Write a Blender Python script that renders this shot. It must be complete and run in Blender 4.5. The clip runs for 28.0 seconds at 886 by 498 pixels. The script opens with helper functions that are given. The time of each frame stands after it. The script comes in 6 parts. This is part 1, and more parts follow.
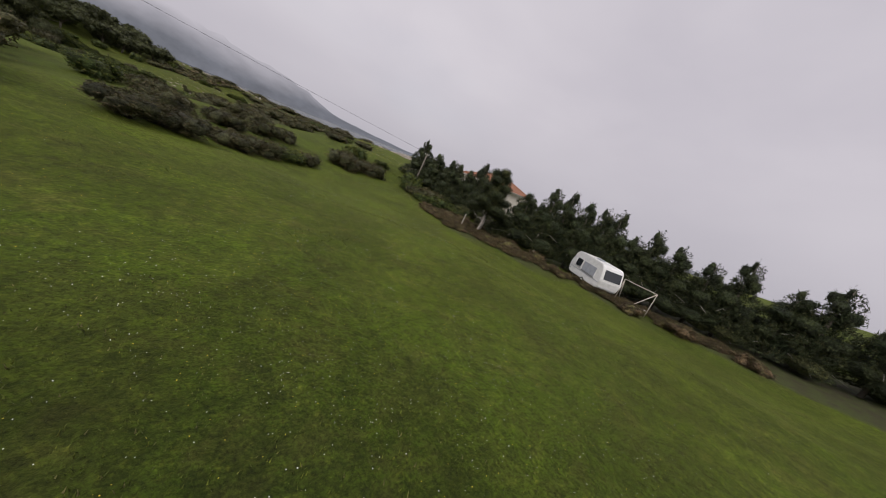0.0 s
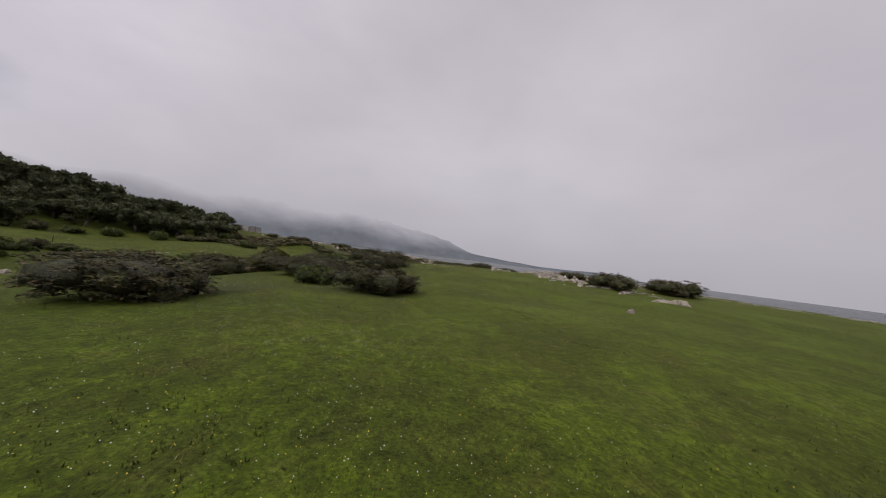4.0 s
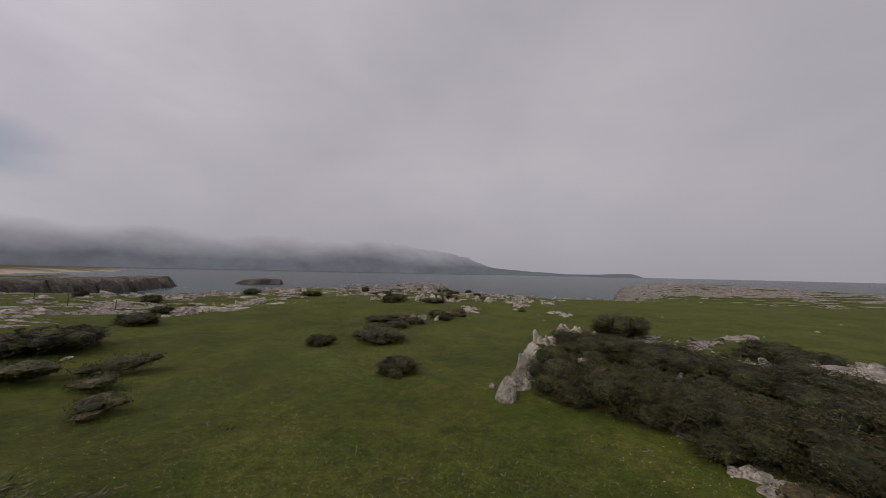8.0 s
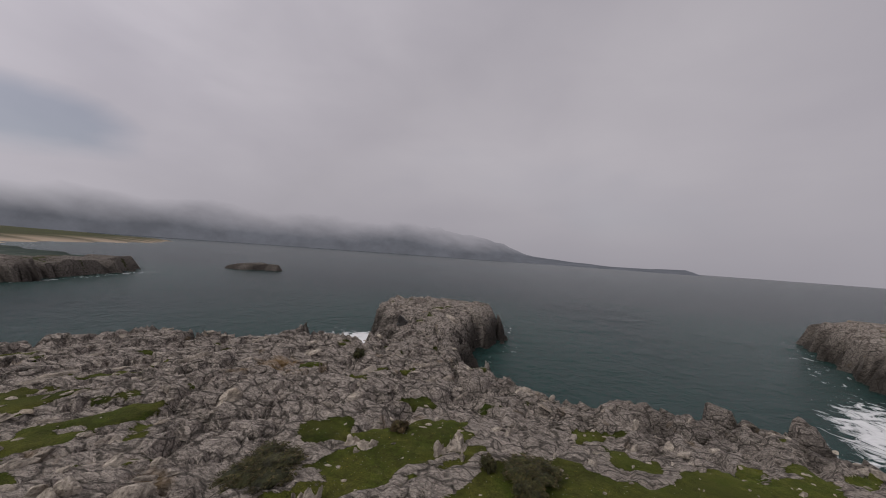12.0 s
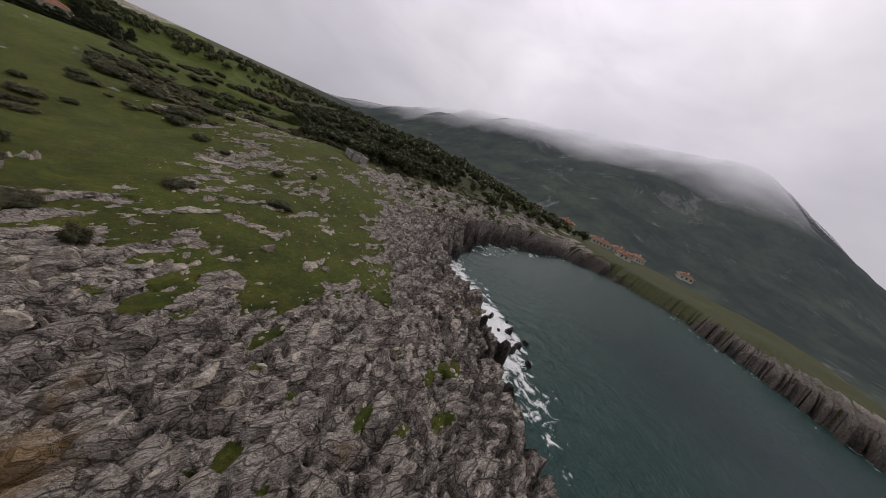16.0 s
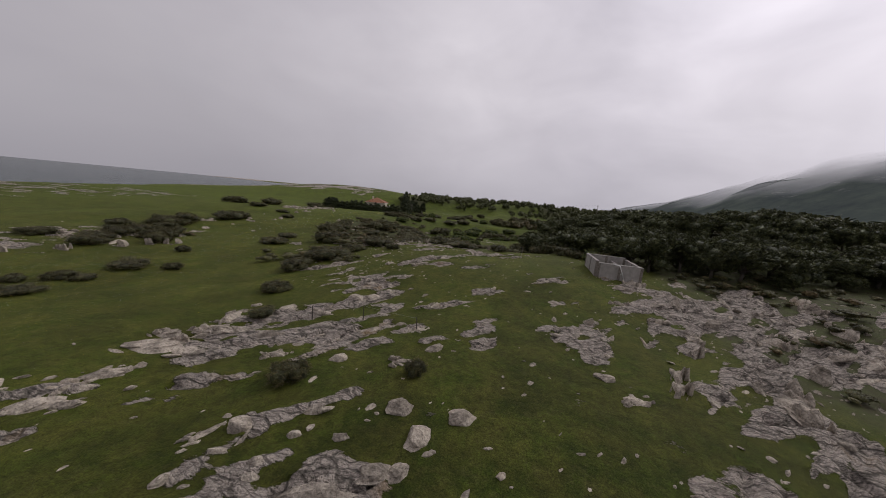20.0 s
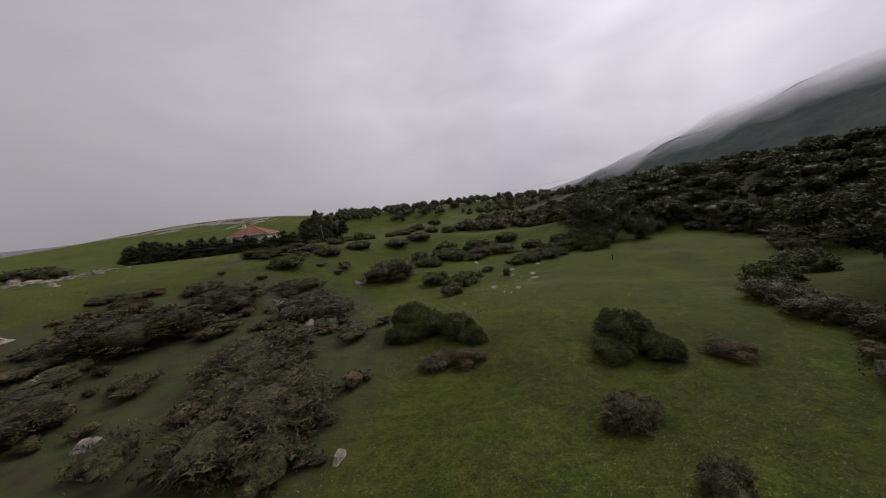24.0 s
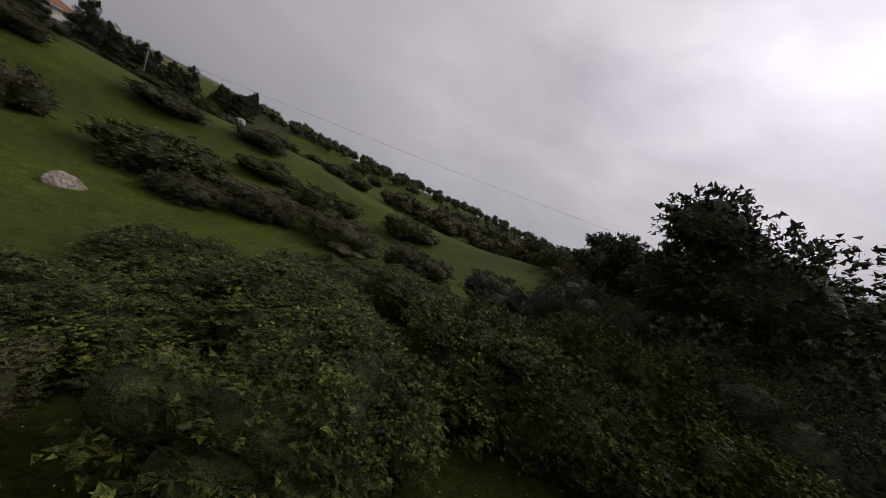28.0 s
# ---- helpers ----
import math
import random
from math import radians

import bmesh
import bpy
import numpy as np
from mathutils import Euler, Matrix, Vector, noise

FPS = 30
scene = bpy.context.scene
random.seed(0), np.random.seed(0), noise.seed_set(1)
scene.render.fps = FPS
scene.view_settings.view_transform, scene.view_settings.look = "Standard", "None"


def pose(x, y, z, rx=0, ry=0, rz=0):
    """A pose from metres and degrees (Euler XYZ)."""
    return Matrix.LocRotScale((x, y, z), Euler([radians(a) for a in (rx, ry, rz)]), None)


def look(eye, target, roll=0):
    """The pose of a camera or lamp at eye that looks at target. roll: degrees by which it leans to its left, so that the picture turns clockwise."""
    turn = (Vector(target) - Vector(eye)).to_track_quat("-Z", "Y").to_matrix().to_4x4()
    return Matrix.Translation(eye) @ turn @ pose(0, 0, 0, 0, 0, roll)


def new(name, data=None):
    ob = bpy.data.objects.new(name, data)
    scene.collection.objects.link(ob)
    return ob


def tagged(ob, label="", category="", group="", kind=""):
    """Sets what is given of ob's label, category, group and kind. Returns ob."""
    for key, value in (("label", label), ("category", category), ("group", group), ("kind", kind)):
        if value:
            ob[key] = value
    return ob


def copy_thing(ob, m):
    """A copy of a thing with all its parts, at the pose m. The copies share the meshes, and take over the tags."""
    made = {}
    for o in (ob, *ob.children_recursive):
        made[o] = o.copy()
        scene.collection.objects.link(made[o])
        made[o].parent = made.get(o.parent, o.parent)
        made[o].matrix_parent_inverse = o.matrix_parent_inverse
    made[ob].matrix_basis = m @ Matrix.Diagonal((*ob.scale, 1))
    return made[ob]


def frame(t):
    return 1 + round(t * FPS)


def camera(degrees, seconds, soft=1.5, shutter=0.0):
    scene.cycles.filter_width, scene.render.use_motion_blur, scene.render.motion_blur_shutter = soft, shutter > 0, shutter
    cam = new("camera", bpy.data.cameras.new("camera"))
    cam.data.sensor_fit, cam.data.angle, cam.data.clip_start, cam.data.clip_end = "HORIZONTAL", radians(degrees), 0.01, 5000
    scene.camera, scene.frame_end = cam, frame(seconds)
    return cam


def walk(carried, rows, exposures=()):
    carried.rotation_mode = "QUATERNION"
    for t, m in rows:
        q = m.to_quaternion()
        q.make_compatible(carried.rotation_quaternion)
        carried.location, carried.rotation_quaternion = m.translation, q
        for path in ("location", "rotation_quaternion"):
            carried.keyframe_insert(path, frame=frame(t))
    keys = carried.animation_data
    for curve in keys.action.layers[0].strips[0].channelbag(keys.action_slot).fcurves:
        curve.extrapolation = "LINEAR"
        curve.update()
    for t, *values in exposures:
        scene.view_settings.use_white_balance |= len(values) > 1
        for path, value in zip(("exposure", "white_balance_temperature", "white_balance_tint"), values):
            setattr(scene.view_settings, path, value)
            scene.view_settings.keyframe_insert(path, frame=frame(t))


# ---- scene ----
cam = camera(110.9, 28.0, soft=1.0)
EXPOSURES = [(0.0, 0.28), (2.5, 0.25), (4.5, 0.03), (8.0, -0.25), (11.5, -0.3), (14.0, -0.25), (16.0, -0.25), (20.0, -0.25), (23.0, -0.28), (24.0, -0.35), (26.0, -0.75), (27.0, -1.08), (28.0, -0.58)]
PATH = [
    (0.0, pose(-22.53, -107.68, 9.83, 75.02, -21.63, -29.08)),
    (0.5, pose(-17.72, -103.95, 9.17, 77.71, -27.64, -13.04)),
    (1.0, pose(-13.57, -99.10, 8.38, 78.75, -29.89, -2.31)),
    (1.5, pose(-10.75, -92.53, 8.06, 85.79, -20.63, -5.75)),
    (2.0, pose(-9.31, -86.35, 7.45, 91.80, -9.09, -10.24)),
    (2.5, pose(-7.31, -79.68, 7.15, 88.36, -13.25, -1.86)),
    (4.5, pose(-1.77, -45.04, 9.79, 92.26, -6.03, -3.84)),
    (5.0, pose(-1.36, -33.21, 9.79, 92.52, -8.27, -0.36)),
    (5.5, pose(-0.75, -22.08, 10.01, 92.78, -6.10, -1.63)),
    (6.0, pose(-0.12, -9.07, 9.84, 93.23, -3.32, -1.98)),
    (6.5, pose(0.21, -0.28, 9.84, 93.46, -2.89, -0.96)),
    (7.0, pose(-0.51, 12.31, 10.57, 92.22, -6.14, 2.58)),
    (7.5, pose(-1.59, 20.59, 10.68, 92.49, -5.16, 2.97)),
    (8.0, pose(-2.57, 30.07, 10.48, 94.45, -1.27, -0.02)),
    (8.5, pose(-2.87, 40.20, 11.07, 94.32, -1.22, 0.29)),
    (9.0, pose(-4.05, 51.22, 11.55, 92.47, -1.47, 0.59)),
    (9.5, pose(-4.43, 58.91, 12.26, 92.11, -1.63, 0.80)),
    (10.0, pose(-4.68, 66.09, 12.97, 92.24, -2.28, 1.46)),
    (10.5, pose(-5.15, 70.82, 13.93, 91.14, -2.27, 0.97)),
    (11.0, pose(-5.45, 74.70, 14.25, 91.17, -2.05, 1.37)),
    (11.5, pose(-5.66, 77.91, 14.55, 91.13, -1.90, 1.49)),
    (13.5, pose(2.23, 99.02, 19.00, 87.40, -23.32, 54.14)),
    (14.0, pose(-0.92, 104.00, 19.21, 84.87, -26.60, 73.40)),
    (14.5, pose(-4.83, 108.92, 20.45, 78.59, -25.35, 93.06)),
    (15.0, pose(-9.89, 112.47, 20.86, 74.66, -24.50, 111.81)),
    (15.5, pose(-15.42, 114.67, 20.91, 71.94, -22.63, 128.59)),
    (16.0, pose(-21.32, 115.05, 21.09, 71.31, -23.61, 142.86)),
    (16.5, pose(-27.25, 113.66, 21.20, 69.95, -21.17, 158.21)),
    (17.0, pose(-32.82, 110.80, 20.93, 70.17, -20.17, 172.18)),
    (17.5, pose(-37.43, 106.43, 20.14, 72.73, -18.82, -176.66)),
    (18.0, pose(-41.17, 101.52, 19.24, 76.11, -16.32, -170.27)),
    (18.5, pose(-42.61, 95.24, 18.71, 75.08, -11.71, -169.49)),
    (19.0, pose(-42.64, 88.17, 17.91, 76.20, -7.71, -170.51)),
    (19.5, pose(-42.44, 81.32, 16.75, 78.96, -4.34, -171.43)),
    (20.0, pose(-42.20, 74.60, 15.73, 80.33, -5.42, -169.49)),
    (20.5, pose(-41.66, 67.85, 15.19, 80.30, -5.34, -166.22)),
    (22.5, pose(-35.97, 39.48, 14.24, 81.74, -0.81, -161.20)),
    (23.0, pose(-33.84, 32.34, 13.25, 84.90, -0.51, -160.67)),
    (23.5, pose(-31.97, 25.55, 12.70, 84.48, 2.20, -165.25)),
    (24.0, pose(-30.19, 19.50, 12.26, 82.40, 5.53, 176.50)),
    (24.5, pose(-28.91, 13.81, 11.22, 80.50, 11.18, 159.11)),
    (25.0, pose(-28.04, 8.67, 9.46, 80.52, 17.20, 138.62)),
    (25.5, pose(-29.14, 3.63, 8.82, 81.48, 23.05, 119.28)),
    (26.0, pose(-33.12, -1.64, 8.07, 84.84, 12.00, 127.77)),
    (26.5, pose(-37.64, -6.11, 6.83, 89.76, -0.53, 137.97)),
    (27.0, pose(-41.93, -10.33, 6.30, 95.39, -10.96, 151.85)),
    (27.5, pose(-45.54, -13.79, 6.52, 91.03, -26.68, 175.57)),
    (28.0, pose(-48.21, -17.69, 7.35, 83.93, -25.58, 178.36)),
]
walk(cam, PATH, EXPOSURES)

# ---- sky and light: a closed deck of low cloud with a weak, wide sun behind it ----
SUN_AZ, SUN_EL = 131.0, 42.0          # yaw to the left of +y, and height, in degrees
world = bpy.data.worlds.new("overcast_sky")
scene.world = world
world.use_nodes = True


def node(tree, kind, at=None, **inputs):
    n = tree.nodes.new(kind)
    for key, value in inputs.items():
        name = key.replace("_", " ")
        if isinstance(value, bpy.types.NodeSocket):
            tree.links.new(value, n.inputs[name])
        else:
            n.inputs[name].default_value = value
    return n


def math_node(tree, op, a, b=0.5, clamp=False):
    n = tree.nodes.new("ShaderNodeMath")
    n.operation, n.use_clamp = op, clamp
    for i, v in enumerate((a, b)):
        if isinstance(v, bpy.types.NodeSocket):
            tree.links.new(v, n.inputs[i])
        else:
            n.inputs[i].default_value = v
    return n.outputs[0]


def mix_colour(tree, fac, a, b):
    n = tree.nodes.new("ShaderNodeMix")
    n.data_type = "RGBA"
    for slot, v in ((0, fac), (6, a), (7, b)):
        if isinstance(v, bpy.types.NodeSocket):
            tree.links.new(v, n.inputs[slot])
        elif slot == 0:
            n.inputs[0].default_value = v
        else:
            n.inputs[slot].default_value = (*v, 1)
    return n.outputs[2]


def ramp(tree, fac, stops):
    n = tree.nodes.new("ShaderNodeValToRGB")
    tree.links.new(fac, n.inputs[0])
    while len(n.color_ramp.elements) < len(stops):
        n.color_ramp.elements.new(0.5)
    for e, (p, c) in zip(n.color_ramp.elements, stops):
        e.position = p
        e.color = (c, c, c, 1) if isinstance(c, (int, float)) else (*c, 1)
    return n.outputs[0]


def noise_node(tree, vector, scale, detail=4.0, rough=0.55, distort=0.0):
    n = tree.nodes.new("ShaderNodeTexNoise")
    if vector is not None:
        tree.links.new(vector, n.inputs["Vector"])
    n.inputs["Scale"].default_value, n.inputs["Detail"].default_value = scale, detail
    n.inputs["Roughness"].default_value, n.inputs["Distortion"].default_value = rough, distort
    return n.outputs[0]


wt = world.node_tree
wt.nodes.clear()
w_out = wt.nodes.new("ShaderNodeOutputWorld")
w_bg = wt.nodes.new("ShaderNodeBackground")
wt.links.new(w_bg.outputs[0], w_out.inputs[0])
w_sky = wt.nodes.new("ShaderNodeTexSky")
w_sky.sky_type, w_sky.sun_disc = "NISHITA", False
w_sky.sun_elevation, w_sky.sun_rotation = radians(SUN_EL), radians(-SUN_AZ)
w_dir = wt.nodes.new("ShaderNodeTexCoord").outputs["Generated"]
w_sep = wt.nodes.new("ShaderNodeSeparateXYZ")
wt.links.new(w_dir, w_sep.inputs[0])
# layered cloud, stretched towards the horizon
w_map = wt.nodes.new("ShaderNodeMapping")
w_map.inputs["Scale"].default_value = (1.0, 1.0, 2.0)
wt.links.new(w_dir, w_map.inputs[0])
w_cloud = noise_node(wt, w_map.outputs[0], 1.2, 4.0, 0.45, 0.2)
w_fine = noise_node(wt, w_map.outputs[0], 3.2, 4.0, 0.5, 0.3)
w_tex = math_node(wt, "ADD", math_node(wt, "MULTIPLY", w_cloud, 0.75), math_node(wt, "MULTIPLY", w_fine, 0.25))
w_grey = ramp(wt, w_tex, [(0.28, (0.425, 0.402, 0.452)), (0.5, (0.50, 0.472, 0.516)), (0.70, (0.565, 0.535, 0.575))])
# the deck is thinner, and brighter, round the hidden sun
sun_way = Vector((-math.sin(radians(SUN_AZ)) * math.cos(radians(SUN_EL)), math.cos(radians(SUN_AZ)) * math.cos(radians(SUN_EL)), math.sin(radians(SUN_EL))))
w_dot = wt.nodes.new("ShaderNodeVectorMath")
w_dot.operation = "DOT_PRODUCT"
wt.links.new(w_dir, w_dot.inputs[0])
w_dot.inputs[1].default_value = sun_way
w_glow = ramp(wt, w_dot.outputs["Value"], [(-0.1, 0.0), (0.35, 0.20), (0.70, 0.42), (0.86, 0.68), (0.94, 1.05), (0.985, 1.55), (1.0, 1.8)])
w_veil = ramp(wt, w_fine, [(0.3, 0.9), (0.7, 1.35)])
w_lift = math_node(wt, "ADD", 1.0, math_node(wt, "MULTIPLY", w_glow, w_veil))
# grey mist low over the sea
w_low = ramp(wt, w_sep.outputs[2], [(0.0, 1.0), (0.10, 0.55), (0.30, 0.0)])
w_col = mix_colour(wt, math_node(wt, "MULTIPLY", w_low, 0.7), w_grey, (0.352, 0.337, 0.377))
w_scaled = wt.nodes.new("ShaderNodeVectorMath")
w_scaled.operation = "SCALE"
wt.links.new(w_col, w_scaled.inputs[0])
wt.links.new(w_lift, w_scaled.inputs[3])
# a few thin places where blue shows
w_gap = ramp(wt, noise_node(wt, w_map.outputs[0], 1.1, 3.0, 0.5, 0.0), [(0.62, 0.0), (0.74, 0.5)])
# the one wide rift low over the bay
rift_yaw, rift_el = radians(66.0), radians(11.5)
rift_way = Vector((-math.sin(rift_yaw) * math.cos(rift_el), math.cos(rift_yaw) * math.cos(rift_el), math.sin(rift_el)))
rift_side = Vector((-math.cos(rift_yaw), -math.sin(rift_yaw), 0.0))
w_rel = wt.nodes.new("ShaderNodeVectorMath")
w_rel.operation = "SUBTRACT"
wt.links.new(w_dir, w_rel.inputs[0])
w_rel.inputs[1].default_value = rift_way
w_axes = []
for axis, reach in ((rift_side, 0.26), (Vector((0, 0, 1)), 0.085), (rift_way, 0.5)):
    w_ax = wt.nodes.new("ShaderNodeVectorMath")
    w_ax.operation = "DOT_PRODUCT"
    wt.links.new(w_rel.outputs[0], w_ax.inputs[0])
    w_ax.inputs[1].default_value = axis / reach
    w_axes.append(math_node(wt, "MULTIPLY", w_ax.outputs["Value"], w_ax.outputs["Value"]))
w_span = math_node(wt, "ADD", w_axes[0], math_node(wt, "ADD", w_axes[1], w_axes[2]))
w_rift = ramp(wt, math_node(wt, "ADD", w_span, math_node(wt, "MULTIPLY", math_node(wt, "SUBTRACT", w_fine, 0.5), 2.2)), [(0.1, 0.40), (0.95, 0.0)])
w_blue = wt.nodes.new("ShaderNodeVectorMath")
w_blue.operation = "SCALE"
wt.links.new(w_sky.outputs[0], w_blue.inputs[0])
w_blue.inputs[3].default_value = 0.075
w_thin = math_node(wt, "ADD", math_node(wt, "MULTIPLY", w_gap, 0.15), w_rift, True)
w_final = mix_colour(wt, w_thin, w_scaled.outputs[0], w_blue.outputs[0])
wt.links.new(w_final, w_bg.inputs[0])
w_bg.inputs[1].default_value = 1.0

sun = new("sun", bpy.data.lights.new("sun", "SUN"))
sun.data.energy, sun.data.angle, sun.data.color = 1.3, radians(25), (1.0, 0.96, 0.9)
sun.matrix_world = look((0, 0, 200), Vector((0, 0, 200)) - sun_way)

# ---- plan: coast, heights ----
COAST = [(6000, -5200), (700, -1500), (380, -420), (240, -160), (168, -60), (150, 0), (152, 60), (146, 125), (124, 168), (96, 178), (76, 168), (65, 152), (57, 140), (50, 127), (39, 113), (30, 107), (24, 107), (20, 114), (12, 112.5), (5, 112), (0, 114), (-4, 121), (-2, 131), (3, 142), (2, 152), (-6, 158), (-24, 155), (-27, 142),
         (-21, 132), (-16.5, 121), (-21, 120.5), (-27, 128.5), (-30, 133), (-35, 130.5), (-31, 122), (-33, 117.5), (-38.5, 120), (-46, 112), (-52, 103), (-56, 94), (-60, 84), (-65, 74), (-75, 68), (-84, 63), (-109, 57), (-140, 58), (-158, 62)]
COAST += [(-168, 92), (-152, 116), (-134, 138), (-128, 152), (-138, 186), (-152, 205), (-163, 204), (-176, 170), (-205, 150), (-300, 212), (-420, 330), (-560, 560), (-900, 900), (-2500, 1500), (-5200, 1500), (-5200, -5200)]
SPOTS = [(-22, -108, 6.0), (-8, -78, 5.1), (4, -93, 5.2), (12, -66, 5.4), (-1, -45, 7.4), (-1, -20, 8.0), (10, -10, 8.3), (14, 14, 7.2), (4, 37, 6.2), (-10, 51, 5.8), (-27, 63, 6.1), (-14, 83, 6.3), (-4, 92, 6.6), (-28, 78, 6.9),
         (-22, 102, 7.0), (-17, 116, 7.4), (-30, 111, 5.8), (-27, 126, 5.2), (-8, 146, 7.0), (-41, 82, 5.6), (-41, 61, 7.4), (-61, 52, 7.0), (-83, 45, 9.2), (-54, 40, 9.6), (-38, 34, 8.8), (-40, 7, 6.2), (-28, 6, 5.2), (-27, -14, 3.5), (-49, -12, 4.7), (-36, -31, 2.9), (-59, -14, 5.6), (-56, -92, 6.6)] + [(24, -3, 8.2), (-50, -70, 5.0), (-62, -122, 8.0), (45, 60, 6.0), (88, 162, 8.0), (72, 142, 7.6), (40, 108, 5.6), (26, 94, 5.9), (62, 90, 5.4), (12, 106, 5.6), (20, 110, 5.8), (60, 116, 6.4)]
HILLS = [(-112, -6, 36, 6.0), (-120, -70, 48, 6.0), (-78, 2, 16, 2.5), (-60, -210, 70, 8.0), (85, -165, 50, 11.0)]

_coast = np.array(COAST, float)
_spots = np.array(SPOTS, float)


def coast_distance(x, y):
    """Metres inside the coast line (positive on land)."""
    x, y = np.asarray(x, float), np.asarray(y, float)
    best = np.full(x.shape, 1e18)
    inside = np.zeros(x.shape, bool)
    for (ax, ay), (bx, by) in zip(_coast, np.roll(_coast, -1, 0)):
        ex, ey = bx - ax, by - ay
        t = np.clip(((x - ax) * ex + (y - ay) * ey) / (ex * ex + ey * ey), 0, 1)
        best = np.minimum(best, (x - ax - t * ex) ** 2 + (y - ay - t * ey) ** 2)
        cross = (ay > y) != (by > y)
        inside ^= cross & (x < (bx - ax) * (y - ay) / (by - ay + 1e-12) + ax)
    return np.where(inside, 1, -1) * np.sqrt(best)


def _hash(ix, iy, seed):
    h = (ix * 374761393 + iy * 668265263 + seed * 1442695041) & 0xFFFFFFFF
    h = ((h ^ (h >> 13)) * 1274126177) & 0xFFFFFFFF
    return ((h ^ (h >> 16)) & 0xFFFF) / 65535.0


def value_noise(x, y, scale, seed=0, octaves=3, gain=0.5):
    """Smooth noise, about -1 to 1, with features of that many metres."""
    x, y = np.asarray(x, float) / scale, np.asarray(y, float) / scale
    out, amp, total = np.zeros(np.broadcast(x, y).shape), 1.0, 0.0
    for o in range(octaves):
        ix, iy = np.floor(x).astype(np.int64), np.floor(y).astype(np.int64)
        fx, fy = x - ix, y - iy
        fx, fy = fx * fx * (3 - 2 * fx), fy * fy * (3 - 2 * fy)
        a, b = _hash(ix, iy, seed + o), _hash(ix + 1, iy, seed + o)
        c, e = _hash(ix, iy + 1, seed + o), _hash(ix + 1, iy + 1, seed + o)
        out += amp * (2 * ((a * (1 - fx) + b * fx) * (1 - fy) + (c * (1 - fx) + e * fx) * fy) - 1)
        total += amp
        amp *= gain
        x, y = x * 2.03 + 17.1, y * 2.03 + 5.7
    return out / total


def smooth(v, a, b):
    t = np.clip((np.asarray(v, float) - a) / (b - a), 0, 1)
    return t * t * (3 - 2 * t)


def base_height(x, y):
    x, y = np.asarray(x, float), np.asarray(y, float)
    top, bottom = np.zeros(x.shape), np.zeros(x.shape)
    for sx, sy, sz in _spots:
        w = 1.0 / ((x - sx) ** 2 + (y - sy) ** 2 + 90.0) ** 2
        top, bottom = top + w * sz, bottom + w
    h = top / bottom
    clear = smooth(np.sqrt(((x[..., None] - _spots[:, 0]) ** 2 + (y[..., None] - _spots[:, 1]) ** 2).min(-1)), 8, 40)
    for hx, hy, r, up in HILLS:
        h = h + clear * up * np.exp(-((x - hx) ** 2 + (y - hy) ** 2) / (2 * r * r))
    return h


TONGUE = [(-22.5, 78), (-24.5, 92), (-27, 95.5), (-31.5, 95), (-37, 88), (-41, 80), (-46.5, 69.5), (-49.5, 62), (-51, 46), (-46, 40), (-33, 42), (-25, 58), (-21, 70)]


def inside_distance(outline, x, y):
    """Metres inside a closed outline (negative outside)."""
    best, inside = np.full(x.shape, 1e18), np.zeros(x.shape, bool)
    for (ax, ay), (bx, by) in zip(outline, outline[1:] + outline[:1]):
        ex, ey = bx - ax, by - ay
        t = np.clip(((x - ax) * ex + (y - ay) * ey) / (ex * ex + ey * ey), 0, 1)
        best = np.minimum(best, (x - ax - t * ex) ** 2 + (y - ay - t * ey) ** 2)
        cross = (ay > y) != (by > y)
        inside ^= cross & (x < (bx - ax) * (y - ay) / (by - ay + 1e-12) + ax)
    return np.where(inside, 1, -1) * np.sqrt(best)


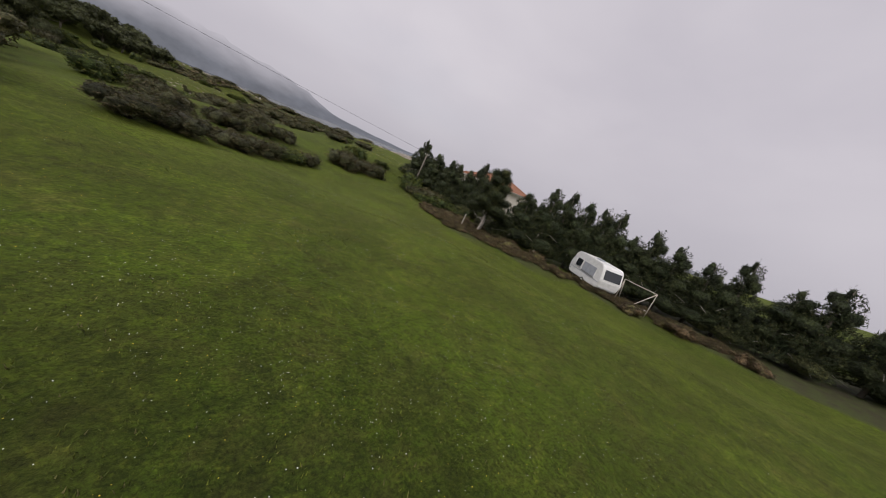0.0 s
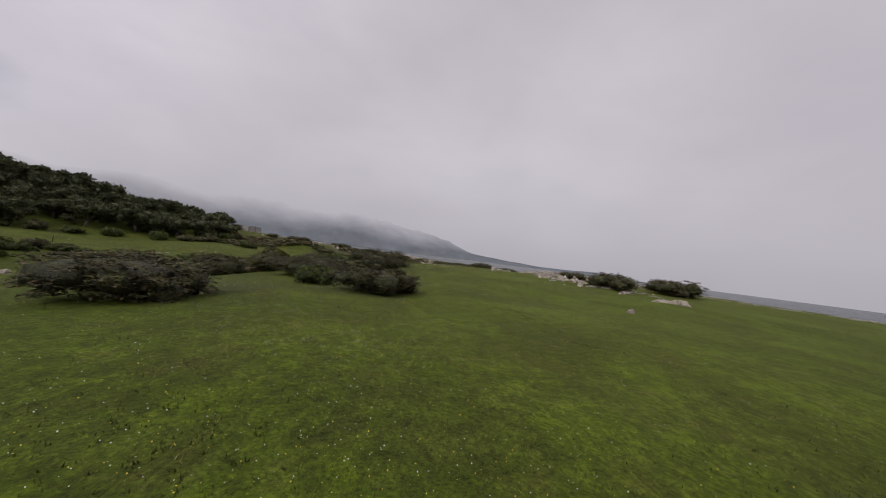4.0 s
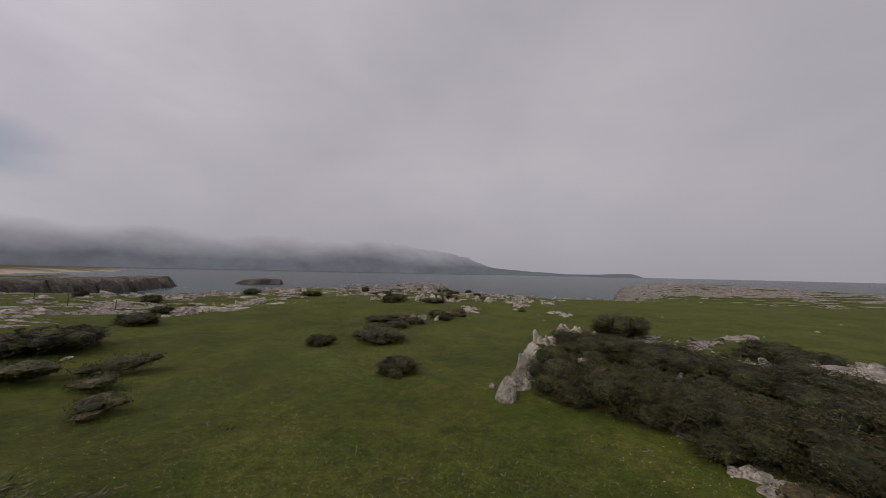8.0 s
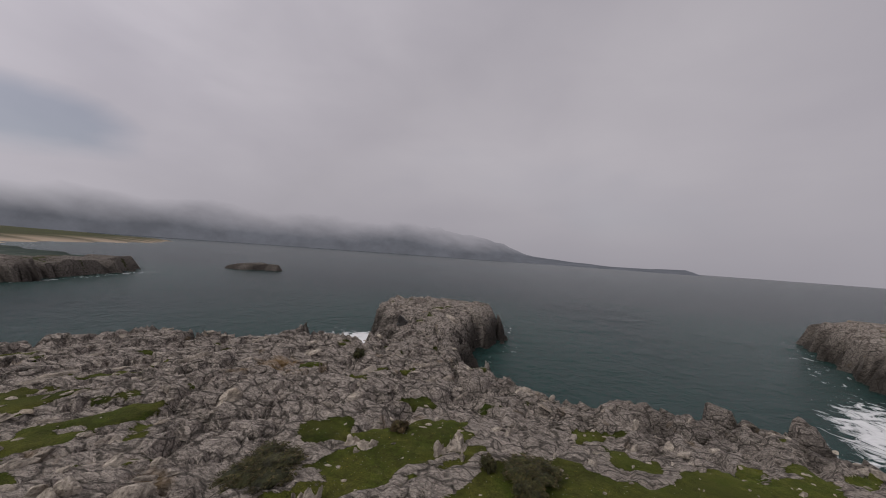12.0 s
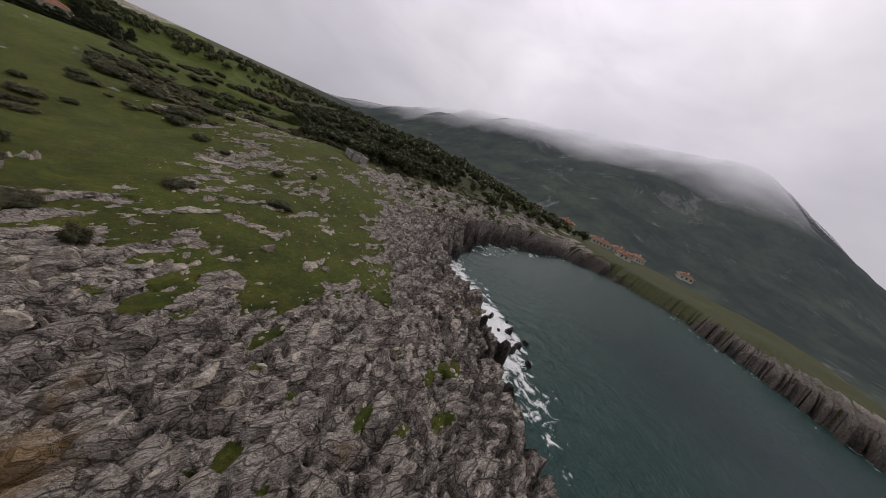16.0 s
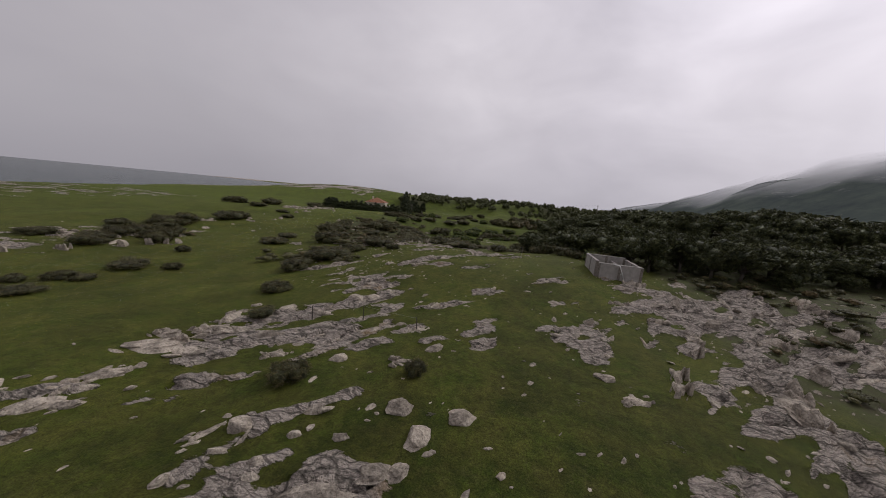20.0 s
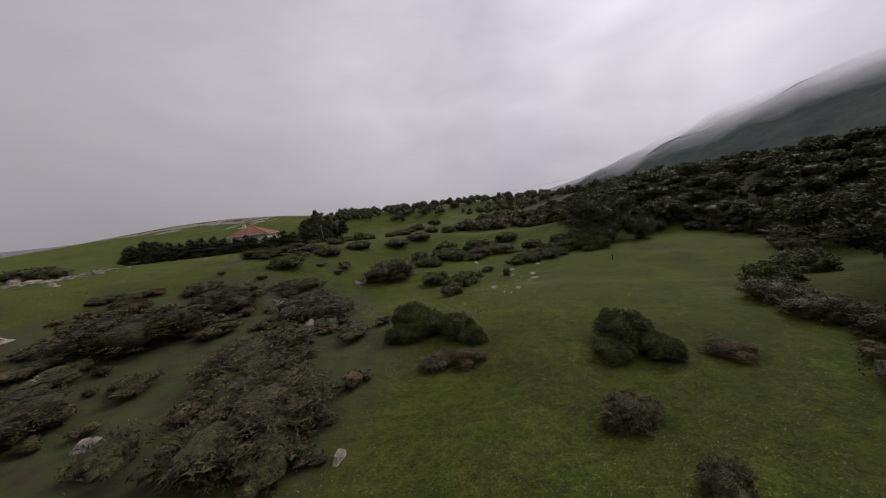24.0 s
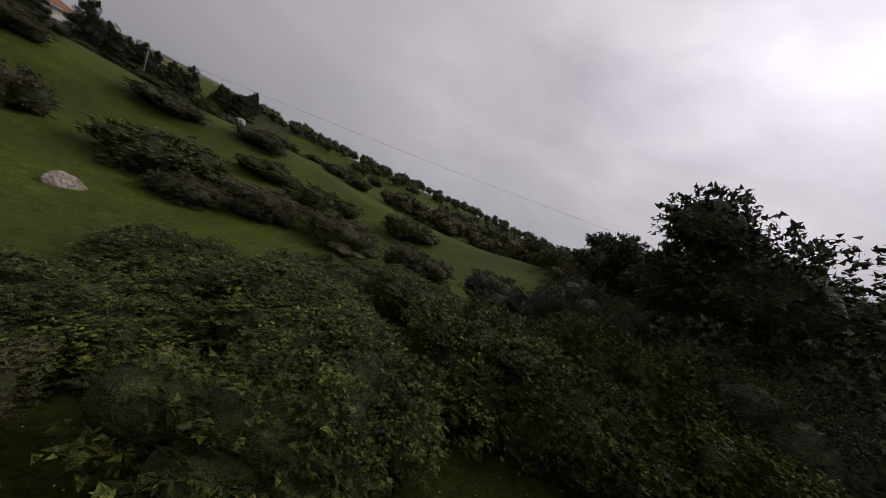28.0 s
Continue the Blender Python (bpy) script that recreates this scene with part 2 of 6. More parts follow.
def rock_density(x, y, d):
    """How much of the ground is bare limestone, 0 to 1."""
    x, y = np.asarray(x, float), np.asarray(y, float)
    out = (0.08 * smooth(y, 57, 66) + 0.07 * smooth(y, 70, 78) + 0.06 * smooth(y, 80, 86) + 0.17 * smooth(y, 86, 94)) * (1 - 0.6 * smooth(x, 10, 20)) + 0.52 * smooth(y, 97 + 4 * smooth(x, 14, 24), 105 + 4 * smooth(x, 14, 24))
    out = np.maximum(out, (0.50 * smooth(y, 80, 87) + 0.32 * smooth(y, 90, 97)) * smooth(-x, 7, 15))
    out = np.maximum(out, 0.31 * np.exp(-((y - 47 - 0.1 * x) / 6.0) ** 2) * smooth(-x, 18, 28) * smooth(x, -50, -30))
    out = np.maximum(out, 0.55 * np.exp(-((x - 9) ** 2 + (y - 42) ** 2) / 90.0))
    out = np.maximum(out, 0.50 * np.exp(-(x - 19) ** 2 / 40.0 - (y + 18) ** 2 / 90.0))
    out = np.maximum(out, 0.42 * np.exp(-((x + 30) ** 2 / 260 + (y - 33) ** 2 / 30.0)))
    out = np.maximum(out, 0.20 * smooth(x, 48, 80) * smooth(y, -60, -10))
    out = np.maximum(out, 0.07 * smooth(y, 0, 20))
    out = np.maximum(out, 0.5 * smooth(x, 38, 60) * smooth(-y, 105, 130))
    out = np.maximum(out, 0.52 * smooth(-x, 50, 57) * smooth(y, 34, 46))
    out = out * (1 - 0.75 * np.exp(-((x + 1) / 5.0) ** 2) * (1 - smooth(y, 58, 66)))
    out = out - 0.13 * np.exp(-((x + 13.5) ** 2 / 20 + (y - 76) ** 2 / 12))
    out = np.maximum(out, 0.85 * smooth(y, 94.5, 98.5) * smooth(-x, 3, 9))
    tongue = smooth(inside_distance(TONGUE, x, y), -2.5, 2.5)
    out = out * (1 - tongue) + 0.15 * tongue
    green = smooth(x, -10, -4) * smooth(-x, -12, -7) * smooth(y, 82, 87) * smooth(-y, -100, -95)
    out = out * (1 - green) + 0.26 * green
    rim = smooth(1.15 - d / (9 + 9 * smooth(y, 88, 100) + 17 * smooth(y, 55, 64) * (1 - smooth(y, 94, 100)) * smooth(-x, 34, 40)), 0.25, 0.75) * (1 - tongue) * (1 - 0.8 * green)
    return np.clip(np.maximum(out, rim * (0.25 + 0.75 * smooth(x, -125, -95))), 0, 1) * (x > -170)


def rock_share(x, y, d):
    """0 turf, 1 bare limestone."""
    u, v = x * 0.78 + y * 0.62, -x * 0.62 + y * 0.78
    n = 0.5 + 0.44 * value_noise(u * 0.6, v * 1.6, 6.0, 3, 3) + 0.92 * value_noise(u * 0.7, v * 1.5, 1.9, 8, 2, 0.6)
    dense = rock_density(x, y, d)
    return np.where(d < 3.0, 1.0, smooth(dense * 1.15 - np.clip(n, 0.07, 2), -0.20, 0.20) * smooth(dense, 0.04, 0.14))


def broken_beds(x, y, size, seed):
    """Tilted blocks parted by joints: a height, about -0.5 to 0.5, and a depth of joint, 0 to 1."""
    u, v = (x * 0.78 + y * 0.62) / (size * 1.7), (-x * 0.62 + y * 0.78) / (size * 0.75)
    u, v = u + 0.35 * value_noise(x, y, size * 2, seed, 2), v + 0.35 * value_noise(x, y, size * 2, seed + 1, 2)
    iu, iv = np.floor(u).astype(np.int64), np.floor(v).astype(np.int64)
    first, second, high = np.full(u.shape, 9.0), np.full(u.shape, 9.0), np.zeros(u.shape)
    for a in (-1, 0, 1):
        for b in (-1, 0, 1):
            cu, cv = iu + a, iv + b
            du, dv = u - cu - _hash(cu, cv, seed + 2), v - cv - _hash(cu, cv, seed + 3)
            r = np.sqrt(du * du + dv * dv)
            h = _hash(cu, cv, seed + 4) - 0.5 + (_hash(cu, cv, seed + 5) - 0.5) * 1.1 * du + (_hash(cu, cv, seed + 6) - 0.2) * 1.3 * dv
            second = np.where(r < first, first, np.minimum(second, r))
            high = np.where(r < first, h, high)
            first = np.minimum(first, r)
    return high, smooth(second - first, 0.16, 0.0)


def ground_height(x, y, d=None, fine=True):
    x, y = np.asarray(x, float), np.asarray(y, float)
    if d is None:
        d = coast_distance(x, y)
    dd = d + 2.2 * value_noise(x, y, 9.0, 21, 3) + 1.0 * value_noise(x, y, 3.0, 22, 2)
    if fine:
        # the cliffs break along the beds
        big, joint = broken_beds(x, y, 3.0, 31)
        dd = dd + 2.0 * big - 0.9 * joint
    plateau = np.clip(base_height(x, y), 1.2, None)
    plateau = plateau * (0.72 + 0.28 * smooth(d, 0, 20)) + 0.25 * value_noise(x, y, 14.0, 5, 3)
    # far shores and the long islet are low
    low = smooth(-x, 118, 150) * smooth(y, 40, 95)
    plateau = plateau * (1 - low) + low * np.minimum(plateau, 5.5 + 1.5 * value_noise(x, y, 20, 9, 2))
    sandy = smooth(-x, 205, 230) * smooth(y, 130, 165) * smooth(-d, -60, -30)
    plateau = plateau * (1 - sandy) + sandy * (0.4 + 0.05 * np.clip(d, 0, 60))
    out = -6.0 + (plateau + 6.0) * smooth(dd, -2.2, 4.0)
    # the small flat islet in the bay
    islet = inside_distance([(-147, 244), (-140, 233), (-122, 236), (-112, 243), (-120, 248), (-136, 249)], x, y)
    out = np.maximum(out, -6.0 + (9.0 + 2.2 * value_noise(x, y, 7.0, 25, 3)) * smooth(islet + 2.6 * value_noise(x, y, 6.0, 23, 3), -2.5, 1.5))
    if fine:
        rock = rock_share(x, y, d)
        small, crack = broken_beds(x, y, 1.15, 51)
        coarse = smooth(rock_density(x, y, d), 0.4, 0.95)
        relief = 0.12 + (0.24 + 0.42 * coarse + 0.30 * smooth(-d, -13, -3)) * (0.95 * big - 1.15 * joint + 0.50 * small - 0.80 * crack)
        out = out + rock * relief * smooth(d, -6, 1)
    return out

# ---- helpers for meshes ----
def mesh_object(name, verts, faces, material, parent=None, label="", flat=False):
    me = bpy.data.meshes.new(name)
    me.from_pydata([tuple(v) for v in verts], [], faces)
    if not flat:
        me.polygons.foreach_set("use_smooth", [True] * len(me.polygons))
    me.materials.append(material)
    ob = new(name, me)
    if parent is not None:
        ob.parent = parent
    if label:
        ob["label"] = label
    return ob


def fast_mesh(name, verts, faces, material, smooth_shade=False):
    """A mesh from arrays; all faces have the same number of corners."""
    verts, faces = np.asarray(verts, np.float32), np.asarray(faces, np.int32)
    me = bpy.data.meshes.new(name)
    n, k = faces.shape
    me.vertices.add(len(verts))
    me.vertices.foreach_set("co", verts.ravel())
    me.loops.add(n * k)
    me.loops.foreach_set("vertex_index", faces.ravel())
    me.polygons.add(n)
    me.polygons.foreach_set("loop_start", np.arange(0, n * k, k, dtype=np.int32))
    me.polygons.foreach_set("loop_total", np.full(n, k, np.int32))
    me.polygons.foreach_set("use_smooth", np.full(n, smooth_shade))
    me.update(calc_edges=True)
    me.materials.append(material)
    return me


def part(name, bm, material, parent, label=""):
    me = bpy.data.meshes.new(name)
    bm.to_mesh(me)
    bm.free()
    me.materials.append(material)
    ob = new(name, me)
    ob.parent = parent
    if label:
        ob["label"] = label
    return ob


def thing(name, label, category, m=None, group=""):
    ob = new(name)
    ob.empty_display_size = 0.3
    if m is not None:
        ob.matrix_world = m
    return tagged(ob, label, category, group)


def box_bm(x0, x1, y0, y1, z0, z1, bevel=0.0, bm=None):
    bm = bm or bmesh.new()
    made = bmesh.ops.create_cube(bm, size=1.0)["verts"]
    for v in made:
        v.co = Vector((x0 + (v.co.x + 0.5) * (x1 - x0), y0 + (v.co.y + 0.5) * (y1 - y0), z0 + (v.co.z + 0.5) * (z1 - z0)))
    if bevel:
        edges = list({e for v in made for e in v.link_edges})
        bmesh.ops.bevel(bm, geom=edges, offset=bevel, segments=2, affect="EDGES")
    return bm


def tube_bm(points, radii, sides=8, bm=None):
    """A round tapered tube along points."""
    bm = bm or bmesh.new()
    rings = []
    for i, p in enumerate(points):
        p = Vector(p)
        way = (Vector(points[min(i + 1, len(points) - 1)]) - Vector(points[max(i - 1, 0)])).normalized()
        side = way.orthogonal().normalized()
        other = way.cross(side)
        r = radii[i] if hasattr(radii, "__len__") else radii
        rings.append([bm.verts.new(p + r * (math.cos(2 * math.pi * k / sides) * side + math.sin(2 * math.pi * k / sides) * other)) for k in range(sides)])
    for a, b in zip(rings, rings[1:]):
        # keep neighbouring rings from twisting
        shift = min(range(sides), key=lambda s: (b[s].co - a[0].co).length)
        b[:] = b[shift:] + b[:shift]
        for k in range(sides):
            bm.faces.new((a[k], a[(k + 1) % sides], b[(k + 1) % sides], b[k]))
    bm.faces.new(list(reversed(rings[0])))
    bm.faces.new(rings[-1])
    for f in bm.faces:
        f.smooth = True
    return bm


def material(name):
    mat = bpy.data.materials.new(name)
    mat.use_nodes = True
    tree = mat.node_tree
    return mat, tree, tree.nodes["Principled BSDF"]


def position(tree):
    return tree.nodes.new("ShaderNodeNewGeometry").outputs["Position"]


def add_bump(tree, shader, height, strength, distance):
    b = tree.nodes.new("ShaderNodeBump")
    b.inputs["Strength"].default_value, b.inputs["Distance"].default_value = strength, distance
    tree.links.new(height, b.inputs["Height"])
    tree.links.new(b.outputs[0], shader.inputs["Normal"])


def plain(name, a, b, scale=6.0, rough=0.7, metal=0.0, bump=0.0, use_object=True):
    """A paint, wood or cloth of two near shades in a noise, with fine relief."""
    mat, tree, sh = material(name)
    co = tree.nodes.new("ShaderNodeTexCoord").outputs["Object"] if use_object else position(tree)
    n = noise_node(tree, co, scale, 6.0, 0.6)
    col = mix_colour(tree, ramp(tree, n, [(0.35, 0.0), (0.65, 1.0)]), a, b)
    tree.links.new(col, sh.inputs["Base Color"])
    sh.inputs["Roughness"].default_value, sh.inputs["Metallic"].default_value = rough, metal
    if bump:
        add_bump(tree, sh, noise_node(tree, co, scale * 6, 5.0), 0.6, bump)
    return mat


# ---- ground ----
ground_mat, gt, gs = material("turf_and_limestone")
g_pos = position(gt)
g_att = gt.nodes.new("ShaderNodeVertexColor")
g_att.layer_name = "cover"
g_sep = gt.nodes.new("ShaderNodeSeparateColor")
gt.links.new(g_att.outputs[0], g_sep.inputs[0])
# turf: fresh, dry and mossy patches, blade grain
t_big = noise_node(gt, g_pos, 0.07, 4.0, 0.6)
t_mid = noise_node(gt, g_pos, 0.55, 5.0, 0.65)
t_fine = noise_node(gt, g_pos, 5.0, 6.0, 0.75)
turf = mix_colour(gt, ramp(gt, t_big, [(0.38, 0.0), (0.62, 1.0)]), (0.036, 0.063, 0.003), (0.064, 0.096, 0.004))
turf = mix_colour(gt, ramp(gt, t_mid, [(0.42, 0.0), (0.7, 0.55)]), turf, (0.058, 0.057, 0.013))
turf = mix_colour(gt, ramp(gt, noise_node(gt, g_pos, 9.0, 5.0, 0.8), [(0.54, 0.0), (0.70, 0.8)]), turf, (0.12, 0.135, 0.014))
turf = mix_colour(gt, ramp(gt, t_fine, [(0.36, 0.7), (0.56, 0.0)]), turf, (0.016, 0.028, 0.003))
# the grazed coastal turf is duller and browner than the meadow inland
g_xyz = gt.nodes.new("ShaderNodeSeparateXYZ")
gt.links.new(g_pos, g_xyz.inputs[0])
t_coast = math_node(gt, "ADD", math_node(gt, "DIVIDE", math_node(gt, "ADD", g_xyz.outputs[1], 60.0), 200.0), math_node(gt, "MULTIPLY", math_node(gt, "SUBTRACT", t_big, 0.5), 0.7))
dull = mix_colour(gt, ramp(gt, t_mid, [(0.38, 0.0), (0.6, 1.0)]), (0.026, 0.038, 0.004), (0.056, 0.056, 0.010))
dull = mix_colour(gt, ramp(gt, noise_node(gt, g_pos, 1.6, 6.0, 0.75), [(0.55, 0.0), (0.68, 0.8)]), dull, (0.072, 0.068, 0.022))
turf = mix_colour(gt, ramp(gt, t_coast, [(0.16, 0.0), (0.50, 0.85)]), turf, dull)
t_patch = noise_node(gt, g_pos, 0.23, 4.0, 0.6, 0.6)
t_speck = noise_node(gt, g_pos, 17.0, 4.0, 0.8)
t_clump = noise_node(gt, g_pos, 2.6, 9.0, 0.78)
turf = mix_colour(gt, ramp(gt, noise_node(gt, g_pos, 0.9, 8.0, 0.75, 0.3), [(0.52, 0.0), (0.68, 0.5)]), turf, (0.080, 0.072, 0.018))
t_tone = gt.nodes.new("ShaderNodeHueSaturation")
gt.links.new(turf, t_tone.inputs["Color"])
gt.links.new(math_node(gt, "MULTIPLY", ramp(gt, t_patch, [(0.34, 0.48), (0.64, 0.98)]), math_node(gt, "MULTIPLY", ramp(gt, t_clump, [(0.36, 0.58), (0.62, 1.5)]), ramp(gt, t_speck, [(0.36, 0.40), (0.66, 1.55)]))), t_tone.inputs["Value"])
turf = t_tone.outputs[0]
# limestone: pale grey faces, dark cracks, ochre lichen
m_bed = gt.nodes.new("ShaderNodeMapping")
m_bed.inputs["Rotation"].default_value = (0, 0, radians(-38))
m_bed.inputs["Scale"].default_value = (0.55, 1.5, 1.3)
gt.links.new(g_pos, m_bed.inputs[0])
r_vor = gt.nodes.new("ShaderNodeTexVoronoi")
r_vor.feature = "DISTANCE_TO_EDGE"
r_vor.inputs["Scale"].default_value = 0.85
r_warp = gt.nodes.new("ShaderNodeVectorMath")
r_warp.operation = "ADD"
r_wn = gt.nodes.new("ShaderNodeTexNoise")
r_wn.inputs["Scale"].default_value, r_wn.inputs["Detail"].default_value = 0.9, 4.0
gt.links.new(g_pos, r_wn.inputs["Vector"])
gt.links.new(m_bed.outputs[0], r_warp.inputs[0])
gt.links.new(r_wn.outputs["Color"], r_warp.inputs[1])
gt.links.new(r_warp.outputs[0], r_vor.inputs["Vector"])
r_vor2 = gt.nodes.new("ShaderNodeTexVoronoi")
r_vor2.feature = "DISTANCE_TO_EDGE"
r_vor2.inputs["Scale"].default_value = 2.4
gt.links.new(r_warp.outputs[0], r_vor2.inputs["Vector"])
r_vor3 = gt.nodes.new("ShaderNodeTexVoronoi")
r_vor3.feature = "DISTANCE_TO_EDGE"
r_vor3.inputs["Scale"].default_value = 5.5
gt.links.new(r_warp.outputs[0], r_vor3.inputs["Vector"])
r_flute = ramp(gt, r_vor3.outputs["Distance"], [(0.0, 1.0), (0.05, 0.6), (0.14, 0.0)])
r_split = ramp(gt, r_vor2.outputs["Distance"], [(0.0, 1.0), (0.03, 0.8), (0.10, 0.0)])
r_crack = ramp(gt, r_vor.outputs["Distance"], [(0.0, 1.0), (0.025, 0.9), (0.06, 0.0)])
r_noise = noise_node(gt, m_bed.outputs[0], 1.7, 10.0, 0.74, 0.15)
rock = mix_colour(gt, ramp(gt, r_noise, [(0.33, 0.0), (0.50, 1.0)]), (0.135, 0.116, 0.098), (0.53, 0.465, 0.405))
rock = mix_colour(gt, ramp(gt, noise_node(gt, g_pos, 3.2, 8.0, 0.78), [(0.36, 0.9), (0.43, 0.0)]), rock, (0.07, 0.062, 0.052))
rock = mix_colour(gt, math_node(gt, "MULTIPLY", r_split, 0.45), rock, (0.06, 0.053, 0.045))
rock = mix_colour(gt, math_node(gt, "MULTIPLY", r_flute, 0.16), rock, (0.06, 0.053, 0.045))
rock = mix_colour(gt, math_node(gt, "MULTIPLY", r_crack, 0.75), rock, (0.075, 0.068, 0.056))
r_tone = gt.nodes.new("ShaderNodeHueSaturation")
gt.links.new(rock, r_tone.inputs["Color"])
gt.links.new(ramp(gt, noise_node(gt, m_bed.outputs[0], 9.0, 5.0, 0.8), [(0.35, 0.45), (0.48, 1.05), (0.64, 1.35)]), r_tone.inputs["Value"])
rock = r_tone.outputs[0]
r_ochre = ramp(gt, noise_node(gt, g_pos, 0.35, 4.0, 0.6), [(0.63, 0.0), (0.74, 0.75)])
rock = mix_colour(gt, r_ochre, rock, (0.28, 0.185, 0.085))
# a rusty patch of lichen on the cliff top
r_far = gt.nodes.new("ShaderNodeVectorMath")
r_far.operation = "DISTANCE"
gt.links.new(g_pos, r_far.inputs[0])
r_far.inputs[1].default_value = (-18.6, 104.0, 6.2)
r_patch = math_node(gt, "ADD", r_far.outputs["Value"], math_node(gt, "MULTIPLY", r_noise, 4.0))
rock = mix_colour(gt, ramp(gt, math_node(gt, "DIVIDE", r_patch, 10.0), [(0.25, 0.8), (0.38, 0.0)]), rock, (0.33, 0.205, 0.075))
# wet dark rock at the foot of the cliffs
rock = mix_colour(gt, math_node(gt, "MULTIPLY", g_sep.outputs[2], 0.85), rock, (0.028, 0.024, 0.02))
# heath: bare brown stems and dull green
heath = mix_colour(gt, ramp(gt, noise_node(gt, g_pos, 1.1, 5.0, 0.7), [(0.36, 0.0), (0.62, 1.0)]), (0.045, 0.038, 0.022), (0.055, 0.068, 0.02))
cover = mix_colour(gt, g_sep.outputs[1], turf, heath)
# turf keeps to the hollows between stones
r_frag = math_node(gt, "ADD", math_node(gt, "MULTIPLY", r_noise, 0.6), math_node(gt, "MULTIPLY", noise_node(gt, m_bed.outputs[0], 0.8, 6.0, 0.7, 0.4), 0.4))
r_edge = math_node(gt, "ADD", g_sep.outputs[0], math_node(gt, "MULTIPLY", math_node(gt, "SUBTRACT", r_frag, 0.5), 2.4))
r_mask = ramp(gt, r_edge, [(0.47, 0.0), (0.53, 1.0)])
sand = mix_colour(gt, ramp(gt, noise_node(gt, g_pos, 0.05, 5.0), [(0.4, 0.0), (0.6, 1.0)]), (0.42, 0.33, 0.24), (0.34, 0.27, 0.20))
land = mix_colour(gt, r_mask, cover, rock)
g_sand = math_node(gt, "SUBTRACT", 1.0, g_att.outputs[1])
gt.links.new(mix_colour(gt, g_sand, land, sand), gs.inputs["Base Color"])
gs.inputs["Roughness"].default_value = 0.92
gs.inputs["Specular IOR Level"].default_value = 0.18
r_sharp = noise_node(gt, g_pos, 4.5, 7.0, 0.75, 0.2)
rock_h = math_node(gt, "ADD", r_noise, math_node(gt, "MULTIPLY", r_sharp, 0.45))
g_h = math_node(gt, "ADD", math_node(gt, "MULTIPLY", math_node(gt, "SUBTRACT", rock_h, math_node(gt, "ADD", math_node(gt, "MULTIPLY", r_crack, 0.35), math_node(gt, "ADD", math_node(gt, "MULTIPLY", r_split, 0.22), math_node(gt, "MULTIPLY", r_flute, 0.14)))), math_node(gt, "MULTIPLY", r_mask, 0.55)),
                math_node(gt, "ADD", math_node(gt, "MULTIPLY", t_fine, 0.016), math_node(gt, "MULTIPLY", t_clump, 0.07)))
gt.links.new(math_node(gt, "MULTIPLY", math_node(gt, "SUBTRACT", math_node(gt, "SUBTRACT", g_att.outputs[1], r_mask, True), g_sep.outputs[1], True), 0.13), gs.inputs["Sheen Weight"])
gs.inputs["Sheen Roughness"].default_value = 0.45
gs.inputs["Sheen Tint"].default_value = (0.58, 0.66, 0.06, 1)
add_bump(gt, gs, g_h, 1.0, 0.9)


def spread(lo, hi, step, far, growth=1.22):
    core = list(np.arange(lo, hi + 0.01, step))
    s, a, b = step, lo, hi
    left, right = [], []
    while a > -far:
        s *= growth
        a -= s
        left.append(a)
    s = step
    while b < far:
        s *= growth
        b += s
        right.append(b)
    return np.array(left[::-1] + core + right)


gx, gy = spread(-96, 48, 0.32, 4800, 1.14), spread(-30, 160, 0.32, 4800, 1.08)
GX, GY = np.meshgrid(gx, gy)
GD = coast_distance(GX, GY)
GZ = ground_height(GX, GY, GD)
nx, ny = len(gx), len(gy)
idx = np.arange(nx * ny).reshape(ny, nx)
quads = np.stack([idx[:-1, :-1], idx[:-1, 1:], idx[1:, 1:], idx[1:, :-1]], -1).reshape(-1, 4)
g_me = fast_mesh("ground", np.stack([GX, GY, GZ], -1).reshape(-1, 3), quads, ground_mat, True)
g_rock = rock_share(GX, GY, GD)
# broken limestone has hard edges, turf is soft
g_me.polygons.foreach_set("use_smooth", g_rock.ravel()[quads].mean(1) < 0.6)


def heath_share(x, y, d):
    n = value_noise(x, y, 11.0, 44, 4)
    zone = 0.55 * np.exp(-((x + 12) ** 2 / 260 + (y + 22) ** 2 / 900)) * (x < -3)
    zone = zone + 0.75 * smooth(-x, 52, 66) * smooth(y, 0, 26) * smooth(-y, -68, -52)
    zone = zone + 0.85 * np.exp(-((x + 17) ** 2 / 110 + (y - 5) ** 2 / 260))
    zone = zone + 0.35 * np.exp(-((x + 33) ** 2 + (y - 28) ** 2) / 130.0)
    zone = zone + 0.22 * np.exp(-((x + 12) ** 2 + (y - 12) ** 2) / 260.0) + 0.45 * np.exp(-((x - 12) ** 2 + (y - 38) ** 2) / 120.0)
    zone = zone + 1.3 * np.exp(-((x + 3.6) ** 2 / 12 + (y + 81) ** 2 / 22)) + 1.2 * np.exp(-((y + 85.5 + 1.31 * (x + 4.5)) ** 2 / 5)) * (y < -82) * (y > -104)
    zone = zone + 0.9 * smooth(-x, 62, 78) + 0.8 * smooth(x, 4, 9) * smooth(-y, 55, 62) * smooth(x, 40, 14)
    zone = zone + 0.42 * np.exp(-((x + 16) ** 2 / 160 + (y - 84) ** 2 / 60)) + 0.38 * np.exp(-((x + 4) ** 2 / 120 + (y - 75) ** 2 / 40))
    return smooth(zone + 0.55 * n, 0.45, 0.7)


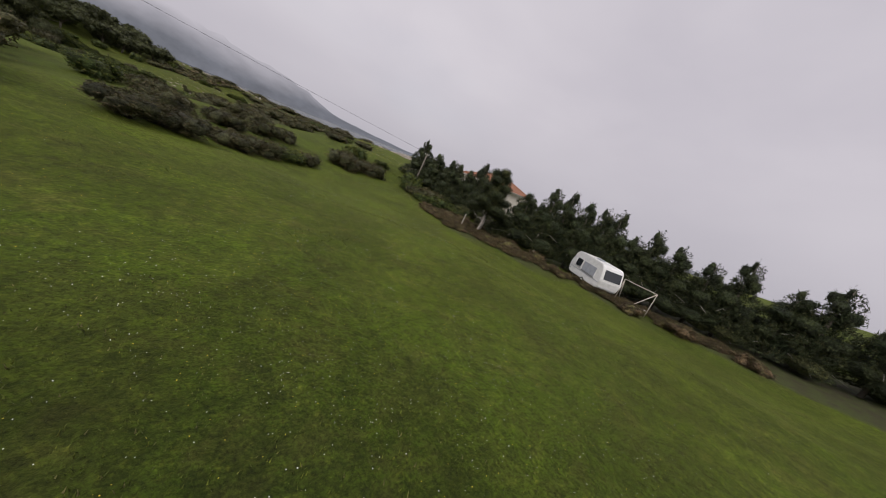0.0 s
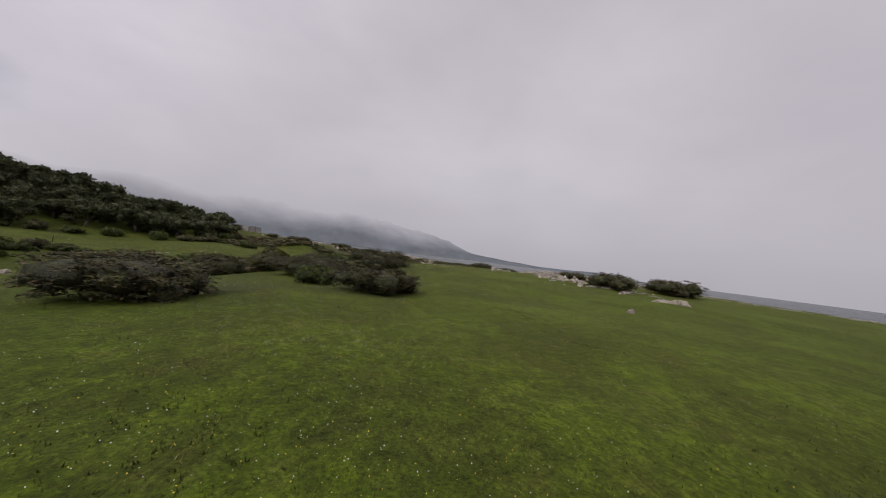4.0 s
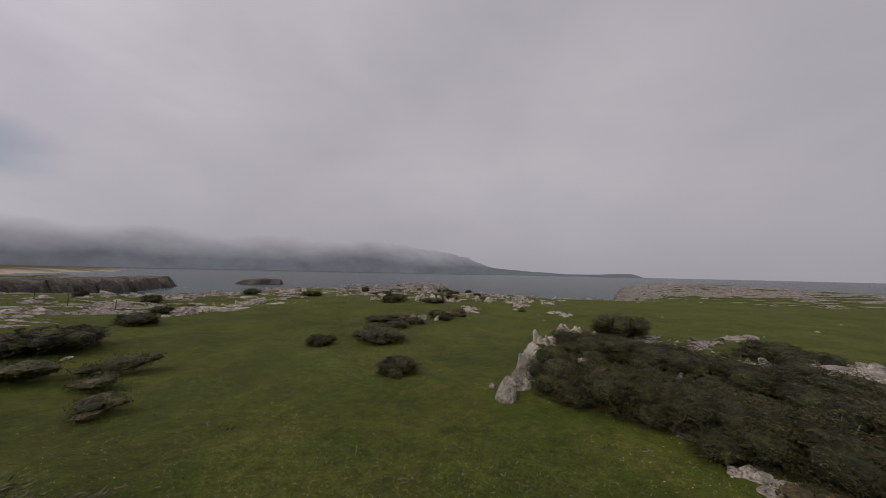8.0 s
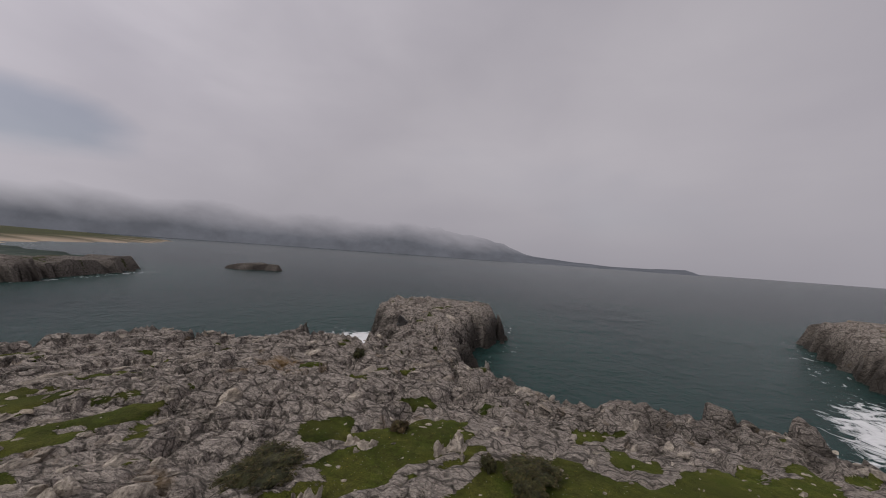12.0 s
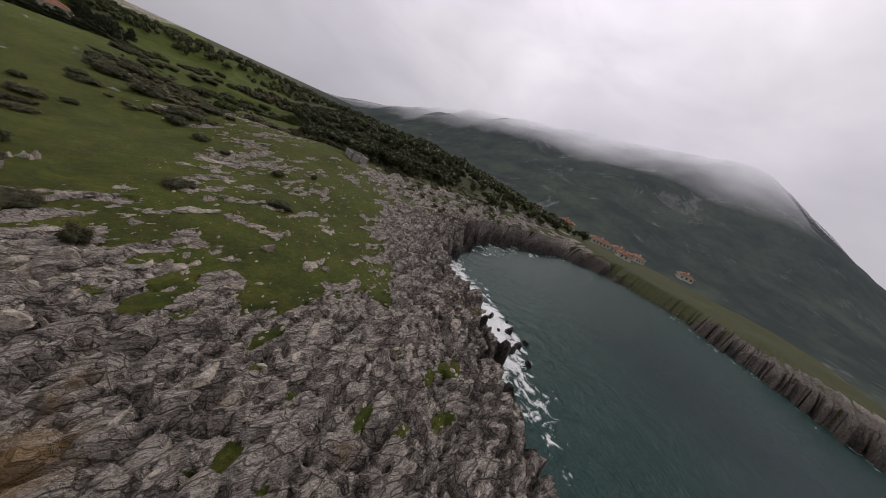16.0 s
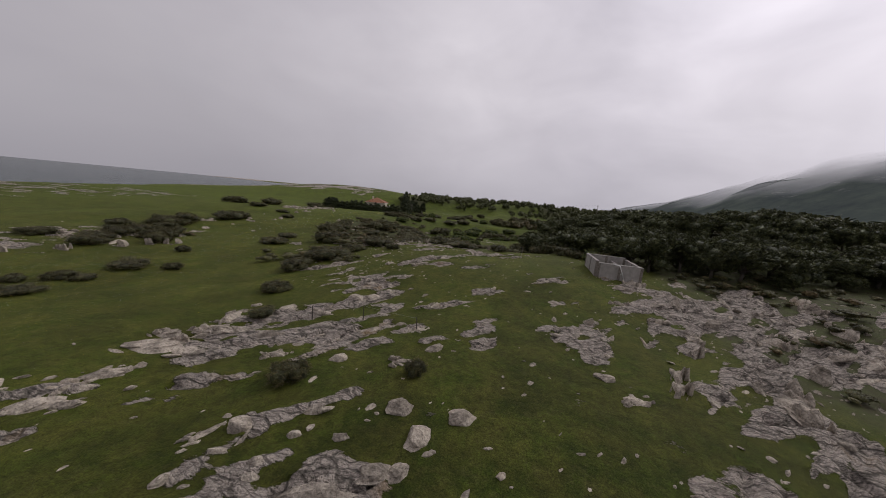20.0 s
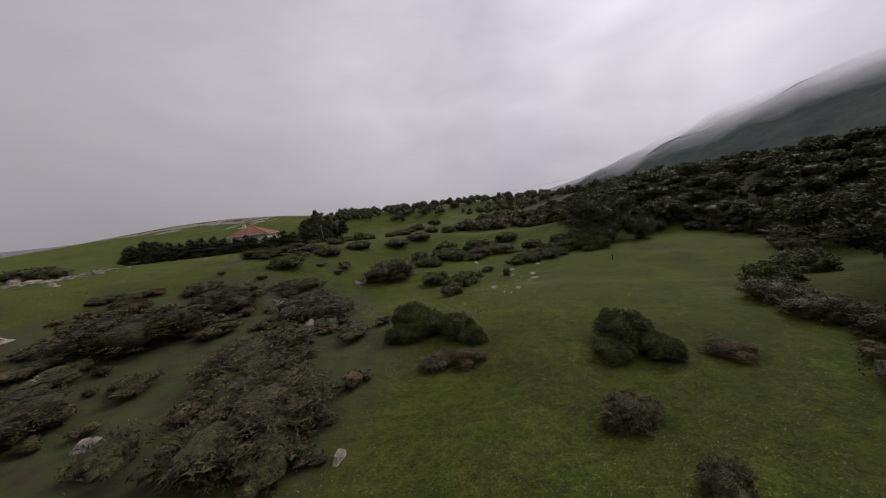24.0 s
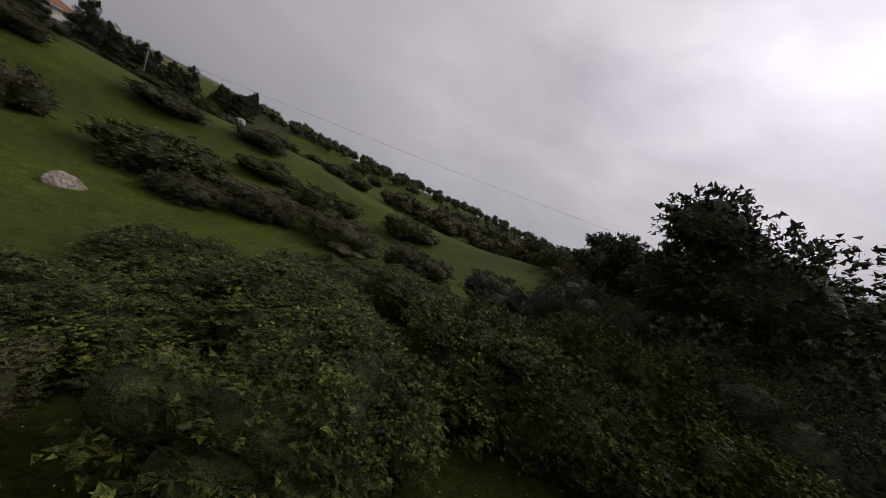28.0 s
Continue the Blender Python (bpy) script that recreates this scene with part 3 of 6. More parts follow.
g_heath = heath_share(GX, GY, GD)
g_wet = smooth(-GZ - 0.9 * value_noise(GX, GY, 3.0, 24, 2), -5.6, -2.2) * (GD < 14)
g_wet = np.maximum(g_wet, 0.5 * smooth(-GD, -4.5, -1.0))
g_wet = np.maximum(g_wet, 0.6 * smooth(-GX, 62, 75) * (GD < 22) * (GY > 60))
g_beach = smooth(-GX, 215, 230) * smooth(GY, 140, 165) * smooth(-GD, -42, -30)
colour = g_me.color_attributes.new("cover", "FLOAT_COLOR", "POINT")
colour.data.foreach_set("color", np.stack([g_rock, g_heath, g_wet, 1 - g_beach], -1).astype(np.float32).ravel())
ground = tagged(new("ground", g_me), "green coastal turf with bare grey limestone towards the cliffs", "ground", kind="structure")

# ---- sea ----
sea_mat, st, ss = material("sea_water")
s_pos = position(st)
s_att = st.nodes.new("ShaderNodeVertexColor")
s_att.layer_name = "shore"
s_sep = st.nodes.new("ShaderNodeSeparateColor")
st.links.new(s_att.outputs[0], s_sep.inputs[0])
f_noise = noise_node(st, s_pos, 0.42, 7.0, 0.68, 1.2)
f_edge = math_node(st, "ADD", s_sep.outputs[0], math_node(st, "MULTIPLY", math_node(st, "SUBTRACT", f_noise, 0.5), 1.7))
foam = ramp(st, f_edge, [(0.52, 0.0), (0.66, 0.85), (0.85, 1.0)])
deep = mix_colour(st, ramp(st, noise_node(st, s_pos, 0.02, 4.0), [(0.35, 0.0), (0.65, 1.0)]), (0.007, 0.020, 0.021), (0.013, 0.032, 0.031))
deep = mix_colour(st, s_sep.outputs[1], deep, (0.014, 0.042, 0.037))
st.links.new(mix_colour(st, foam, deep, (0.78, 0.79, 0.79)), ss.inputs["Base Color"])
st.links.new(ramp(st, foam, [(0.0, 0.24), (1.0, 0.8)]), ss.inputs["Roughness"])
ss.inputs["IOR"].default_value = 1.33
ss.inputs["Specular IOR Level"].default_value = 0.26
s_wave = math_node(st, "ADD", noise_node(st, s_pos, 0.35, 6.0, 0.6, 0.5), math_node(st, "MULTIPLY", noise_node(st, s_pos, 1.6, 5.0, 0.65), 0.3))
add_bump(st, ss, s_wave, 0.8, 0.9)
wx, wy = spread(-170, 90, 1.6, 4900, 1.25), spread(40, 215, 1.6, 4900, 1.25)
WX, WY = np.meshgrid(wx, wy)
WD = coast_distance(WX, WY)
WZ = 0.16 * value_noise(WX, WY, 6.0, 61, 3) + 0.10 * value_noise(WX, WY, 2.5, 62, 2)
WZ = WZ + 0.5 * smooth(WD, -7, 0) * value_noise(WX, WY, 4.0, 63, 3)
idx = np.arange(WX.size).reshape(WX.shape)
quads = np.stack([idx[:-1, :-1], idx[:-1, 1:], idx[1:, 1:], idx[1:, :-1]], -1).reshape(-1, 4)
keep = (WD.ravel()[quads] < 9.0).any(1)
s_me = fast_mesh("sea", np.stack([WX, WY, WZ], -1).reshape(-1, 3), quads[keep], sea_mat, True)
surf = (0.62 + 0.5 * value_noise(WX, WY, 7.0, 66, 3)) * np.exp(-((WX + 62) ** 2 / 80 + (WY - 88) ** 2 / 460)) + 0.5 * np.exp(-((WX + 22) ** 2 + (WY - 132) ** 2) / 55) + 0.5 * np.exp(-((WX - 36) ** 2 + (WY - 121) ** 2) / 160)
shore = smooth(WD, -12.0, -1.5) * (0.35 + 0.18 * value_noise(WX, WY, 25.0, 64, 2) + surf) + 0.32 * surf
colour = s_me.color_attributes.new("shore", "FLOAT_COLOR", "POINT")
colour.data.foreach_set("color", np.stack([shore, smooth(WD, -60, 0), WD * 0, WD * 0 + 1], -1).astype(np.float32).ravel())
sea = tagged(new("sea", s_me), "grey-green sea with white surf along the rocks", "sea", kind="structure")

# ---- mountain over the bay, its head in the cloud ----
mount_mat, mt, ms = material("wooded_mountain")
m_pos = position(mt)
m_n = noise_node(mt, m_pos, 0.02, 7.0, 0.65)
m_f = noise_node(mt, m_pos, 0.22, 6.0, 0.8)
m_col = mix_colour(mt, ramp(mt, m_n, [(0.4, 0.0), (0.62, 1.0)]), (0.040, 0.052, 0.046), (0.085, 0.105, 0.078))
m_col = mix_colour(mt, ramp(mt, m_f, [(0.5, 0.0), (0.72, 0.8)]), m_col, (0.030, 0.040, 0.038))
m_cliff = ramp(mt, noise_node(mt, m_pos, 0.018, 9.0, 0.78, 0.8), [(0.57, 0.0), (0.64, 0.7)])
m_col = mix_colour(mt, m_cliff, m_col, (0.24, 0.235, 0.225))
mt.links.new(m_col, ms.inputs["Base Color"])
ms.inputs["Roughness"].default_value = 1.0
ms.inputs["Specular IOR Level"].default_value = 0.0
m_z = mt.nodes.new("ShaderNodeSeparateXYZ")
mt.links.new(m_pos, m_z.inputs[0])
m_alt = math_node(mt, "ADD", m_z.outputs[2], math_node(mt, "MULTIPLY", math_node(mt, "SUBTRACT", noise_node(mt, m_pos, 0.008, 5.0), 0.5), 60.0))
# the cloud hangs lower to the south
m_alt = math_node(mt, "ADD", m_alt, math_node(mt, "MAXIMUM", math_node(mt, "MULTIPLY", m_z.outputs[1], -0.12), 0.0))
m_fade = ramp(mt, math_node(mt, "DIVIDE", m_alt, 200.0), [(0.46, 0.0), (0.64, 0.5), (0.80, 1.0)])
# air haze is added as a grey-blue glow of the slopes, stronger farther west
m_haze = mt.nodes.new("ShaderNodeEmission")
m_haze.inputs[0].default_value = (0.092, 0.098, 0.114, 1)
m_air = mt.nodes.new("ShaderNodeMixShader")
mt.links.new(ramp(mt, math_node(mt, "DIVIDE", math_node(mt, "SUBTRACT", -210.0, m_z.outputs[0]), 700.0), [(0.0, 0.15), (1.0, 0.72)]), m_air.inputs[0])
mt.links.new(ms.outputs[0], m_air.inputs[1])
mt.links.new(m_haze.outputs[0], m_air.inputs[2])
m_clear = mt.nodes.new("ShaderNodeBsdfTransparent")
m_mix = mt.nodes.new("ShaderNodeMixShader")
mt.links.new(m_fade, m_mix.inputs[0])
mt.links.new(m_air.outputs[0], m_mix.inputs[1])
mt.links.new(m_clear.outputs[0], m_mix.inputs[2])
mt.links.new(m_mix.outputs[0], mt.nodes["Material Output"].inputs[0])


def mountain_height(x, y):
    inland = -x - 205 + 35 * value_noise(x, y, 120, 71, 3)
    north = (225 + 0.22 * (-x - 390)) - y + 9 * value_noise(x, y, 70, 72, 2)
    south = smooth(y, -1150, -350)
    h = 165 * smooth(inland, 0, 420) * (0.12 + 0.88 * np.clip(north / 245.0, 0, 1)) * (0.25 + 0.75 * south)
    return h * (1 + 0.10 * value_noise(x, y, 90, 73, 4)) * smooth(north, -30, 25) + 2.0


mx, my = np.linspace(-1500, -195, 130), np.linspace(-1300, 560, 170)
MX, MY = np.meshgrid(mx, my)
MZ = np.where(smooth((225 + 0.22 * (-MX - 390)) - MY, -40, 0) > 0, mountain_height(MX, MY), -8.0)
idx = np.arange(MX.size).reshape(MX.shape)
quads = np.stack([idx[:-1, :-1], idx[:-1, 1:], idx[1:, 1:], idx[1:, :-1]], -1).reshape(-1, 4)
# only the slopes towards the bay are seen
m_a, m_b, m_c = (np.stack([MX, MY, MZ], -1).reshape(-1, 3)[quads[:, k]] for k in (0, 1, 3))
m_out = np.cross(m_b - m_a, m_c - m_a)
m_out /= np.linalg.norm(m_out, axis=1, keepdims=True)
m_view = np.array([-40.0, 30.0, 14.0]) - m_a
quads = quads[((m_out * m_view).sum(1) / np.linalg.norm(m_view, axis=1) > -0.05) | (m_a[:, 2] < 48) | (m_a[:, 1] > 20)]
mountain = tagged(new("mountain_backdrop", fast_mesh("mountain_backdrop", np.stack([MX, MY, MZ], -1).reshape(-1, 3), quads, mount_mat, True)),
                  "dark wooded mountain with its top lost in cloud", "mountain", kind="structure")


def ridge_backdrop(name, label, points, haze_tint, fade):
    """A far ridge: a wall of hill along points of (yaw, distance, height), fading upwards into the cloud."""
    mat, tree, sh = material(name)
    pos = position(tree)
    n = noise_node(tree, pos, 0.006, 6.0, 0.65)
    # the far haze is put into the colour, which glows instead of being lit
    col = mix_colour(tree, ramp(tree, n, [(0.35, 0.0), (0.65, 1.0)]), haze_tint, tuple(c * 1.35 for c in haze_tint))
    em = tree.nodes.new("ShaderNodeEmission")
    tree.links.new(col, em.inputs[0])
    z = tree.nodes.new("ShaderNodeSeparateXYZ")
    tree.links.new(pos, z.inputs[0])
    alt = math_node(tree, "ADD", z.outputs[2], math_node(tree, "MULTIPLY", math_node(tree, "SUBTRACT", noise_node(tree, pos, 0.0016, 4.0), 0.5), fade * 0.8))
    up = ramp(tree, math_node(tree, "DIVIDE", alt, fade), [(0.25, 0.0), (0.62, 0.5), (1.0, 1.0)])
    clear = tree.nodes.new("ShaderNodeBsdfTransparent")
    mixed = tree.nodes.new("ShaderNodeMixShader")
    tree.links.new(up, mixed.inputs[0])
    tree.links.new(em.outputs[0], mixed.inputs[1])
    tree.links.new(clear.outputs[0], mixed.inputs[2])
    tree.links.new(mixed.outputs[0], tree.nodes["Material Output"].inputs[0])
    verts, faces, rows = [], [], 7
    ws = np.linspace(points[0][0], points[-1][0], 160)
    for a in ws:
        dist = np.interp(-a, [-p[0] for p in points], [p[1] for p in points])
        high = np.interp(-a, [-p[0] for p in points], [p[2] for p in points])
        high *= 1 + 0.10 * float(value_noise(a * 40, 3.0, 60.0, 81, 3))
        for k in range(rows):
            u = k / (rows - 1)
            r = dist + 500 * u
            verts.append((-math.sin(radians(a)) * r, math.cos(radians(a)) * r, -4 + (high + 4) * u ** 0.8))
    for i in range(len(ws) - 1):
        for k in range(rows - 1):
            q = i * rows + k
            faces.append((q, q + rows, q + rows + 1, q + 1))
    ob = mesh_object(name, verts, faces, mat)
    return tagged(ob, label, "mountain", kind="structure")


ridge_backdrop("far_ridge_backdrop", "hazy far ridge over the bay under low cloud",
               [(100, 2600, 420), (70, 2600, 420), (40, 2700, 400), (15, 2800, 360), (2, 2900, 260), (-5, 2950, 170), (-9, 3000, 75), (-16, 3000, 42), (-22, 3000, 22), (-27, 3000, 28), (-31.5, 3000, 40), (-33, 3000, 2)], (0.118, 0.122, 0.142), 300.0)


# ---- limestone rocks ----
def limestone(name, dark, light, moss=0.35):
    mat, tree, sh = material(name)
    co = position(tree)
    big = noise_node(tree, co, 1.3, 7.0, 0.68, 0.5)
    fine = noise_node(tree, co, 11.0, 6.0, 0.7, 0.3)
    pits = tree.nodes.new("ShaderNodeTexVoronoi")
    pits.inputs["Scale"].default_value = 7.0
    tree.links.new(co, pits.inputs["Vector"])
    col = mix_colour(tree, ramp(tree, big, [(0.34, 0.0), (0.62, 1.0)]), dark, light)
    col = mix_colour(tree, ramp(tree, fine, [(0.36, 0.6), (0.52, 0.0)]), col, tuple(c * 0.45 for c in dark))
    col = mix_colour(tree, ramp(tree, noise_node(tree, co, 0.5, 4.0, 0.6), [(0.60, 0.0), (0.72, moss)]), col, (0.27, 0.19, 0.09))
    tree.links.new(col, sh.inputs["Base Color"])
    sh.inputs["Roughness"].default_value = 0.9
    sh.inputs["Specular IOR Level"].default_value = 0.2
    h = math_node(tree, "ADD", math_node(tree, "MULTIPLY", big, 0.5), math_node(tree, "MULTIPLY", math_node(tree, "ADD", fine, pits.outputs[0]), 0.16))
    add_bump(tree, sh, h, 1.0, 0.35)
    return mat


rock_mat = limestone("pale_limestone", (0.15, 0.130, 0.106), (0.53, 0.465, 0.385))
black_rock_mat = limestone("wet_black_rock", (0.012, 0.011, 0.010), (0.034, 0.030, 0.026), 0.0)
black_rock_mat.node_tree.nodes["Principled BSDF"].inputs["Roughness"].default_value = 0.35


def crag(seed, level, cuts=16, long=1.0):
    """A broken block about 2 wide and 1 high over its base: verts and triangles. Its foot goes 0.35 below."""
    rng = np.random.default_rng(seed)
    bm = bmesh.new()
    bmesh.ops.create_icosphere(bm, subdivisions=level, radius=1.0)
    v = np.array([w.co[:] for w in bm.verts])
    f = np.array([[w.index for w in q.verts] for q in bm.faces])
    bm.free()
    for _ in range(cuts):
        n = rng.normal(size=3)
        n[2] = abs(n[2]) * 0.8
        n /= np.linalg.norm(n)
        c = rng.uniform(0.45, 0.85)
        over = np.clip(v @ n - c, 0, None)
        v = v - over[:, None] * n * 0.92
    wob = value_noise(v[:, 0] * 3 + seed, v[:, 1] * 3 + v[:, 2] * 5, 1.0, seed, 3)
    v = v * (1 + 0.13 * wob)[:, None]
    # ledges along the beds
    v[:, 0] += 0.10 * np.sin(v[:, 2] * 11 + seed) * (np.abs(v[:, 2]) < 0.8)
    v[:, 2] = np.where(v[:, 2] < 0, v[:, 2] * 0.35, v[:, 2])
    v[:, 0] *= long
    v[:, :2] /= np.abs(v[:, :2]).max()
    v[:, 2] /= v[:, 2].max()
    return v, f


CRAGS = [crag(s, 3, 18, 1.0 + 0.25 * (s % 3)) for s in range(8)]
crag_meshes = [fast_mesh("rock", cv, cf, rock_mat) for cv, cf in CRAGS]


def outcrop(seed):
    """A broken outcrop about 2 wide and 1 high: a low bed of rock with jagged blocks standing along it."""
    rng = np.random.default_rng(seed)
    t = thing("rock_outcrop", "", "rock")
    for i in range(12):
        first = i == 0
        w = 0.80 if first else rng.uniform(0.14, 0.36)
        h = 0.40 if first else rng.uniform(0.30, 0.85) * (0.42 + w)
        x, y = (0, 0) if first else (rng.uniform(-0.85, 0.85), rng.uniform(-0.55, 0.55))
        ob = new("bed" if first else "block", crag_meshes[int(rng.integers(8))])
        ob.parent = t
        ob.matrix_basis = Matrix.LocRotScale((x, y, 0), Euler((rng.normal() * 0.16, rng.normal() * 0.16, rng.normal() * 0.4)), (w, w * rng.uniform(0.5, 0.8), h))
    return t


outcrops = [outcrop(s) for s in range(6)]
laid = set()
rock_rng = random.Random(5)


def lay_rocks(rows, label, group, sink=0.12, mat=None):
    """rows of (x, y, width, height): one rock each, bedded into the ground."""
    for x, y, w, h in rows:
        k = rock_rng.randrange(8)
        broken = w > 1.6 and mat is None
        w, h = min(w, 6.0), min(h, 1.9, 0.75 * w)
        z = max(float(ground_height(np.array([x]), np.array([y]))[0]), -0.5)
        at = (x, y, z - sink * h)
        spin = Euler((radians(rock_rng.uniform(-7, 7)), radians(rock_rng.uniform(-7, 7)), radians(38 + rock_rng.uniform(-40, 40))))
        scale = Vector((w * 0.5, w * 0.5 * rock_rng.uniform(0.65, 0.95), h * 0.95))
        if broken:
            ob = outcrops[k % 6]
            if ob in laid:
                ob = copy_thing(ob, Matrix.LocRotScale(at, spin, Vector((scale.x / ob.scale.x, scale.y / ob.scale.y, scale.z / ob.scale.z))))
            else:
                laid.add(ob)
                ob.matrix_world = Matrix.LocRotScale(at, spin, scale)
        else:
            ob = new("rock", crag_meshes[k])
            if mat is not None:
                ob.material_slots[0].link = "OBJECT"
                ob.material_slots[0].material = mat
            ob.matrix_world = Matrix.LocRotScale(at, spin, scale)
        size = "large " if w > 3 else "small " if w < 1.3 else ""
        tagged(ob, size + label, "rock", group)


lay_rocks([(-0.3, 40.8, 1.1, 1.07), (0.3, 41.9, 1.1, 1.23), (1.1, 43.5, 1.4, 1.38), (2.1, 45.5, 1.4, 1.40), (4.3, 49.6, 2.0, 1.48), (7.3, 53.0, 2.6, 1.52)],
          "leaning slab of pale limestone broken into a row", "blocks of the leaning slab", 0.05)
lay_rocks([(4.8, 40.1, 2.1, 1.04), (5.2, 39.3, 1.8, 1.00), (8.2, 45.9, 1.8, 1.23), (8.7, 43.6, 1.3, 1.14), (12.0, 44.6, 2.2, 1.00), (10.1, 41.1, 1.9, 1.00), (12.2, 41.5, 2.0, 1.00)],
          "pale limestone rock showing through dark gorse", "rocks in the gorse round the slab")
lay_rocks([(8.1, 19.5, 2.6, 0.54), (8.8, 19.4, 1.3, 0.32), (12.8, 24.4, 2.6, 0.87), (13.1, 23.6, 1.6, 0.48), (11.8, 34.5, 2.2, 0.68), (7.5, 24.4, 1.1, 0.24), (0.9, 26.6, 1.1, 0.20)],
          "flat weathered limestone rock beside the path", "flat rocks beside the path")
lay_rocks([(7.4, 75.2, 3.2, 1.00), (8.9, 72.7, 3.2, 0.81), (13.7, 76.6, 3.2, 1.15), (0.6, 66.3, 3.2, 0.44), (-1.4, 63.9, 1.7, 0.44), (0.5, 69.3, 2.0, 0.41), (-4.7, 60.5, 1.1, 0.40), (-5.5, 61.2, 0.9, 0.31), (-4.2, 59.6, 0.9, 0.64), (-3.0, 59.4, 0.9, 0.53), (-5.6, 60.0, 0.6, 0.22), (11.2, 66.0, 3.2, 0.32)],
          "rough beige limestone rock by the rim of the turf", "rocks before the rim")
lay_rocks([(19.0, -30.3, 4.2, 1.0), (10.4, -37.9, 0.9, 0.3), (18.3, -11.2, 3.9, 1.0), (16.5, -18.6, 4.2, 1.5), (7.7, -12.7, 1.5, 0.6), (14.5, -24.0, 1.2, 0.7), (13.5, -17.8, 2.9, 0.7), (24, -13, 4, 1.3),
           (-2.6, 3.6, 1.7, 0.6), (7.1, 11.8, 1.6, 0.6), (6.8, 13.9, 1.2, 0.3), (-3.5, 10.0, 0.6, 0.25), (-7.3, 15.0, 1.1, 0.4), (8.1, 29.2, 1.5, 0.5), (14.3, 8.2, 0.6, 0.35), (10.4, 16.9, 1.3, 0.5), (11.1, 0.3, 1.6, 0.6), (10.6, -3.4, 3.2, 0.8), (12.0, -5.0, 1.2, 0.4), (-5.2, 1.4, 1.4, 0.45), (-2.4, 2.4, 0.9, 0.5), (-10.8, -1.4, 1.5, 0.5)],
          "craggy pale grey limestone rock in the turf", "rocks along the turf path")
lay_rocks([(5.0, 39.1, 2.0, 0.73), (6.1, 38.0, 1.3, 0.36), (4.4, 37.0, 1.9, 0.52), (4.6, 36.7, 2.3, 0.41), (15.2, 44.0, 3.6, 0.89), (15.8, 43.7, 3.3, 0.90), (7.1, 42.6, 0.9, 0.47), (11.7, 42.1, 1.3, 0.37), (18.6, 52.5, 5.5, 0.75), (11.2, 43.5, 2.1, 0.29), (-0.6, 42.0, 0.4, 0.20), (-24.7, 61.8, 5.5, 0.56)],
          "weathered pale limestone outcrop among low scrub", "outcrops beside the path")
lay_rocks([(-6.2, 60.4, 0.8, 0.35), (-7.4, 59.7, 0.8, 0.28), (-5.2, 59.1, 0.9, 0.26), (-4.3, 59.3, 0.7, 0.20), (-4.7, 60.6, 0.6, 0.19), (-3.7, 61.7, 0.6, 0.15), (-2.3, 62.6, 0.8, 0.16), (-0.8, 63.6, 1.0, 0.17), (0.4, 65.1, 1.6, 0.23), (-1.5, 63.2, 0.6, 0.15), (1.3, 64.4, 0.8, 0.16), (7.8, 71.3, 2.9, 0.55), (6.4, 67.4, 1.3, 0.29), (10.1, 65.6, 1.6, 0.26), (10.9, 64.8, 1.3, 0.26), (11.1, 64.1, 2.2, 0.35), (10.5, 62.9, 1.2, 0.25)],
          "weathered pale limestone outcrop among low scrub", "outcrops beside the path")
lay_rocks([(-12.3, 74.9, 2.1, 1.24), (-11.5, 75.5, 0.9, 0.44), (-10.4, 78.5, 2.9, 1.60), (-11.4, 77.3, 2.0, 0.96), (-6.3, 75.7, 1.3, 1.72), (-5.8, 79.0, 1.3, 1.16), (-4.0, 78.0, 1.4, 0.99), (-3.0, 77.6, 1.4, 0.88), (-9.7, 84.3, 2.8, 1.05), (-2.3, 85.1, 2.5, 0.94), (1.8, 82.8, 1.0, 1.01), (3.3, 82.5, 0.7, 1.15), (-1.1, 75.6, 2.4, 1.45), (2.7, 76.3, 1.5, 1.51), (5.0, 77.9, 1.5, 0.99), (5.5, 77.1, 1.7, 1.08), (9.5, 80.4, 2.2, 1.12), (4.2, 75.6, 1.3, 0.96), (11.3, 78.3, 2.6, 0.84), (9.2, 76.9, 3.6, 0.99)],
          "jagged pale limestone rock standing in short turf", "rocks above the shore")
lay_rocks([(8.8, 83.6, 1.6, 0.30), (18.3, 84.9, 2.7, 0.40), (-18.1, 78.5, 2.0, 0.30), (-31.6, 89.4, 3.8, 0.80), (-28.4, 82.6, 3.1, 0.39), (-15.6, 81.6, 2.8, 0.44), (-19.3, 83.9, 1.7, 0.32), (-22.9, 81.2, 4.3, 0.54), (1.4, 87.3, 2.4, 0.60), (8.1, 87.0, 2.7, 0.78)],
          "jagged pale limestone rock standing in short turf", "rocks above the shore")
lay_rocks([(-10.0, 92.0, 2.5, 1.7), (-17.0, 97.3, 1.4, 0.7), (-17.0, 90.2, 4.2, 1.5), (-4.8, 97.0, 2.6, 1.6), (-22.2, 91.4, 4.1, 1.3), (-8.9, 96.0, 1.7, 0.7), (4.5, 92.1, 2.3, 1.4), (5.7, 95.5, 1.4, 0.7), (-28.5, 87.5, 1.4, 0.9), (-30.5, 83.5, 1.7, 0.9), (-33, 90, 1.2, 0.6),
           (-13, 88, 1.8, 0.8), (-2, 90, 1.3, 0.6), (9, 89, 2.2, 0.9), (13, 92, 2.6, 1.0)],
          "sharp grey limestone rock on the cliff top", "rocks on the cliff top")
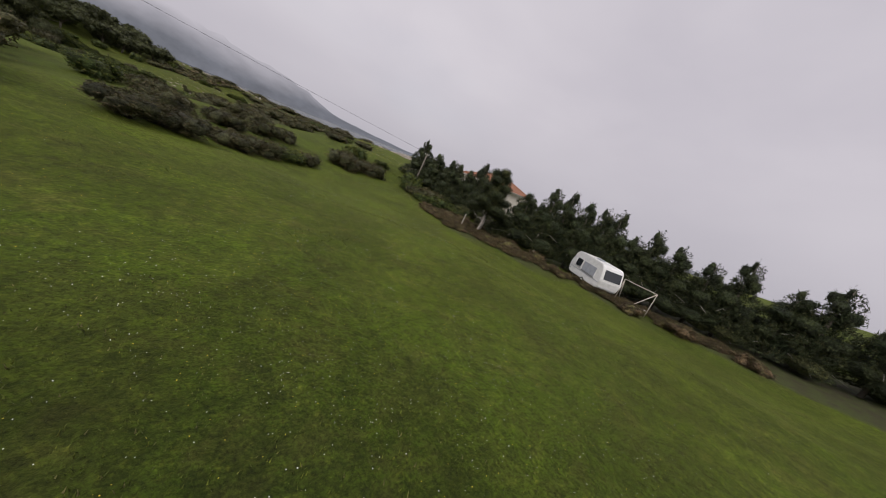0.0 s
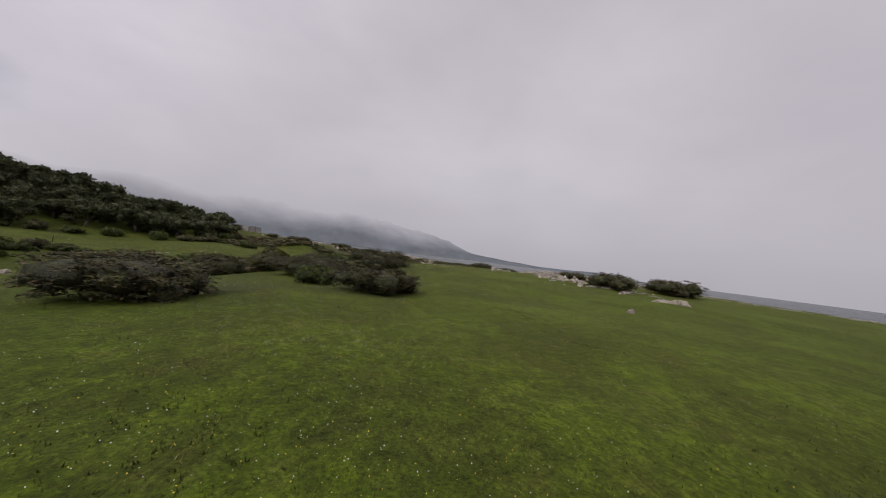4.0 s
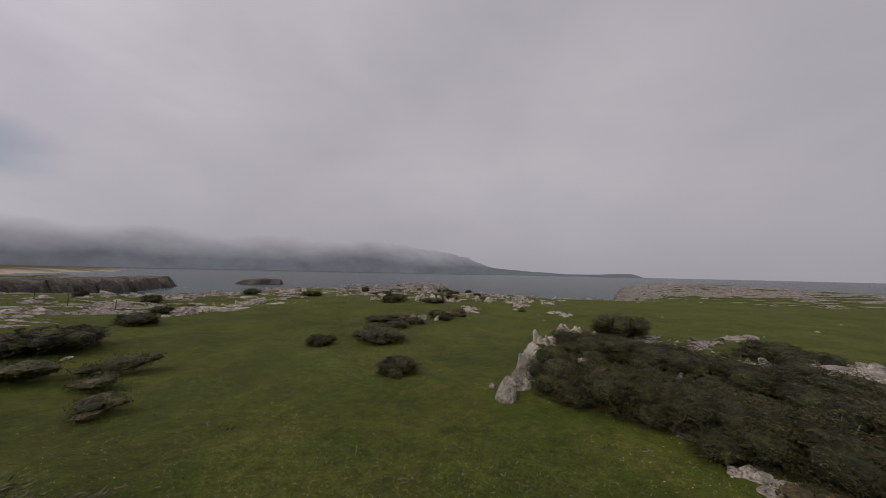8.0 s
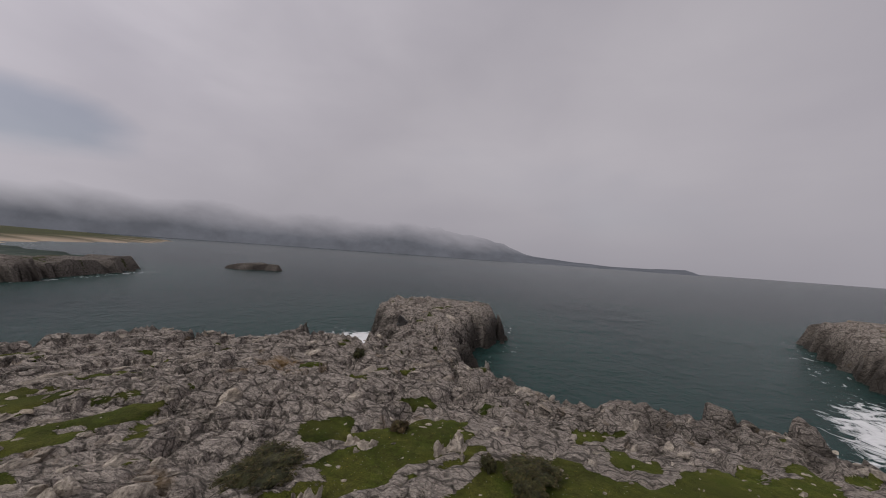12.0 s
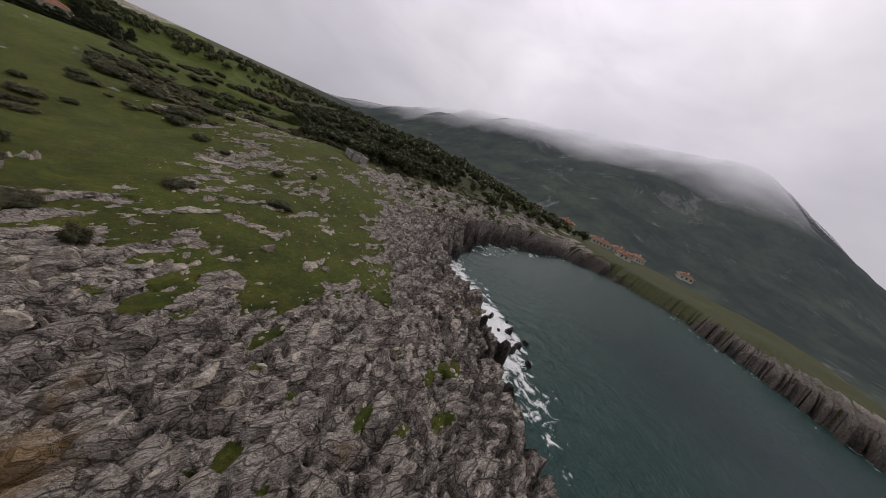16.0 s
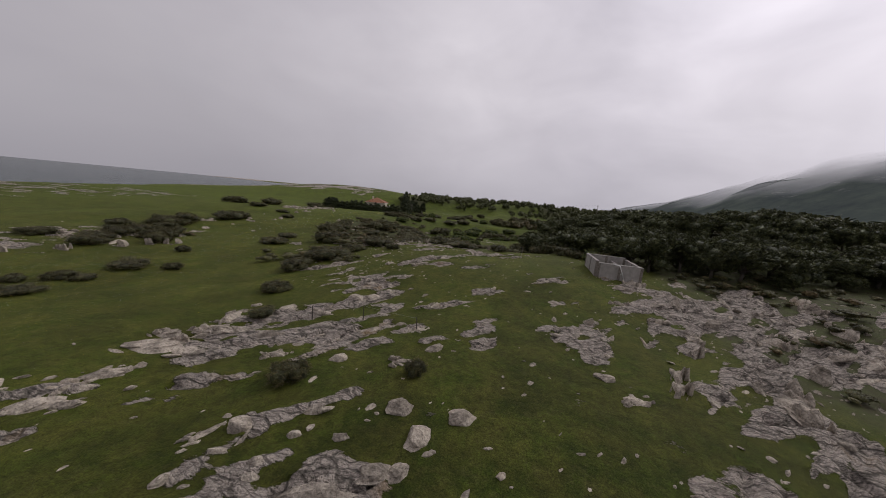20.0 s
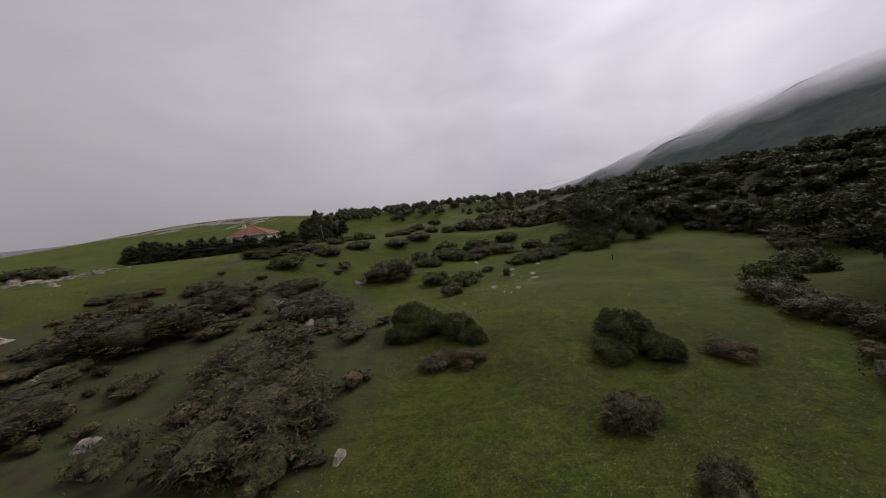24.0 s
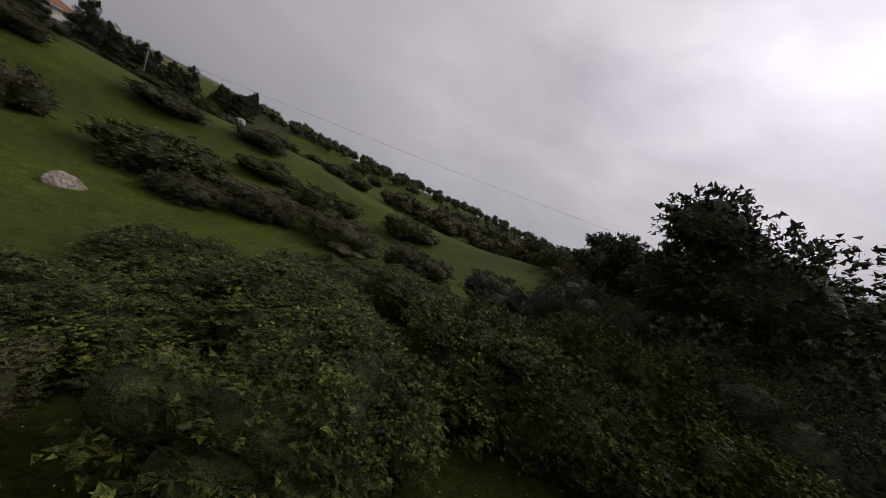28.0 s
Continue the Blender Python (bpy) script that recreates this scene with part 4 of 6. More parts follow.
lay_rocks([(-21.2, 45.5, 2.6, 0.49), (-25.0, 42.5, 3.0, 0.55), (-31.0, 42.7, 2.1, 0.56), (-34.7, 42.2, 3.0, 0.63), (-24.0, 60.7, 3.0, 1.00), (-26.1, 59.2, 3.0, 0.80), (-25.0, 56.6, 1.9, 0.39), (-25.3, 64.7, 3.0, 0.64), (-25.5, 67.1, 3.0, 0.61), (-22.4, 66.7, 3.0, 0.52), (-31.4, 61.0, 1.7, 0.51), (-31.9, 59.8, 0.9, 0.22), (-31.7, 52.2, 1.6, 0.48), (-35.0, 60.9, 1.3, 0.26), (-33.3, 68.3, 0.6, 0.21), (-32.8, 66.4, 1.9, 0.34), (-33.9, 65.9, 1.3, 0.28), (-35.6, 67.2, 0.7, 0.20)],
          "low pale limestone outcrop in green turf", "outcrops on the cliff meadow")
lay_rocks([(-36.0, 65.9, 0.6, 0.20), (-38.4, 60.4, 1.8, 0.44), (-39.7, 58.8, 1.3, 0.40), (-38.2, 56.6, 1.8, 0.45), (-39.2, 63.7, 1.5, 0.42), (-40.3, 64.8, 1.6, 0.39), (-41.8, 63.6, 1.5, 0.36), (-37.6, 65.7, 0.9, 0.30), (-39.4, 66.7, 1.3, 0.32), (-40.1, 66.5, 1.1, 0.27), (-38.3, 52.3, 1.7, 0.45), (-48.7, 58.8, 1.3, 0.28), (-49.5, 60.3, 1.8, 0.54), (-47.1, 52.3, 1.1, 0.21), (-53.0, 47.4, 1.9, 0.67), (-22.6, 76.7, 3.2, 0.76), (-30.1, 77.0, 2.8, 0.60), (-26.7, 76.6, 3.2, 0.67), (-36.4, 77.3, 2.7, 0.32), (-35.5, 79.3, 2.3, 0.30), (-36.0, 80.4, 3.0, 0.41), (-26.7, 70.2, 2.8, 0.29), (-28.5, 83.8, 2.0, 0.21)],
          "low pale limestone outcrop in green turf", "outcrops on the cliff meadow")
lay_rocks([(-56.4, 41.8, 2.7, 1.3), (-58.5, 45.3, 1.3, 1.1), (-49.6, 51.9, 1.2, 0.6), (-52.7, 57.3, 2.4, 1.5), (-71.9, 42.7, 4.0, 1.9), (-55.6, 53.7, 1.7, 1.3), (-63.4, 49.4, 3.3, 1.9), (-70.1, 46.6, 3.9, 1.8), (-57.6, 58.2, 4.2, 1.9), (-68.8, 51.5, 2.9, 1.9), (-86.0, 39.5, 4.2, 1.9), (-52.1, 58.6, 1.9, 1.4), (-56.8, 51.4, 2.3, 1.1), (-72.2, 40.1, 3.7, 1.6), (-62, 54, 1.6, 1.1), (-66, 44, 1.8, 1.0), (-60, 48, 1.4, 0.8), (-78, 47, 2.6, 1.5)],
          "pale limestone boulder among dark scrub on the slope", "boulders on the scrub slope")
lay_rocks([(-23.1, 27.6, 3.0, 2.30), (-19.5, 28.5, 2.3, 0.89), (-24.0, 27.3, 1.8, 0.69), (-25.3, 27.0, 1.2, 1.15), (-26.3, 26.6, 0.9, 0.60), (-31.8, 26.9, 1.1, 1.27), (-31.1, 25.0, 1.0, 0.57), (-32.9, 25.9, 0.9, 0.74), (-30.3, 25.8, 0.6, 0.41), (-30.2, 27.0, 0.6, 0.43), (-29.7, 27.3, 0.4, 0.31), (-29.3, 28.3, 0.8, 0.42), (-38.6, 18.8, 1.1, 0.47), (-43.5, 17.4, 2.0, 0.86), (-45.3, 16.3, 1.5, 0.78), (-37.6, 23.6, 0.9, 0.49), (-39.8, 24.4, 0.7, 0.34), (-41.2, 23.1, 0.9, 0.29), (-24.8, 21.7, 1.2, 0.42), (-35.1, 26.3, 1.1, 0.30), (-33.1, 23.0, 0.6, 0.33), (-19.4, 26.8, 0.9, 0.50)],
          "pale weathered limestone rock beside the old fence", "rocks along the old fence")
lay_rocks([(-21.9, -0.3, 1.2, 0.9), (-21.1, -17.8, 2.0, 1.3), (-9.5, 8.5, 1.7, 0.5), (-18.3, 9.5, 1.2, 0.4), (-27.0, 11.3, 0.8, 0.25), (-77.6, -21.6, 4.0, 0.8), (-77.2, -19.9, 3.2, 0.5), (-78.2, -17.2, 3.9, 0.6), (-15.9, -8.1, 2.2, 1.1), (-8.9, 4.8, 2.3, 0.7), (-11.3, 5.1, 1.7, 0.6), (-37.4, -27.7, 1.3, 0.55), (-39.7, -15.5, 1.5, 0.12), (-43.4, -16.5, 0.8, 0.10),
           (-39.6, -8.6, 0.8, 0.12), (-40.4, -9.6, 1.2, 0.12), (-41.2, -12.1, 1.3, 0.10), (-38.9, -12.2, 0.7, 0.12), (-36.5, -18.5, 0.6, 0.45), (-35.8, -7.2, 1.5, 0.12), (-37.4, -5.0, 0.9, 0.12), (-36.3, -3.4, 0.35, 0.12), (-35.9, -4.0, 0.35, 0.10)],
          "pale lichened limestone rock in the daisy meadow", "rocks in the daisy meadow")
lay_rocks([(-60.5, 98, 2.2, 1.6), (-62, 95, 2.6, 1.9), (-59, 101, 1.8, 1.4), (-61.5, 91, 2.2, 1.6), (-58.5, 98.5, 2.4, 1.8), (-63.2, 97.5, 1.8, 1.2), (-60.2, 94.2, 1.4, 1.2), (-64.5, 92.5, 1.5, 1.0), (-15, 127, 2.0, 1.6), (-47, 118, 2.6, 1.8), (-4, 166, 5, 3.2)],
          "black wave-washed boulder in white surf", "boulders in the surf", 0.05, black_rock_mat)


def scattered_crags(name, label, xs, ys, sizes, seed, level_set, flat=(0.20, 0.5), slim=(0.35, 0.65)):
    """One mesh of many loose blocks lying on the ground."""
    rng = np.random.default_rng(seed)
    zs = ground_height(xs, ys)
    verts, faces, off = [], [], 0
    for x, y, z, w in zip(xs, ys, zs, sizes):
        cv, cf = level_set[rng.integers(len(level_set))]
        a = radians(38) + rng.normal() * 0.5
        ca, sa = math.cos(a), math.sin(a)
        tilt = rng.normal(size=2) * 0.22
        q = cv * (w * 0.5, w * 0.5 * rng.uniform(*slim), w * 0.5 * rng.uniform(*flat))
        verts.append(np.stack([x + q[:, 0] * ca - q[:, 1] * sa, y + q[:, 0] * sa + q[:, 1] * ca, z + q[:, 2] - 0.05 * w + q[:, 0] * tilt[0] + q[:, 1] * tilt[1]], -1))
        faces.append(cf + off)
        off += len(cv)
    return tagged(new(name, fast_mesh(name, np.concatenate(verts), np.concatenate(faces), rock_mat)), label, "stones", kind="stuff")


SMALL_CRAGS = [crag(100 + s, 2, 11, 1.0 + 0.3 * (s % 3)) for s in range(8)]
PEBBLES = [crag(200 + s, 1, 9, 1.0 + 0.45 * (s % 3)) for s in range(6)]
sr = np.random.default_rng(77)
px, py = sr.uniform(-95, 45, 52000), sr.uniform(-20, 150, 52000)
pd = coast_distance(px, py)
p_on = rock_share(px, py, pd)
dens = rock_density(px, py, pd)
near = (pd > 2.5) & (p_on > 0.4) & (sr.uniform(size=px.size) < 0.16 - 0.07 * (dens > 0.7))
scattered_crags("limestone_blocks", "broken pale limestone blocks all over the karst", px[near][:2400], py[near][:2400], np.exp(sr.normal(0.15, 0.42, 2400)).clip(0.4, 2.8), 78, SMALL_CRAGS, (0.16, 0.36), (0.28, 0.55))
loose = (pd > 3) & (p_on < 0.6) & ((np.abs(px + 2) > 7) | (py > 60)) & (sr.uniform(size=px.size) < 0.003 + 1.5 * np.clip(dens - 0.10 + 0.035 * (px < -19), 0, 0.4))
scattered_crags("loose_stones", "small pale stones strewn over the turf", px[loose][:6000], py[loose][:6000], np.exp(sr.normal(-1.05, 0.5, 6000)).clip(0.14, 1.2), 79, PEBBLES, (0.2, 0.5), (0.35, 0.8))


# ---- plants: leaves, bushes, trees ----
def foliage(name, a, b, dry, dry_share=0.2):
    mat, tree, sh = material(name)
    isl = tree.nodes.new("ShaderNodeNewGeometry").outputs["Random Per Island"]
    obj = tree.nodes.new("ShaderNodeObjectInfo").outputs["Random"]
    n = noise_node(tree, position(tree), 0.9, 4.0, 0.6)
    col = mix_colour(tree, ramp(tree, n, [(0.35, 0.0), (0.65, 1.0)]), a, b)
    col = mix_colour(tree, ramp(tree, isl, [(1 - dry_share - 0.05, 0.0), (1 - dry_share + 0.05, 0.85)]), col, dry)
    hsv = tree.nodes.new("ShaderNodeHueSaturation")
    speck = noise_node(tree, position(tree), 9.0, 4.0, 0.7)
    tone = math_node(tree, "ADD", 0.62, math_node(tree, "MULTIPLY", math_node(tree, "ADD", isl, obj), 0.28))
    tree.links.new(math_node(tree, "MULTIPLY", tone, math_node(tree, "MULTIPLY", ramp(tree, speck, [(0.36, 0.45), (0.62, 1.35)]), ramp(tree, noise_node(tree, position(tree), 1.9, 3.0, 0.6), [(0.38, 0.6), (0.62, 1.35)]))), hsv.inputs["Value"])
    add_bump(tree, sh, speck, 1.0, 0.25)
    tree.links.new(col, hsv.inputs["Color"])
    tree.links.new(hsv.outputs[0], sh.inputs["Base Color"])
    sh.inputs["Roughness"].default_value = 0.62
    sh.inputs["Specular IOR Level"].default_value = 0.25
    return mat


gorse_leaf = foliage("gorse_and_heather", (0.067, 0.068, 0.024), (0.126, 0.120, 0.040), (0.155, 0.112, 0.055), 0.26)
bramble_leaf = foliage("bramble_leaves", (0.050, 0.078, 0.015), (0.100, 0.132, 0.022), (0.19, 0.195, 0.035), 0.28)
brown_twig = foliage("dead_brown_twigs", (0.105, 0.076, 0.038), (0.17, 0.115, 0.058), (0.13, 0.125, 0.042), 0.3)
cypress_leaf = foliage("cypress_sprays", (0.024, 0.035, 0.014), (0.052, 0.065, 0.022), (0.085, 0.088, 0.03), 0.2)
oak_leaf = foliage("holm_oak_leaves", (0.060, 0.072, 0.028), (0.110, 0.120, 0.042), (0.15, 0.155, 0.065), 0.18)
# the leafy inside of a bush: somewhat darker greens, without the dry tips
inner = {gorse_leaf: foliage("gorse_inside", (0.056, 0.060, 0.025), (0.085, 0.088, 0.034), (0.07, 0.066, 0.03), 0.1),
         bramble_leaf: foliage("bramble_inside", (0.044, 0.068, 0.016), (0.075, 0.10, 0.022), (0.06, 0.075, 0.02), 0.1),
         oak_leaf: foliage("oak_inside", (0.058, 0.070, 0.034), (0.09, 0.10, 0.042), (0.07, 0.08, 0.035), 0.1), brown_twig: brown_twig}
bark_mat = plain("grey_brown_bark", (0.07, 0.058, 0.045), (0.16, 0.14, 0.115), 5.0, 0.9, 0, 0.03)
pale_bark = plain("bare_pale_wood", (0.22, 0.20, 0.17), (0.36, 0.33, 0.29), 6.0, 0.85, 0, 0.02)


def leaf_arrays(p, n, size, rng, wide=0.55, droop=0.0, folded=False):
    """A folded leaf, four corners, at every point; it looks roughly along n."""
    k = len(p)
    tip = n + rng.normal(scale=0.7, size=(k, 3))
    tip[:, 2] -= droop
    tip /= np.linalg.norm(tip, axis=1, keepdims=True)
    side = np.cross(tip, rng.normal(size=(k, 3)))
    side /= np.linalg.norm(side, axis=1, keepdims=True) + 1e-9
    s = (size * rng.uniform(0.6, 1.35, k))[:, None]
    if not folded:
        v = np.stack([p - tip * s * 0.4 + side * s * wide * 0.5, p + tip * s * 0.6, p - tip * s * 0.4 - side * s * wide * 0.5], 1).reshape(-1, 3)
        return v, np.arange(3 * k).reshape(k, 3)
    up = np.cross(side, tip) * s * 0.18
    v = np.stack([p - tip * s * 0.4, p + side * s * wide * 0.5 + up, p + tip * s * 0.6, p - side * s * wide * 0.5 + up], 1).reshape(-1, 3)
    return v, np.arange(4 * k).reshape(k, 4)


def crown_points(lobes, count, rng, low=0.03, shell=(0.78, 1.08), clump=0):
    """Points and outward ways on the hull of many ellipsoids (x, y, z, rx, ry, rz)."""
    lobes = np.asarray(lobes, float)
    area = lobes[:, 3] * lobes[:, 4] + lobes[:, 4] * lobes[:, 5]
    which = rng.choice(len(lobes), size=count * 3, p=area / area.sum())
    d = rng.normal(size=(count * 3, 3))
    d /= np.linalg.norm(d, axis=1, keepdims=True)
    c, r = lobes[which, :3], lobes[which, 3:]
    rad = rng.uniform(*shell, (count * 3, 1))
    rad *= 1 + 0.14 * value_noise(d[:, 0] * 3 + which * 7.3, d[:, 1] * 3 + d[:, 2] * 3, 1.0, 5, 2)[:, None]
    p = c + d * r * rad
    ok = p[:, 2] > low
    for l in lobes:
        ok &= ~((((p - l[:3]) / l[3:]) ** 2).sum(1) < 0.42)
    p, n = p[ok][:count], (d / r)[ok][:count]
    n = n / np.linalg.norm(n, axis=1, keepdims=True)
    if clump:
        # leaves sit in tufts
        k = rng.integers(max(1, len(p) // clump), size=len(p))
        s = lobes[:, 3:].mean() * (0.08 if count > 10000 else 0.13)
        p, n = p[k] + np.clip(rng.normal(size=p.shape), -1.6, 1.6) * s * 0.62 + n[k] * rng.uniform(-1.6, 1.1, (len(p), 1)) * s, n[k]
    return p, n


def core_bm(lobes, share=0.78, seed=0, level=2):
    bm = bmesh.new()
    for i, l in enumerate(lobes):
        made = bmesh.ops.create_icosphere(bm, subdivisions=level, radius=1.0)["verts"]
        for v in made:
            w = 1 + 0.22 * math.sin(v.co.x * 5.1 + i) * math.sin(v.co.y * 4.7 + seed) * math.cos(v.co.z * 5.3 + i)
            v.co = Vector((l[0] + v.co.x * l[3] * share * w, l[1] + v.co.y * l[4] * share * w, max(-0.15, l[2] + v.co.z * l[5] * share * w)))
    return bm


def stem_bm(rng, count, reach, high, r0=0.03, sides=5):
    bm = bmesh.new()
    for _ in range(count):
        a, q = rng.uniform(0, 2 * math.pi), rng.uniform(0.3, 1.0)
        x, y, z = math.cos(a) * reach * q, math.sin(a) * reach * q, high * rng.uniform(0.7, 1.08)
        tube_bm([(x * 0.12, y * 0.12, -0.1), (x * 0.45, y * 0.45, z * 0.5), (x, y, z)], [r0, r0 * 0.7, r0 * 0.25], sides, bm)
    return bm


def leafy(name, verts, faces, mat, parent, label=""):
    ob = new(name, fast_mesh(name, verts, faces, mat))
    ob.parent = parent
    if label:
        ob["label"] = label
    return ob


def mound_lobes(rng, count, w=0.5, h=1.0):
    """Lobes of a mound 1 wide and 1 high."""
    out = [(0, 0, h * 0.40, w * 0.62, w * 0.58, h * 0.46)]
    for i in range(count):
        a = 2 * math.pi * (i + rng.uniform(-0.3, 0.3)) / count
        q, s = rng.uniform(0.45, 0.62) * w, rng.uniform(0.24, 0.42)
        out.append((math.cos(a) * q, math.sin(a) * q, h * rng.uniform(0.20, 0.55), s * w * 1.1, s * w * 1.1, h * rng.uniform(0.26, 0.42)))
    return out


def make_bush(seed, leaf_mat, label, leaves=1500, size=0.055, wide=0.5, stems=9, name="bush", lobes=7):
    """A bush 1 wide and 1 high, to be scaled."""
    rng = np.random.default_rng(seed)
    ls = mound_lobes(rng, lobes)
    b = thing(name, label, "bush")
    p, n = crown_points(ls, leaves, rng, shell=(0.62, 1.0) if leaves > 10000 else (0.78, 1.08), clump=9 if leaves > 10000 else 16)
    p[:, 2] = np.maximum(p[:, 2], 0.01)
    leafy("foliage", *leaf_arrays(p, n, size * (1.0 if leaves > 10000 else 1.25), rng, wide, folded=leaves > 10000), leaf_mat, b)
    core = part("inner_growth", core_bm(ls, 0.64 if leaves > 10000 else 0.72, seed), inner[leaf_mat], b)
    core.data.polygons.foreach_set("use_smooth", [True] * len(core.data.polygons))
    part("woody_base", stem_bm(rng, stems, 0.36, 0.7, 0.007, 4), bark_mat, b)
    b.location = (-400, -400 - seed * 3, -40)
    return b


gorse_kinds = [make_bush(i, gorse_leaf, "dark olive gorse bush with brown dry tips", 5200, 0.036, 0.40) for i in range(4)]
bramble_kinds = [make_bush(10 + i, bramble_leaf, "green bramble thicket with yellowish young leaves", 5000, 0.034, 0.65) for i in range(3)]
dry_kinds = [make_bush(20 + i, brown_twig, "dry brown leafless bush of thin twigs", 4600, 0.085, 0.08, 16) for i in range(2)]
near_scrub = [make_bush(50 + i, gorse_leaf, "dense dark olive gorse bush with fine brown tips", 14000, 0.022, 0.4, 12) for i in range(2)]
plant_rng = random.Random(9)
used = set()


def set_thing(model, x, y, sx, sy, sz, turn=None, sink=0.0, group="", label=""):
    """A copy of a model on the ground; the model itself is the first."""
    z = float(ground_height(np.array([float(x)]), np.array([float(y)]), fine=False)[0])
    turn = plant_rng.uniform(0, 360) if turn is None else turn
    at, spin = (x, y, z - sink), Euler((0, 0, radians(turn)))
    m = Matrix.LocRotScale(at, spin, (sx, sy, sz))
    if model.name in used:
        ob = copy_thing(model, Matrix.LocRotScale(at, spin, (sx / model.scale.x, sy / model.scale.y, sz / model.scale.z)))
    else:
        used.add(model.name)
        ob = model
        ob.matrix_world = m
    return tagged(ob, label, group=group)


def lay_bushes(rows, kinds, group):
    """rows of (x, y, width, height)."""
    for x, y, w, h in rows:
        w, h = min(w, 8.5), min(h, 3.2)
        kind = plant_rng.choice(kinds)
        if w > 3.4 and kind in dry_kinds:
            kind = gorse_kinds[int(w * 10) % 4]
        set_thing(kind, x, y, w, w * plant_rng.uniform(0.7, 0.95), h * 1.05, sink=0.06 * h, group=group)


mixed = gorse_kinds * 3 + bramble_kinds
lay_bushes([(-13.6, -67.6, 6.0, 2.4), (-10.0, -66.6, 5.4, 2.0), (-12.0, -64.4, 4.4, 3.0), (-27.8, -87.2, 3.6, 1.3), (-26.2, -85.0, 3.8, 1.5), (-24.2, -81.8, 3.6, 1.4), (-22.4, -79.4, 4.0, 1.6), (-20.4, -77.0, 3.6, 1.4), (-18.6, -75.2, 3.2, 1.3), (-28.4, -77.4, 4.2, 1.7), (-25.6, -72.4, 4.4, 1.7), (-22.6, -68.6, 4.4, 1.8), (-20.2, -65.8, 4.0, 1.6), (-31.5, -66.0, 4.6, 1.8), (-32.5, -89.0, 4.2, 1.9), (-34.0, -85.5, 4.6, 2.2), (-24.5, -61, 5, 1.6), (-36, -64, 6, 2.2), (-41, -72, 7, 2.8), (-10, -58, 4, 1.4), (-6.2, -59.8, 3.1, 1.0)],
           gorse_kinds * 2 + bramble_kinds, "rounded bushes in the field")
lay_bushes([(-3.6, -75.4, 4.5, 1.5), (-2.7, -64.9, 5.0, 2.0), (-3.4, -72.5, 5.5, 1.9), (-4.4, -68.5, 4.2, 1.7), (-1.0, -76.6, 4.0, 1.3), (1.2, -75.0, 4.0, 1.4), (-5.0, -74.2, 2.8, 1.0), (-4.9, -71.2, 3.2, 1.3), (-0.8, -73, 4, 1.6), (3.4, -77.5, 4, 1.2), (0.4, -80.6, 3.6, 1.7), (1.8, -82.6, 3.8, 1.9), (2.6, -79.8, 3.8, 1.8), (4.4, -83.4, 4.2, 2.2), (5.6, -80.6, 4.2, 2.0)],
           bramble_kinds * 3 + gorse_kinds[:1], "brambles along the hedge")
lay_bushes([(-6.0, -80.2, 2.6, 0.6), (-4.2, -80.0, 3.0, 0.7), (-2.4, -79.6, 3.0, 0.8), (-5.2, -82.4, 2.8, 0.6), (-3.6, -78.4, 2.8, 0.7), (-1.2, -81.6, 2.8, 0.8), (-5.8, -78.6, 2.2, 0.5), (-1.6, -87.4, 3.2, 1.0), (0.6, -89.0, 2.8, 1.0), (2.2, -97.6, 2.6, 0.9), (4.6, -100, 3.4, 1.1), (-3.2, -86.0, 2.4, 0.7), (-0.6, -85.2, 2.8, 0.9), (6.5, -104, 3, 1.0), (-5.6, -84.6, 2.2, 0.5)],
           dry_kinds, "dead scrub at the foot of the hedge")
lay_bushes([(-4.6, -40.7, 5.0, 1.5), (-8.0, -39.5, 2.6, 1.1), (19.4, -21.3, 7, 2.2), (-8.3, 13.8, 7.5, 1.9), (32, -16, 8, 2.4), (38, -8, 8, 2.4), (-14, -31, 6, 1.7), (-12, -20, 6, 1.6), (-16, -13, 7, 1.6), (25, -2, 6, 1.4), (-11, -46, 5, 1.5), (-17, -40, 6, 1.8), (14, 2, 4, 0.9), (-9.5, -9, 4.5, 1.1)],
           mixed, "gorse beside the turf path")
lay_bushes([(-6.7, 8.4, 4.7, 1.7), (-5.4, 4.1, 3.9, 1.4), (-9.7, 18.6, 7.2, 2.0), (7.2, 8.9, 3.5, 1.1), (-25.8, 19.8, 5.5, 1.4), (-7.2, 28.1, 3.9, 1.0), (15.7, 15.2, 4.4, 1.1), (-4.4, 43.7, 2.1, 0.9), (-10.1, 49.4, 2.3, 0.75), (-21.9, 40.4, 6.9, 1.7), (-20.8, 44.7, 5.0, 1.4), (-6.7, 50.8, 5.0, 0.95), (-9.1, 33.5, 5.3, 1.1), (-14, 9, 6, 1.6), (-11, 2, 5, 1.5), (17, 36, 5, 1.4)],
           gorse_kinds * 3 + dry_kinds, "scrub among the outcrops")
lay_bushes([(-9.6, 72.3, 3.1, 1.3), (-31.4, 76.5, 3.2, 1.1), (-1.8, 94.6, 2.2, 0.8), (-21.9, 75.9, 3.7, 0.85), (-3.3, 95.9, 1.0, 0.7), (2.8, 93.6, 1.8, 0.9), (-13.7, 107.2, 1.4, 0.95), (-17.3, 88.8, 2.6, 1.2), (-33.5, 62.8, 2.2, 1.0), (-27, 57, 2.4, 0.8), (-39.2, 61.3, 1.4, 0.8), (-24, 52, 3, 1.0)],
           gorse_kinds, "low scrub on the cliff top")
